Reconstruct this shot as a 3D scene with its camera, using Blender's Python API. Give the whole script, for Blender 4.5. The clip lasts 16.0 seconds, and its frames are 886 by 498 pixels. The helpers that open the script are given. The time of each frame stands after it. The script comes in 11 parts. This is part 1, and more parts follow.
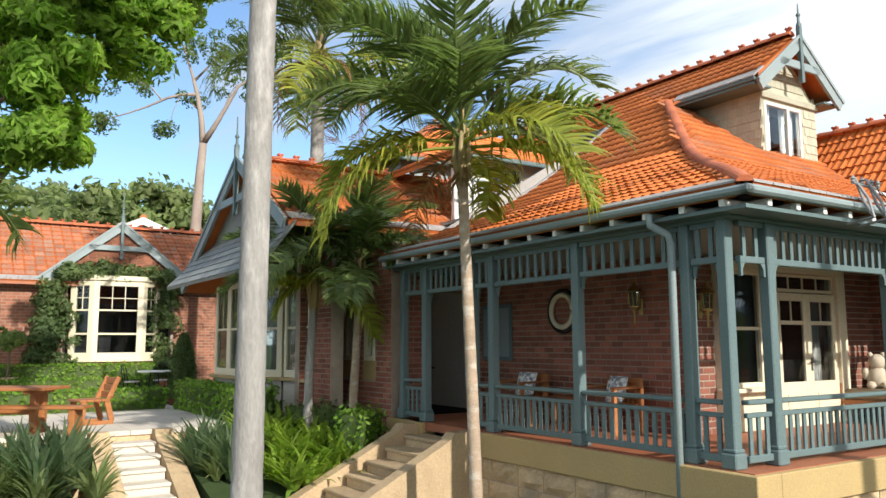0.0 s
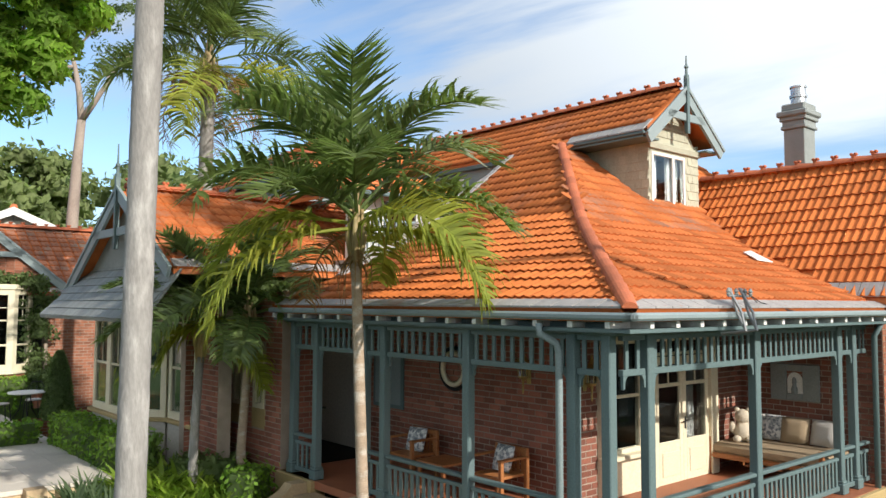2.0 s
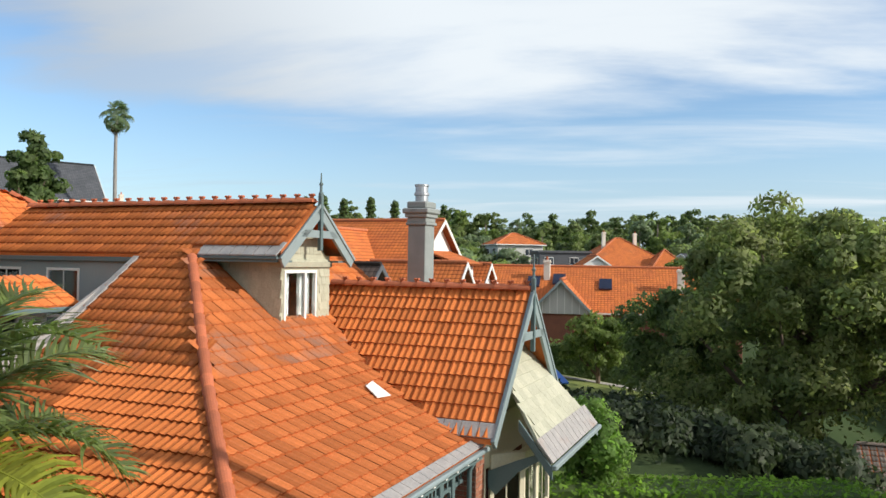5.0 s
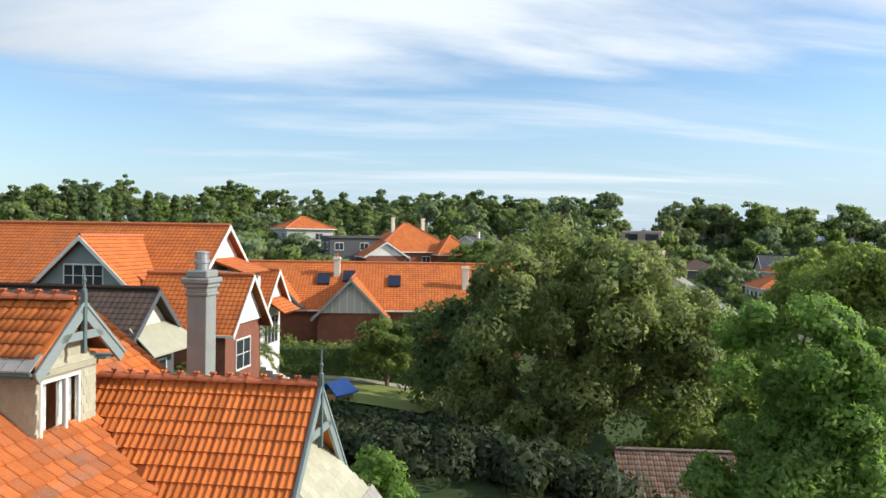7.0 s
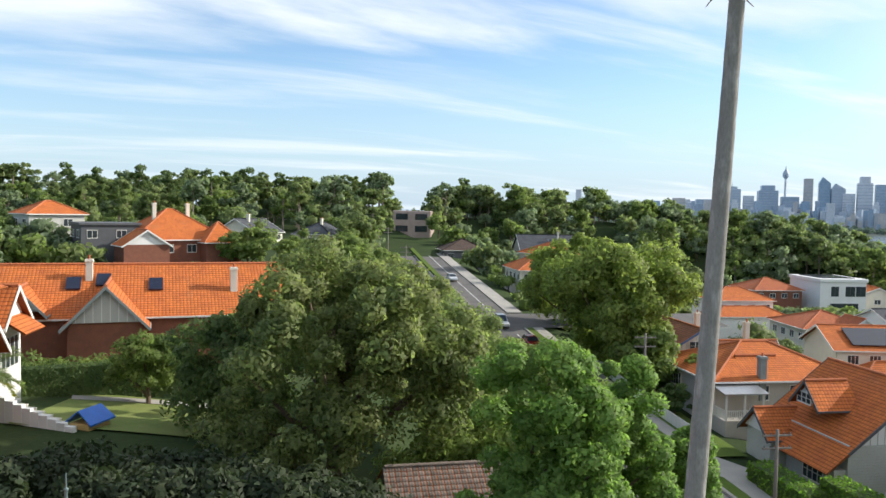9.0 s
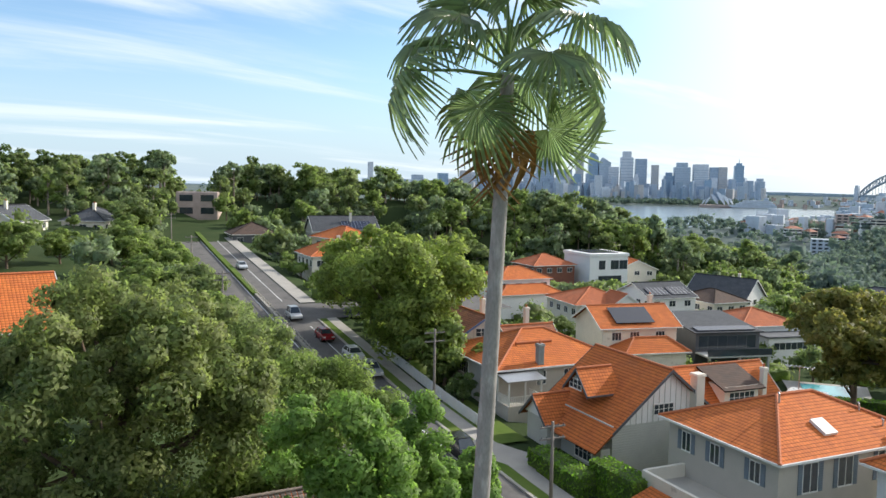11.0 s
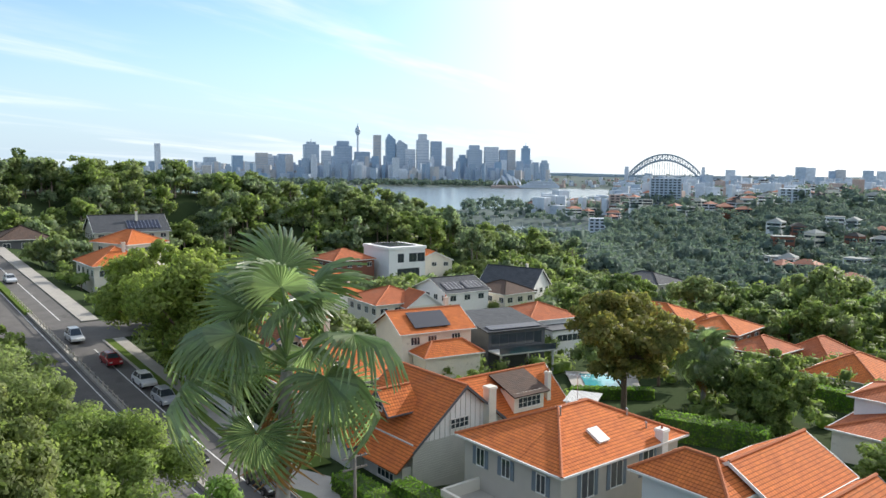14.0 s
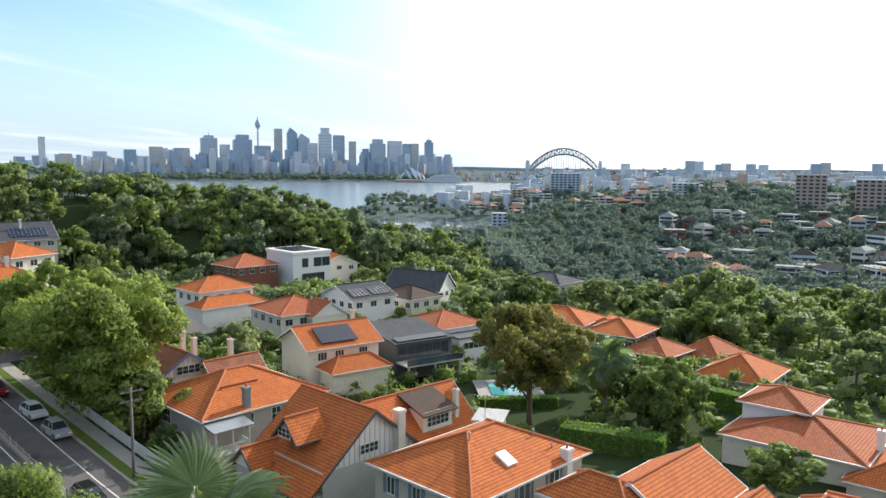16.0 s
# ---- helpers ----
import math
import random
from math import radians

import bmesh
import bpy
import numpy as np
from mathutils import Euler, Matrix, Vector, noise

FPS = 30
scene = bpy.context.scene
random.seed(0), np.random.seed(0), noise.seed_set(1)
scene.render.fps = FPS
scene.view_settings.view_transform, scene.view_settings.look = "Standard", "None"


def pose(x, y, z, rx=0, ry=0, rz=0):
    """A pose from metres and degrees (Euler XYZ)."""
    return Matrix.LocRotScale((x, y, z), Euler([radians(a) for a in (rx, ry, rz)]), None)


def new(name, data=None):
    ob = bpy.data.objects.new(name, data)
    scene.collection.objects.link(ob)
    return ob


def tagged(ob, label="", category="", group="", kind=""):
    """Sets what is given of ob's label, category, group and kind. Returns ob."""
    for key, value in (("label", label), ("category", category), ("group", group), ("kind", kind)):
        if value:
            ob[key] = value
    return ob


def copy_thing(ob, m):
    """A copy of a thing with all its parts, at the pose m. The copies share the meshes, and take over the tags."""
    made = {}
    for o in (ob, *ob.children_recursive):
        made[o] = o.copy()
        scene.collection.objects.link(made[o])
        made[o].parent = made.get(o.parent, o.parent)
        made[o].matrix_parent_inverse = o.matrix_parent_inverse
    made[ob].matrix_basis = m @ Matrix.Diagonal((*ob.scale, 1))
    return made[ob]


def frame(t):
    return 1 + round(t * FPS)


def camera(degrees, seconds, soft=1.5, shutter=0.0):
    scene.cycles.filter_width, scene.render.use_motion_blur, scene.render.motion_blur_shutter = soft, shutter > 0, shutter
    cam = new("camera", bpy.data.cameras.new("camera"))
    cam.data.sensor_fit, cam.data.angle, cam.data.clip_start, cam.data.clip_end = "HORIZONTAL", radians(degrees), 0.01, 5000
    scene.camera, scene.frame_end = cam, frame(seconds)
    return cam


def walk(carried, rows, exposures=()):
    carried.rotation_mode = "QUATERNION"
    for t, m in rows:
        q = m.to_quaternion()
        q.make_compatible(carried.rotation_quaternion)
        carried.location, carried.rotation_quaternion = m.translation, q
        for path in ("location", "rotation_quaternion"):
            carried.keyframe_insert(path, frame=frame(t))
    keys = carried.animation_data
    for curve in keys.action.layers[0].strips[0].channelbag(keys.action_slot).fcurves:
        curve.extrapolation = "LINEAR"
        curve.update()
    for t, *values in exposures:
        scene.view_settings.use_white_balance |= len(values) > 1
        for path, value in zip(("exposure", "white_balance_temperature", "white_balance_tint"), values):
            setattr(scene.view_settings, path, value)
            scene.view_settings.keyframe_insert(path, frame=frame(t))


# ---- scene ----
cam = camera(59.7, 16.0)
METRES, EYE, TILT, LEAN, TURN = 20.0, 2.2, 7.0, 0.2, 0.0
ROWS = [
    (0.0, 0.0, 0.0, 0.0, 0.0, 0.0, -0.0),
    (0.5, -0.0011, -0.0002, 0.0201, -1.71, -1.19, -0.34),
    (1.0, -0.002, -0.0021, 0.04, -3.57, -2.12, -0.65),
    (1.5, -0.0022, -0.0008, 0.0599, -5.68, -2.66, -1.0),
    (2.0, 0.0005, 0.0055, 0.0802, -7.74, -2.95, -1.37),
    (2.5, 0.005, 0.0101, 0.104, -9.84, -3.21, -1.73),
    (3.0, 0.0098, 0.0151, 0.1324, -14.58, -3.47, -2.5),
    (3.5, 0.011, 0.019, 0.158, -19.29, -3.89, -3.18),
    (4.0, 0.0096, 0.0196, 0.1876, -24.41, -4.21, -3.9),
    (4.5, 0.0082, 0.0206, 0.2149, -29.08, -4.51, -4.44),
    (5.0, 0.0083, 0.0225, 0.2429, -33.72, -4.82, -4.94),
    (7.5, 0.0223, 0.0535, 0.3998, -53.17, -5.5, -6.69),
    (8.0, 0.0246, 0.0573, 0.4341, -57.5, -5.53, -7.07),
    (8.5, 0.0235, 0.0583, 0.4663, -61.77, -5.54, -7.37),
    (9.0, 0.0228, 0.0583, 0.5001, -65.96, -5.52, -7.6),
    (9.5, 0.0243, 0.0591, 0.5361, -70.3, -5.56, -7.75),
    (12.0, 0.034, 0.0745, 0.7094, -87.35, -5.28, -7.79),
    (12.5, 0.0298, 0.0695, 0.743, -90.02, -5.11, -7.69),
    (13.0, 0.0288, 0.0724, 0.7756, -92.35, -4.99, -7.6),
    (13.5, 0.0283, 0.0801, 0.8109, -94.48, -4.92, -7.59),
    (14.0, 0.0219, 0.0816, 0.8427, -96.32, -4.85, -7.57),
    (14.5, 0.0181, 0.0865, 0.8741, -98.1, -4.76, -7.55),
    (15.0, 0.0182, 0.09, 0.9114, -100.0, -4.66, -7.46),
    (15.5, 0.0259, 0.0997, 0.9486, -101.68, -4.54, -7.38),
    (16.0, 0.0367, 0.1067, 0.9821, -103.48, -4.4, -7.26),
]
walk(cam, [(t, pose(0, 0, EYE, TILT, LEAN, TURN) @ pose(METRES * x, METRES * y, METRES * z, 90 + pitch, roll, yaw)) for t, x, y, z, yaw, pitch, roll in ROWS], exposures=[(0.0, 0.46), (2.0, 0.32), (3.5, 0.1), (5.0, 0.06), (8.0, 0.24), (16.0, 0.34)])

# ---- world, sun ----
SUN_AZ, SUN_EL = radians(-52), radians(28)       # direction towards the sun, from +x counter-clockwise
world = bpy.data.worlds.new("sky")
scene.world = world
world.use_nodes = True


def sky_nodes(tree):
    n, l = tree.nodes, tree.links
    n.clear()
    out = n.new("ShaderNodeOutputWorld")
    bg = n.new("ShaderNodeBackground")
    sky = n.new("ShaderNodeTexSky")
    sky.sky_type, sky.sun_disc = "NISHITA", False
    sky.sun_elevation, sky.sun_rotation = SUN_EL, radians(90) - SUN_AZ
    sky.air_density, sky.dust_density, sky.ozone_density = 1.0, 0.6, 2.0
    geo = n.new("ShaderNodeTexCoord")
    sep = n.new("ShaderNodeSeparateXYZ")
    l.new(geo.outputs["Generated"], sep.inputs[0])
    up = n.new("ShaderNodeMath"); up.operation = "MAXIMUM"; up.inputs[1].default_value = 0.0
    l.new(sep.outputs["Z"], up.inputs[0])
    lift = n.new("ShaderNodeMath"); lift.operation = "ADD"; lift.inputs[1].default_value = 0.10
    l.new(up.outputs[0], lift.inputs[0])
    inv = n.new("ShaderNodeMath"); inv.operation = "DIVIDE"; inv.inputs[0].default_value = 1.0
    l.new(lift.outputs[0], inv.inputs[1])
    flat = n.new("ShaderNodeVectorMath"); flat.operation = "SCALE"
    l.new(geo.outputs["Generated"], flat.inputs[0]); l.new(inv.outputs[0], flat.inputs["Scale"])

    # angle to the sun
    dot = n.new("ShaderNodeVectorMath"); dot.operation = "DOT_PRODUCT"
    dot.inputs[1].default_value = (math.cos(SUN_AZ) * math.cos(SUN_EL), math.sin(SUN_AZ) * math.cos(SUN_EL), math.sin(SUN_EL))
    l.new(geo.outputs["Generated"], dot.inputs[0])
    open_sky = n.new("ShaderNodeMapRange"); open_sky.interpolation_type = "SMOOTHSTEP"
    for key, x in (("From Min", -0.75), ("From Max", -0.05), ("To Min", -0.075), ("To Max", 0.0)):
        open_sky.inputs[key].default_value = x
    l.new(dot.outputs["Value"], open_sky.inputs["Value"])

    def layer(scale, rot, stretch, detail, lo, hi, off, low=-0.05):
        turn = n.new("ShaderNodeVectorRotate")
        turn.rotation_type = "Z_AXIS"
        turn.inputs["Angle"].default_value = rot
        l.new(flat.outputs[0], turn.inputs["Vector"])
        mp = n.new("ShaderNodeMapping")
        mp.inputs["Scale"].default_value = (scale * stretch, scale, 0.0)
        mp.inputs["Location"].default_value = (off, off * 0.7, 0.0)
        l.new(turn.outputs[0], mp.inputs[0])
        nz = n.new("ShaderNodeTexNoise")
        nz.inputs["Scale"].default_value, nz.inputs["Detail"].default_value = 1.0, detail
        nz.inputs["Roughness"].default_value, nz.inputs["Distortion"].default_value = 0.55, 0.4
        l.new(mp.outputs[0], nz.inputs["Vector"])
        rp = n.new("ShaderNodeMapRange")
        rp.interpolation_type = "SMOOTHSTEP"
        rp.inputs["From Min"].default_value, rp.inputs["From Max"].default_value = lo, hi
        thick = n.new("ShaderNodeMapRange")
        thick.interpolation_type = "SMOOTHSTEP"
        for key, x in (("From Min", 0.15), ("From Max", 0.235), ("To Min", low), ("To Max", 0.052)):
            thick.inputs[key].default_value = x
        l.new(sep.outputs["Z"], thick.inputs["Value"])
        both = n.new("ShaderNodeMath"); both.operation = "ADD"
        l.new(nz.outputs["Fac"], both.inputs[0]); l.new(thick.outputs["Result"], both.inputs[1])
        cover = n.new("ShaderNodeMath"); cover.operation = "ADD"
        l.new(both.outputs[0], cover.inputs[0]); l.new(open_sky.outputs["Result"], cover.inputs[1])
        l.new(cover.outputs[0], rp.inputs["Value"])
        return rp.outputs["Result"]
    a = layer(0.46, CLOUD_TURN, 0.38, 9.0, 0.465, 0.565, CLOUD_OFF)
    b = layer(1.4, CLOUD_TURN - 0.12, 0.30, 9.0, 0.49, 0.80, 3.1, low=0.02)
    mx = n.new("ShaderNodeMath"); mx.operation = "MAXIMUM"
    l.new(a, mx.inputs[0]); l.new(b, mx.inputs[1])
    cl = n.new("ShaderNodeMath"); cl.operation = "MULTIPLY"; 
    l.new(mx.outputs[0], cl.inputs[0])
    # thinner streaks inside the cloud
    streak = layer(1.1, CLOUD_TURN + 0.1, 0.34, 10.0, 0.36, 0.62, 1.7)
    thin = n.new("ShaderNodeMapRange")
    thin.inputs["To Min"].default_value, thin.inputs["To Max"].default_value = 0.58, 0.97
    l.new(streak, thin.inputs["Value"]); l.new(thin.outputs["Result"], cl.inputs[1])
    # thin white haze low over the horizon
    hz = n.new("ShaderNodeMapRange"); hz.interpolation_type = "SMOOTHSTEP"
    hz.inputs["From Min"].default_value, hz.inputs["From Max"].default_value = 0.20, -0.02
    hz.inputs["To Max"].default_value = 0.85
    l.new(sep.outputs["Z"], hz.inputs["Value"])
    # bright veil round the sun's side of the sky
    veil = n.new("ShaderNodeMapRange"); veil.interpolation_type = "SMOOTHSTEP"
    veil.inputs["From Min"].default_value, veil.inputs["From Max"].default_value = 0.60, 0.88
    l.new(dot.outputs["Value"], veil.inputs["Value"])
    m2 = n.new("ShaderNodeMath"); m2.operation = "MAXIMUM"
    l.new(cl.outputs[0], m2.inputs[0]); l.new(veil.outputs[0], m2.inputs[1])
    white = n.new("ShaderNodeMix"); white.data_type = "RGBA"
    white.inputs["B"].default_value = (*CLOUD_LIT, 1)
    l.new(veil.outputs[0], white.inputs["Factor"])
    away = n.new("ShaderNodeMapRange"); away.interpolation_type = "SMOOTHSTEP"
    away.inputs["From Min"].default_value, away.inputs["From Max"].default_value = -0.55, -0.12
    l.new(dot.outputs["Value"], away.inputs["Value"])
    dim = n.new("ShaderNodeMix"); dim.data_type = "RGBA"
    dim.inputs["A"].default_value, dim.inputs["B"].default_value = (*CLOUD_FAR, 1), (*CLOUD_DIM, 1)
    l.new(away.outputs["Result"], dim.inputs["Factor"]); l.new(dim.outputs["Result"], white.inputs["A"])
    tint = n.new("ShaderNodeMix"); tint.data_type = "RGBA"; tint.blend_type = "MULTIPLY"
    tint.inputs["Factor"].default_value = 1.0
    tint.inputs["B"].default_value = (*SKY_TINT, 1)
    l.new(sky.outputs[0], tint.inputs["A"])
    low = n.new("ShaderNodeMix"); low.data_type = "RGBA"
    low.inputs["B"].default_value = (*HAZE, 1)
    clear = n.new("ShaderNodeMapRange")
    clear.inputs["To Min"].default_value = 0.5
    l.new(away.outputs["Result"], clear.inputs["Value"])
    thin_hz = n.new("ShaderNodeMath"); thin_hz.operation = "MULTIPLY"
    l.new(hz.outputs[0], thin_hz.inputs[0]); l.new(clear.outputs["Result"], thin_hz.inputs[1])
    l.new(thin_hz.outputs[0], low.inputs["Factor"]); l.new(tint.outputs["Result"], low.inputs["A"])
    mix = n.new("ShaderNodeMix"); mix.data_type = "RGBA"
    l.new(m2.outputs[0], mix.inputs["Factor"])
    l.new(low.outputs["Result"], mix.inputs["A"]); l.new(white.outputs["Result"], mix.inputs["B"])
    l.new(mix.outputs["Result"], bg.inputs["Color"])
    bg.inputs["Strength"].default_value = SKY_STRENGTH
    l.new(bg.outputs[0], out.inputs[0])


SKY_STRENGTH, SKY_TINT, HAZE = 0.15, (0.90, 1.0, 1.08), (3.3, 4.25, 5.3)
CLOUD_TURN, CLOUD_OFF = radians(48), 0.3
CLOUD_FAR, CLOUD_DIM, CLOUD_LIT = (3.25, 3.6, 4.0), (5.6, 6.0, 6.3), (7.4, 7.5, 7.5)
sky_nodes(world.node_tree)
sun = bpy.data.lights.new("sun", "SUN")
sun.energy, sun.angle, sun.color = 4.5, radians(0.6), (1.0, 0.945, 0.86)
sun_ob = new("sun", sun)
SUN_DIR = Vector((math.cos(SUN_AZ) * math.cos(SUN_EL), math.sin(SUN_AZ) * math.cos(SUN_EL), math.sin(SUN_EL)))
sun_ob.matrix_world = Matrix.Translation((0, 0, 60)) @ SUN_DIR.to_track_quat("Z", "Y").to_matrix().to_4x4()
import collections

# ---- mesh helpers ----
class G:
    """Vertices and faces that grow into one mesh."""

    def __init__(self):
        self.v, self.f = [], []

    def add(self, vs, fs):
        k = len(self.v)
        self.v += [tuple(p) for p in vs]
        self.f += [tuple(i + k for i in f) for f in fs]
        return self

    def box(self, x0, x1, y0, y1, z0, z1, m=None):
        vs = [Vector(p) for p in ((x0, y0, z0), (x1, y0, z0), (x1, y1, z0), (x0, y1, z0), (x0, y0, z1), (x1, y0, z1), (x1, y1, z1), (x0, y1, z1))]
        if m is not None:
            vs = [m @ p for p in vs]
        return self.add(vs, [(3, 2, 1, 0), (4, 5, 6, 7), (0, 1, 5, 4), (1, 2, 6, 5), (2, 3, 7, 6), (3, 0, 4, 7)])

    def cbox(self, x0, x1, y0, y1, z0, z1, c=0.01, m=None):
        """A box with chamfered edges."""
        lo, hi, vs, ix = (x0, y0, z0), (x1, y1, z1), [], {}
        for s in ((a, b, d) for a in (0, 1) for b in (0, 1) for d in (0, 1)):
            for ax in range(3):
                p = [(hi if s[k] else lo)[k] + (0 if k == ax else (-c if s[k] else c)) for k in range(3)]
                ix[s, ax] = len(vs)
                vs.append(Vector(p))
        fs = []
        for ax in range(3):
            o = [k for k in range(3) if k != ax]
            for e in (0, 1):
                q = []
                for a, b in ((0, 0), (1, 0), (1, 1), (0, 1)):
                    s = [0, 0, 0]
                    s[ax], s[o[0]], s[o[1]] = e, a, b
                    q.append(ix[tuple(s), ax])
                fs.append(tuple(q))
            for a in (0, 1):
                for b in (0, 1):
                    s0, s1 = [0, 0, 0], [0, 0, 0]
                    s0[o[0]] = s1[o[0]] = a
                    s0[o[1]] = s1[o[1]] = b
                    s1[ax] = 1
                    fs.append((ix[tuple(s0), o[0]], ix[tuple(s1), o[0]], ix[tuple(s1), o[1]], ix[tuple(s0), o[1]]))
        for s in ((a, b, d) for a in (0, 1) for b in (0, 1) for d in (0, 1)):
            fs.append((ix[s, 0], ix[s, 1], ix[s, 2]))
        if m is not None:
            vs = [m @ p for p in vs]
        return self.add(vs, fs)

    def beam(self, p, q, w, h, up=(0, 0, 1), c=0.0):
        """A bar from p to q, w wide and h high."""
        p, q = Vector(p), Vector(q)
        d = (q - p).normalized()
        s = d.cross(Vector(up))
        s = s.normalized() if s.length > 1e-6 else Vector((1, 0, 0))
        t = s.cross(d)
        m = Matrix(((s.x, d.x, t.x, p.x), (s.y, d.y, t.y, p.y), (s.z, d.z, t.z, p.z), (0, 0, 0, 1)))
        if c:
            return self.cbox(-w / 2, w / 2, 0, (q - p).length, -h / 2, h / 2, c, m)
        return self.box(-w / 2, w / 2, 0, (q - p).length, -h / 2, h / 2, m)

    def prism(self, pts, d):
        """A flat polygon of 3D points, pushed out by the vector d."""
        n, d = len(pts), Vector(d)
        a = [Vector(p) for p in pts]
        return self.add(a + [p + d for p in a], [tuple(range(n))[::-1], tuple(range(n, 2 * n))] + [(i, (i + 1) % n, n + (i + 1) % n, n + i) for i in range(n)])

    def tube(self, pts, radii, seg=8, cap=True):
        pts = [Vector(p) for p in pts]
        k, n = len(self.v), len(pts)
        vs, x = [], None
        for i, p in enumerate(pts):
            d = (pts[min(i + 1, n - 1)] - pts[max(i - 1, 0)]).normalized()
            if x is None:
                x = d.orthogonal().normalized()
            x = (x - d * x.dot(d)).normalized()
            y = d.cross(x)
            r = radii[i] if isinstance(radii, (list, tuple)) else radii
            vs += [p + (x * math.cos(a) + y * math.sin(a)) * r for a in (2 * math.pi * j / seg for j in range(seg))]
        fs = [(i * seg + j, i * seg + (j + 1) % seg, (i + 1) * seg + (j + 1) % seg, (i + 1) * seg + j) for i in range(n - 1) for j in range(seg)]
        if cap:
            fs += [tuple(range(seg))[::-1], tuple((n - 1) * seg + j for j in range(seg))]
        return self.add(vs, fs)

    def lathe(self, prof, seg=16, m=None):
        m = m or Matrix()
        vs = [m @ Vector((r * math.cos(a), r * math.sin(a), z)) for r, z in prof for a in (2 * math.pi * j / seg for j in range(seg))]
        n = len(prof)
        fs = [(i * seg + j, i * seg + (j + 1) % seg, (i + 1) * seg + (j + 1) % seg, (i + 1) * seg + j) for i in range(n - 1) for j in range(seg)]
        return self.add(vs, fs + [tuple(range(seg))[::-1], tuple((n - 1) * seg + j for j in range(seg))])


def mesh_of(name, g, smooth=False, recalc=True):
    me = bpy.data.meshes.new(name)
    me.from_pydata(g.v, [], g.f)
    if recalc and len(g.f) < 30000:
        bm = bmesh.new()
        bm.from_mesh(me)
        bmesh.ops.recalc_face_normals(bm, faces=bm.faces)
        bm.to_mesh(me)
        bm.free()
    if smooth:
        me.polygons.foreach_set("use_smooth", [True] * len(me.polygons))
    return me


def quick_mesh(name, verts, quads, smooth=False):
    """A mesh from arrays: verts n x 3 (or n x 6 with shading normals), quads m x 4 (or m x 3)."""
    me = bpy.data.meshes.new(name)
    verts, quads = np.asarray(verts, "f"), np.asarray(quads, "i")
    normals = np.ascontiguousarray(verts[:, 3:]) if verts.shape[1] == 6 else None
    verts = np.ascontiguousarray(verts[:, :3])
    k = quads.shape[1]
    me.vertices.add(len(verts))
    me.vertices.foreach_set("co", verts.ravel())
    me.loops.add(quads.size)
    me.loops.foreach_set("vertex_index", quads.ravel())
    me.polygons.add(len(quads))
    me.polygons.foreach_set("loop_start", np.arange(0, quads.size, k, dtype="i"))
    if smooth:
        me.polygons.foreach_set("use_smooth", np.ones(len(quads), bool))
    if normals is not None:
        me.attributes.new("custom_normal", "FLOAT_VECTOR", "POINT").data.foreach_set("vector", normals.ravel())
    me.update(calc_edges=True)
    return me


def part(name, g, material, parent, label="", smooth=False, m=None):
    """Links g (a G or a mesh) as one mesh object under a thing or a part."""
    me = mesh_of(name, g, smooth) if isinstance(g, G) else g
    if not me.materials:
        me.materials.append(material)
    ob = new(name, me)
    ob.parent = parent
    if m is not None:
        ob.matrix_basis = m
    return tagged(ob, label)


def thing(name, label, category, m=None, group="", kind=""):
    """An Empty at a thing's base, which parents its parts."""
    ob = new(name)
    ob.empty_display_size = 0.2
    if m is not None:
        ob.matrix_basis = m
    return tagged(ob, label, category, group, kind)


def solo(name, g, material, label, category, m=None, group="", kind="", smooth=False):
    """A thing that is one mesh."""
    me = mesh_of(name, g, smooth) if isinstance(g, G) else g
    if not me.materials:
        me.materials.append(material)
    ob = new(name, me)
    if m is not None:
        ob.matrix_basis = m
    return tagged(ob, label, category, group, kind)


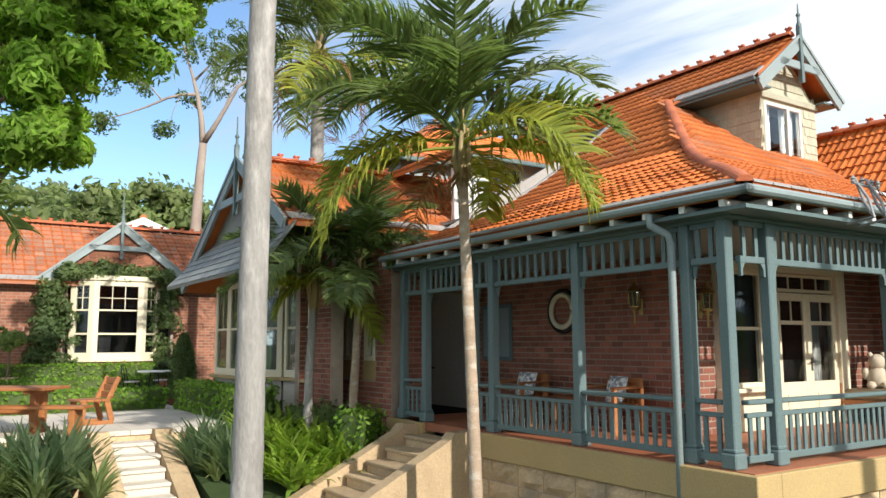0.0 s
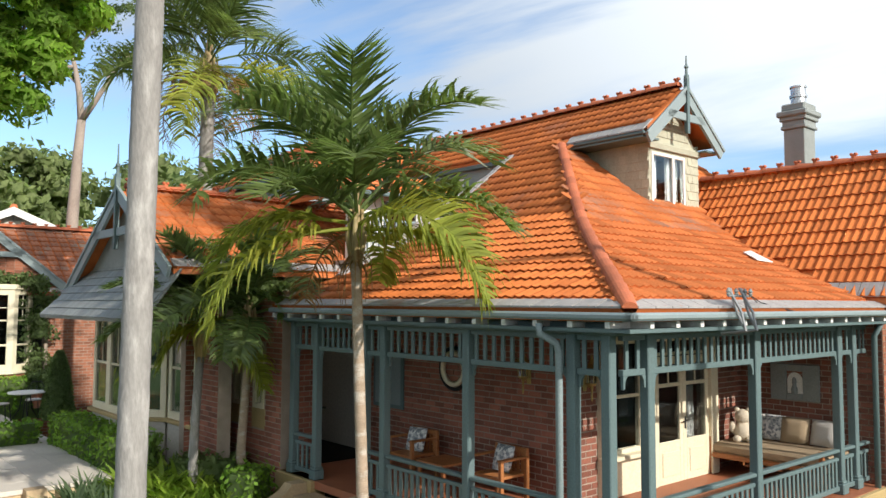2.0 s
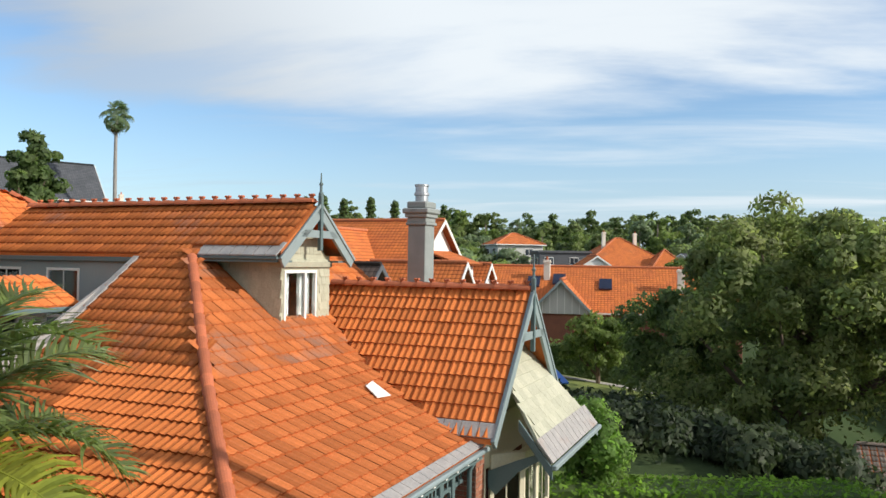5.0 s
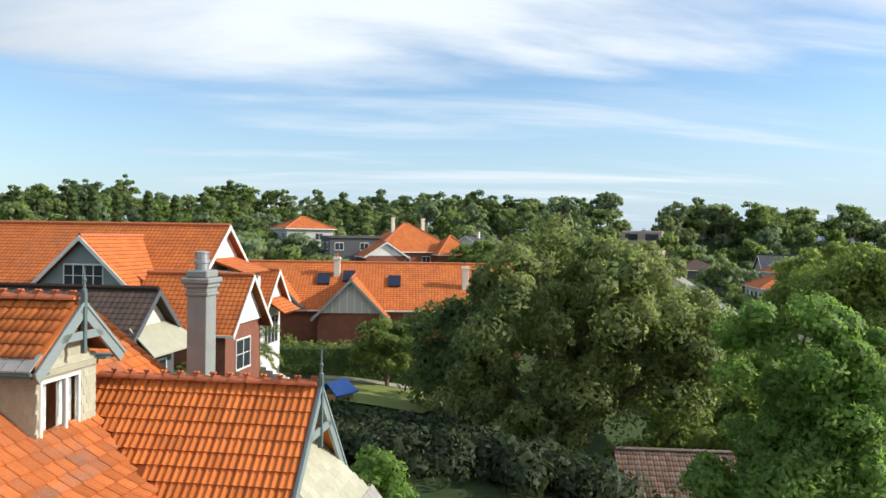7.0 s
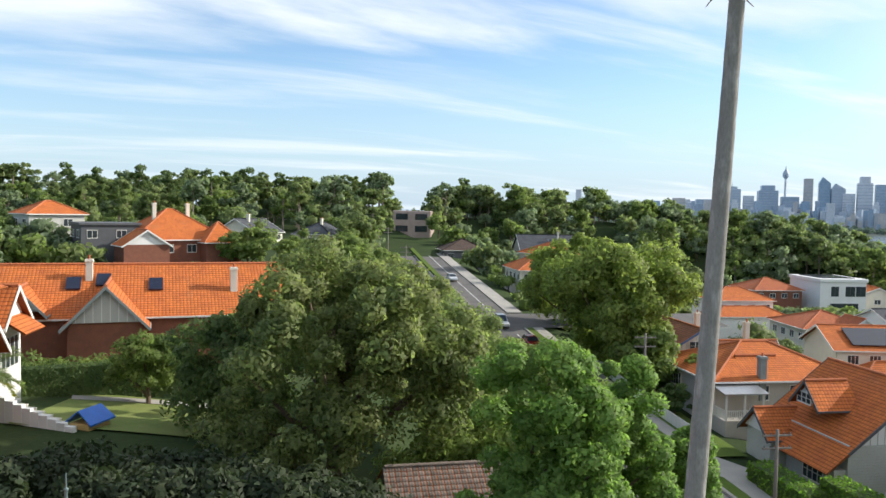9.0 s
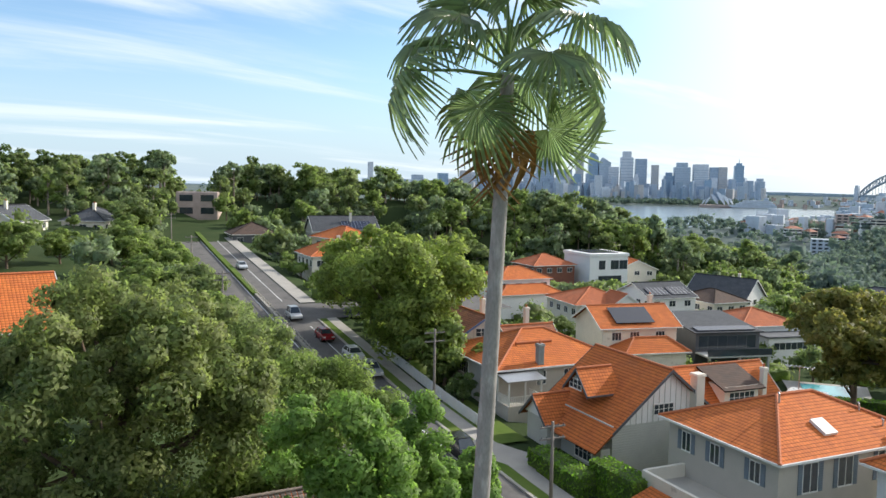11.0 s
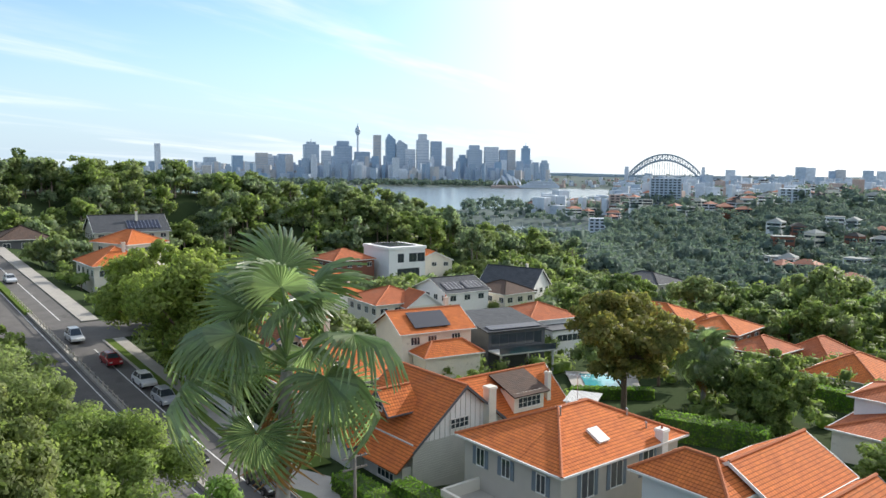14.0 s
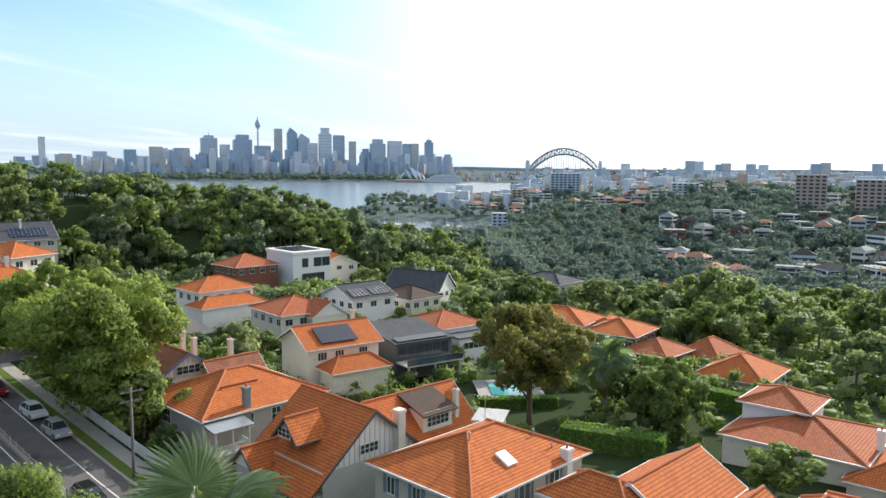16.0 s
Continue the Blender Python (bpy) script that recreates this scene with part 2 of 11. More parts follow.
# ---- materials ----
def mat(name, base, other=None, rough=0.7, scale=8.0, amount=0.5, fine=60.0, bump=0.15, metal=0.0, rand=0.0, island=0.0, spec=0.5, stretch=(1, 1, 1), stain=None, stain_lo=0.55, stain_scale=1.2, trans=0.0):
    """A rough or glossy surface with colour drifting between base and other, fine grain and relief; rand and island vary it piece by piece."""
    m = bpy.data.materials.new(name)
    m.use_nodes = True
    n, l = m.node_tree.nodes, m.node_tree.links
    bs = n["Principled BSDF"]
    bs.inputs["Roughness"].default_value, bs.inputs["Metallic"].default_value = rough, metal
    bs.inputs["Specular IOR Level"].default_value = spec
    bs.inputs["Transmission Weight"].default_value = trans
    tc = n.new("ShaderNodeTexCoord")
    mp = n.new("ShaderNodeMapping")
    mp.inputs["Scale"].default_value = stretch
    l.new(tc.outputs["Object"], mp.inputs[0])

    def noise_at(s, d=4.0):
        z = n.new("ShaderNodeTexNoise")
        z.inputs["Scale"].default_value, z.inputs["Detail"].default_value = s, d
        l.new(mp.outputs[0], z.inputs["Vector"])
        return z.outputs["Fac"]

    def mixed(fac, a, b):
        x = n.new("ShaderNodeMix")
        x.data_type = "RGBA"
        for socket, value in (("Factor", fac), ("A", a), ("B", b)):
            if isinstance(value, tuple):
                x.inputs[socket].default_value = (*value, 1) if len(value) == 3 else value
            elif isinstance(value, float):
                x.inputs[socket].default_value = value
            else:
                l.new(value, x.inputs[socket])
        return x.outputs["Result"]

    def ranged(v, lo, hi, a=0.0, b=1.0):
        r = n.new("ShaderNodeMapRange")
        for k, x in (("From Min", lo), ("From Max", hi), ("To Min", a), ("To Max", b)):
            r.inputs[k].default_value = x
        l.new(v, r.inputs["Value"])
        return r.outputs["Result"]
    other = other or tuple(c * 0.7 for c in base)
    big, small = noise_at(scale), noise_at(fine, 3.0)
    col = mixed(ranged(big, 0.5 - 0.25 / max(amount, 0.01) * 0.5, 0.5 + 0.25 / max(amount, 0.01) * 0.5), base, other)
    if stain:
        col = mixed(ranged(noise_at(stain_scale, 6.0), stain_lo, stain_lo + 0.16), col, stain)
    hsv = n.new("ShaderNodeHueSaturation")
    l.new(col, hsv.inputs["Color"])
    grain = ranged(small, 0.3, 0.7, 0.88, 1.12)
    val = grain
    for kind, amt in (("rand", rand), ("island", island)):
        if amt:
            src = n.new("ShaderNodeObjectInfo").outputs["Random"] if kind == "rand" else n.new("ShaderNodeNewGeometry").outputs["Random Per Island"]
            mu = n.new("ShaderNodeMath")
            mu.operation = "MULTIPLY"
            l.new(val, mu.inputs[0])
            l.new(ranged(src, 0.0, 1.0, 1 - amt, 1 + amt), mu.inputs[1])
            val = mu.outputs[0]
    l.new(val, hsv.inputs["Value"])
    l.new(hsv.outputs[0], bs.inputs["Base Color"])
    if bump:
        b = n.new("ShaderNodeBump")
        b.inputs["Strength"].default_value, b.inputs["Distance"].default_value = bump, 0.02
        l.new(small, b.inputs["Height"])
        l.new(b.outputs[0], bs.inputs["Normal"])
    return m


def leafy(name, base, other, rough=0.6, trans=0.5, island=0.35, scale=0.6, spec=0.25):
    """Leaves: each leaf its own shade, with light coming through."""
    m = mat(name, base, other, rough=rough, scale=scale, amount=0.8, fine=6.0, bump=0.0, island=island, spec=spec)
    n, l = m.node_tree.nodes, m.node_tree.links
    bs, out = n["Principled BSDF"], n["Material Output"]
    tr = n.new("ShaderNodeBsdfTranslucent")
    add = n.new("ShaderNodeMixShader")
    add.inputs[0].default_value = trans
    src = bs.inputs["Base Color"].links[0].from_socket
    bright = n.new("ShaderNodeMix")
    bright.data_type, bright.blend_type = "RGBA", "MULTIPLY"
    bright.inputs["Factor"].default_value = 1.0
    bright.inputs["B"].default_value = (1.65, 1.8, 1.3, 1)
    l.new(src, bright.inputs["A"])
    l.new(bright.outputs["Result"], tr.inputs["Color"])
    l.new(bs.outputs[0], add.inputs[1])
    l.new(tr.outputs[0], add.inputs[2])
    l.new(add.outputs[0], out.inputs["Surface"])
    return m


def roofing(name, base, other, course=0.33, pitch=0.30, depth=0.5, stain=None, stain_lo=0.6):
    """Tiled roof seen from far off: courses across the slope and rolls down it, in UV metres."""
    m = mat(name, base, other, rough=0.85, spec=0.2, scale=0.9, amount=0.7, fine=9.0, bump=0.0, stain=stain, stain_lo=stain_lo, stain_scale=0.35)
    n, l = m.node_tree.nodes, m.node_tree.links
    bs = n["Principled BSDF"]
    uv = n.new("ShaderNodeUVMap")
    sep = n.new("ShaderNodeSeparateXYZ")
    l.new(uv.outputs[0], sep.inputs[0])

    def op(kind, a, b=None):
        x = n.new("ShaderNodeMath")
        x.operation = kind
        for i, v in enumerate((a, b)):
            if isinstance(v, (int, float)):
                x.inputs[i].default_value = v
            elif v is not None:
                l.new(v, x.inputs[i])
        return x.outputs[0]
    saw = op("FRACT", op("DIVIDE", sep.outputs["Y"], course))
    roll = op("ABSOLUTE", op("SINE", op("MULTIPLY", sep.outputs["X"], math.pi / pitch)))
    h = op("ADD", op("MULTIPLY", op("SUBTRACT", 1.0, saw), 1.0), op("MULTIPLY", roll, 0.55))
    b = n.new("ShaderNodeBump")
    b.inputs["Strength"].default_value, b.inputs["Distance"].default_value = depth, 0.05
    l.new(h, b.inputs["Height"])
    l.new(b.outputs[0], bs.inputs["Normal"])
    # each tile its own shade
    cell = n.new("ShaderNodeTexWhiteNoise")
    cell.noise_dimensions = "2D"
    cmb = n.new("ShaderNodeCombineXYZ")
    l.new(op("FLOOR", op("DIVIDE", sep.outputs["X"], pitch)), cmb.inputs[0])
    l.new(op("FLOOR", op("DIVIDE", sep.outputs["Y"], course)), cmb.inputs[1])
    l.new(cmb.outputs[0], cell.inputs["Vector"])
    hsv = [k for k in n if k.type == "HUE_SAT"][0]
    old = hsv.inputs["Value"].links[0].from_socket
    # relief shade painted in: colour darkened at course lines and between rolls
    groove_shade = op("MULTIPLY", op("ADD", op("MULTIPLY", op("GREATER_THAN", saw, 0.20), 0.55), 0.45), op("ADD", op("MULTIPLY", op("GREATER_THAN", roll, 0.35), 0.28), 0.72))
    l.new(op("MULTIPLY", op("MULTIPLY", old, op("ADD", op("MULTIPLY", cell.outputs["Value"], 0.22), 0.9)), groove_shade), hsv.inputs["Value"])
    return m


M_TILE = mat("terracotta_tile", (0.60, 0.176, 0.043), (0.48, 0.132, 0.037), rough=0.85, spec=0.25, scale=2.0, fine=40, bump=0.2, rand=0.18, island=0.18, stain=(0.33, 0.13, 0.075), stain_lo=0.56, stain_scale=0.7)
M_TILE_GREY = mat("grey_brown_old_tile", (0.27, 0.205, 0.16), (0.19, 0.155, 0.13), rough=0.9, scale=2.0, fine=40, bump=0.25, rand=0.2, island=0.25, stain=(0.13, 0.11, 0.09), stain_lo=0.55)
M_TILE_WORN = mat("lichen_worn_tile", (0.51, 0.15, 0.043), (0.38, 0.118, 0.042), rough=0.9, spec=0.2, scale=1.6, fine=34, bump=0.25, rand=0.2, island=0.2, stain=(0.31, 0.15, 0.095), stain_lo=0.5, stain_scale=1.1)
M_TILE_GRIME = mat("grimy_tile_joint", (0.43, 0.118, 0.032), (0.31, 0.09, 0.034), rough=0.95, spec=0.1, scale=2.0, fine=40, bump=0.1)
M_TILE_OLD = mat("weathered_tile", (0.36, 0.13, 0.06), (0.27, 0.12, 0.075), rough=0.85, scale=2.0, fine=40, bump=0.25, rand=0.2, island=0.2, stain=(0.22, 0.17, 0.13), stain_lo=0.52)
M_CAP = mat("ridge_cap_terracotta", (0.50, 0.135, 0.05), (0.36, 0.105, 0.05), rough=0.85, scale=3.0, fine=40, bump=0.25, rand=0.2, stain=(0.16, 0.10, 0.07), stain_lo=0.6)
M_LEAD = mat("lead_grey_edge", (0.26, 0.25, 0.24), (0.36, 0.33, 0.31), rough=0.6, scale=5.0, fine=30, bump=0.2, island=0.15, stain=(0.30, 0.19, 0.14), stain_lo=0.6)
M_TRIM = mat("green_grey_paint", (0.115, 0.165, 0.165), (0.095, 0.14, 0.142), rough=0.5, scale=1.5, fine=50, bump=0.05)
M_TRIM_LIGHT = mat("pale_grey_paint", (0.25, 0.30, 0.30), (0.21, 0.26, 0.265), rough=0.5, scale=1.5, fine=50, bump=0.05)
M_CREAM = mat("cream_paint", (0.70, 0.63, 0.46), (0.64, 0.57, 0.41), rough=0.5, scale=1.2, fine=40, bump=0.06)
M_WHITE = mat("white_paint", (0.78, 0.77, 0.73), (0.70, 0.69, 0.65), rough=0.5, scale=1.2, fine=40, bump=0.05)
M_BRICK = mat("red_brick", (0.28, 0.098, 0.06), (0.18, 0.068, 0.046), rough=0.85, scale=4.0, fine=70, bump=0.35, rand=0.3, island=0.32)
M_BRICK_ORANGE = mat("orange_brick", (0.38, 0.15, 0.085), (0.30, 0.11, 0.06), rough=0.85, scale=4.0, fine=70, bump=0.35, rand=0.25, island=0.28)
M_MORTAR = mat("mortar", (0.36, 0.29, 0.23), (0.27, 0.215, 0.17), rough=0.9, scale=6.0, fine=80, bump=0.3)
M_SHINGLE = mat("cream_shingle", (0.44, 0.43, 0.32), (0.37, 0.36, 0.27), rough=0.7, scale=3.0, fine=40, bump=0.15, island=0.1, rand=0.1)
M_SHINGLE_GREY = mat("grey_shingle", (0.27, 0.28, 0.26), (0.20, 0.21, 0.20), rough=0.7, scale=3.0, fine=40, bump=0.2, island=0.15)
M_RENDER = mat("ochre_render", (0.42, 0.30, 0.13), (0.36, 0.26, 0.12), rough=0.85, scale=1.5, fine=60, bump=0.2)
M_STONE = mat("sandstone", (0.50, 0.37, 0.22), (0.38, 0.27, 0.16), rough=0.9, scale=2.5, fine=25, bump=0.5, rand=0.18, island=0.18, stain=(0.24, 0.19, 0.13), stain_lo=0.6)
M_PAVING = mat("pale_paving", (0.58, 0.52, 0.44), (0.52, 0.47, 0.40), rough=0.85, scale=1.2, fine=40, bump=0.12, rand=0.05, stain=(0.40, 0.36, 0.31), stain_lo=0.62)
M_CEMENT = mat("grey_cement", (0.27, 0.29, 0.28), (0.21, 0.23, 0.22), rough=0.9, scale=2.0, fine=50, bump=0.3, stain=(0.16, 0.17, 0.16), stain_lo=0.58)
M_METAL = mat("zinc_metal", (0.55, 0.56, 0.57), (0.45, 0.46, 0.47), rough=0.4, metal=0.9, scale=4, fine=40, bump=0.05)
# near-black that stands in for the dimness of unlit rooms
M_DARK = mat("room_darkness", (0.035, 0.032, 0.03), (0.02, 0.02, 0.02), rough=0.9, scale=2, fine=20, bump=0.0)
M_IRON = mat("black_iron", (0.03, 0.03, 0.032), rough=0.5, metal=0.6, scale=5, fine=60)
M_TEAK = mat("orange_teak", (0.40, 0.16, 0.05), (0.28, 0.10, 0.03), rough=0.55, scale=3, fine=30, bump=0.1, stretch=(1, 1, 6))
M_FLOOR_TILE = mat("terracotta_floor", (0.34, 0.12, 0.055), (0.26, 0.09, 0.045), rough=0.6, scale=2, fine=40, island=0.15)
M_FABRIC = mat("pale_linen", (0.55, 0.52, 0.48), (0.46, 0.43, 0.39), rough=0.95, scale=6, fine=140, bump=0.3)
# white for the dormer panes' sky reflection
M_PANE_WHITE = mat("pane_reflection_white", (0.82, 0.81, 0.78), (0.76, 0.75, 0.72), rough=0.95, scale=6, fine=90, bump=0.1)
M_FABRIC_TAN = mat("tan_linen", (0.36, 0.27, 0.17), (0.30, 0.22, 0.14), rough=0.95, scale=6, fine=140, bump=0.3)
M_BRASS = mat("old_brass", (0.50, 0.36, 0.14), (0.35, 0.25, 0.10), rough=0.35, metal=1.0, scale=8, fine=50)
M_GLASS = mat("window_glass", (0.55, 0.60, 0.62), (0.5, 0.55, 0.57), rough=0.03, scale=1, fine=3, bump=0.0, trans=1.0, spec=0.6)
M_BARK = mat("grey_palm_bark", (0.29, 0.275, 0.255), (0.22, 0.205, 0.19), rough=0.9, scale=7, fine=45, bump=0.35, stretch=(1, 1, 0.35), stain=(0.38, 0.36, 0.335), stain_lo=0.52, stain_scale=9)
M_BARK_TAN = mat("tan_palm_bark", (0.42, 0.315, 0.225), (0.30, 0.225, 0.16), rough=0.9, scale=6, fine=40, bump=0.4, stretch=(1, 1, 2.0), stain=(0.48, 0.42, 0.35), stain_lo=0.52, stain_scale=5)
M_BARK_BROWN = mat("brown_bark", (0.16, 0.11, 0.075), (0.10, 0.075, 0.055), rough=0.95, scale=5, fine=30, bump=0.5, stretch=(1, 1, 0.4))
M_BARK_GUM = mat("smooth_gum_bark", (0.34, 0.28, 0.23), (0.22, 0.17, 0.14), rough=0.8, scale=2, fine=20, bump=0.2, stretch=(1, 1, 0.5))
M_SHAFT = mat("palm_crownshaft", (0.26, 0.23, 0.10), (0.36, 0.22, 0.10), rough=0.6, scale=4, fine=30, bump=0.2, stretch=(1, 1, 0.3))
M_FROND = leafy("palm_frond_green", (0.095, 0.14, 0.044), (0.15, 0.195, 0.055), island=0.4, trans=0.42, rough=0.45, spec=0.5)
M_FROND_YELLOW = leafy("palm_frond_yellowing", (0.34, 0.33, 0.045), (0.17, 0.22, 0.04), island=0.35, trans=0.42)
M_FROND_DEAD = leafy("palm_frond_dead", (0.28, 0.15, 0.05), (0.20, 0.11, 0.05), island=0.25, trans=0.2)
M_FAN = leafy("fan_palm_leaf", (0.15, 0.205, 0.10), (0.21, 0.265, 0.145), island=0.25, trans=0.46, spec=0.8, rough=0.3)
M_LEAF_DARK = leafy("dark_green_leaves", (0.085, 0.13, 0.05), (0.135, 0.18, 0.064), island=0.35)
# leaf green darkened to carry the shade below the great evergreen
M_LEAF_SHADED = leafy("shaded_green_leaves", (0.034, 0.052, 0.028), (0.055, 0.072, 0.034), island=0.35, trans=0.3)
M_LEAF_MID = leafy("mid_green_leaves", (0.15, 0.205, 0.062), (0.20, 0.25, 0.078), island=0.32)
M_LEAF_BRIGHT = leafy("bright_green_leaves", (0.14, 0.235, 0.055), (0.195, 0.285, 0.078), island=0.3)
M_LEAF_LIME = leafy("lime_green_leaves", (0.25, 0.37, 0.05), (0.15, 0.26, 0.045), island=0.45, trans=0.6)
M_LEAF_OLIVE = leafy("olive_green_leaves", (0.155, 0.197, 0.08), (0.21, 0.25, 0.10), island=0.32)
M_LEAF_FIG = leafy("fig_leaves", (0.15, 0.195, 0.072), (0.215, 0.235, 0.09), island=0.4)
M_LEAF_STREET = leafy("yellow_green_leaves", (0.195, 0.245, 0.062), (0.255, 0.30, 0.082), island=0.35)
M_LEAF_GOLD = leafy("golden_green_leaves", (0.24, 0.205, 0.06), (0.16, 0.18, 0.055), island=0.3)
M_LEAF_GUM = leafy("grey_green_gum_leaves", (0.155, 0.205, 0.12), (0.215, 0.26, 0.155), island=0.3)
# far leaves lightened and blued, the air's haze carried by their colour
M_LEAF_FAR = leafy("hazed_distant_foliage", (0.115, 0.16, 0.14), (0.165, 0.21, 0.18), island=0.2, trans=0.3, spec=0.02, scale=0.018)
M_HEDGE = leafy("clipped_hedge_leaves", (0.12, 0.23, 0.03), (0.20, 0.31, 0.05), island=0.4)
M_GRASS = mat("lawn", (0.085, 0.14, 0.028), (0.13, 0.17, 0.045), rough=1.0, scale=0.5, fine=30, bump=0.4, spec=0.05)
M_GROUND = mat("garden_ground", (0.035, 0.058, 0.022), (0.052, 0.07, 0.03), rough=1.0, scale=0.12, fine=3, bump=0.3, spec=0.05)
# mixed paving, roofs and gardens, paled further with painted distance haze
M_SUBURB_HAZED = mat("hazed_suburb_ground", (0.16, 0.19, 0.18), (0.11, 0.14, 0.13), rough=1.0, scale=0.006, fine=0.05, bump=0.0, spec=0.02)
M_ASPHALT = mat("asphalt", (0.165, 0.155, 0.148), (0.12, 0.115, 0.11), rough=0.95, scale=0.4, fine=40, bump=0.2, spec=0.15, stain=(0.085, 0.082, 0.08), stain_lo=0.58, stain_scale=0.3)
M_CONCRETE = mat("concrete_path", (0.40, 0.37, 0.33), (0.32, 0.30, 0.27), rough=0.9, scale=0.5, fine=30, bump=0.15)
M_LINE = mat("road_paint", (0.75, 0.75, 0.73), (0.6, 0.6, 0.58), rough=0.7, scale=2, fine=20)
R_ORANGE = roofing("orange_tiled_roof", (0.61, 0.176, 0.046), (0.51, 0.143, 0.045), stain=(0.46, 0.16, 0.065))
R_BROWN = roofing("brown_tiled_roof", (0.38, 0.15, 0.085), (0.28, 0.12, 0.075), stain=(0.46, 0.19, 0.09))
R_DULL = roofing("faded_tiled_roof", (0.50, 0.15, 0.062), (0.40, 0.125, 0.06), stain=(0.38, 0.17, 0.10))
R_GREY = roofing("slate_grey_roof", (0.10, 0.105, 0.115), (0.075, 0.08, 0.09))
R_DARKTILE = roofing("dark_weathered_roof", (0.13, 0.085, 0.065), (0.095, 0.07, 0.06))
W_GREY = mat("grey_weatherboard", (0.52, 0.52, 0.48), (0.46, 0.46, 0.43), rough=0.7, scale=0.8, fine=20, bump=0.1)
W_CREAM = mat("cream_render_wall", (0.74, 0.69, 0.59), (0.66, 0.62, 0.53), rough=0.8, scale=0.8, fine=20, bump=0.1, stain=(0.46, 0.42, 0.35), stain_lo=0.62)
W_STONE = mat("taupe_render_wall", (0.50, 0.46, 0.40), (0.44, 0.41, 0.355), rough=0.85, scale=0.8, fine=20, bump=0.1)
W_BRICK = mat("far_red_brick", (0.26, 0.10, 0.06), (0.19, 0.075, 0.05), rough=0.9, scale=1.5, fine=12, bump=0.15)
W_WHITE = mat("white_render_wall", (0.82, 0.81, 0.79), (0.76, 0.75, 0.73), rough=0.7, scale=0.6, fine=20, bump=0.05)
W_CHAR = mat("charcoal_wall", (0.10, 0.105, 0.115), (0.08, 0.083, 0.09), rough=0.6, scale=0.8, fine=20)
M_SOLAR = mat("solar_panel", (0.012, 0.016, 0.035), (0.02, 0.024, 0.045), rough=0.2, scale=2, fine=20, bump=0.0, spec=0.7)

# ---- ground ----
def lerp_table(x, table):
    xs, ys = zip(*table)
    return np.interp(x, xs, ys)


def smooth01(t):
    t = np.clip(t, 0, 1)
    return t * t * (3 - 2 * t)


VALLEY = ((-60, -0.9), (14, -0.9), (26, -1.9), (42, -6.5), (58, -9.5), (80, -11), (110, -12), (160, -14.5), (250, -20), (340, -30))
RIDGE = ((-60, -0.7), (5, -0.7), (26, -0.3), (45, -1.8), (70, -2.5), (100, 1.5), (170, 4.5), (260, 6), (340, 2))
SEA = -60.0
# the wooded rise that closes the view: bearing and height of its tree tops
TOPS = ((-15, -6), (-13.7, -4), (-11, 0), (-8.2, 4), (-6, 8), (-3, 10), (-1, 15), (1, 16), (4.2, 14), (6, 15.5), (8, 20.5), (13, 23), (20, 22.5), (24, 24), (25.4, 13), (27, 13), (28, 26), (35, 25.5), (42, 26), (48, 24.5), (51, 22.5), (56, 29.5), (59, 22), (63, 27), (72, 26))


ROAD_O, ROAD_A = (75.0, 18.0), radians(32.5)
ROAD_Z = ((-80, -9.2), (-20, -8.9), (0, -8.3), (25, -6.7), (45, -5.4), (80, -3.3), (110, -1.6), (160, 1.5), (220, 3.0))


def road_frame(x, y):
    """Along and across the street (left positive)."""
    dx, dy = np.asarray(x, float) - ROAD_O[0], np.asarray(y, float) - ROAD_O[1]
    c, s = math.cos(ROAD_A), math.sin(ROAD_A)
    return dx * c + dy * s, dy * c - dx * s


def road_at(s, d, lift=0.0):
    c, sn = math.cos(ROAD_A), math.sin(ROAD_A)
    return Vector((ROAD_O[0] + s * c - d * sn, ROAD_O[1] + s * sn + d * c, float(lerp_table(s, ROAD_Z)) + lift))


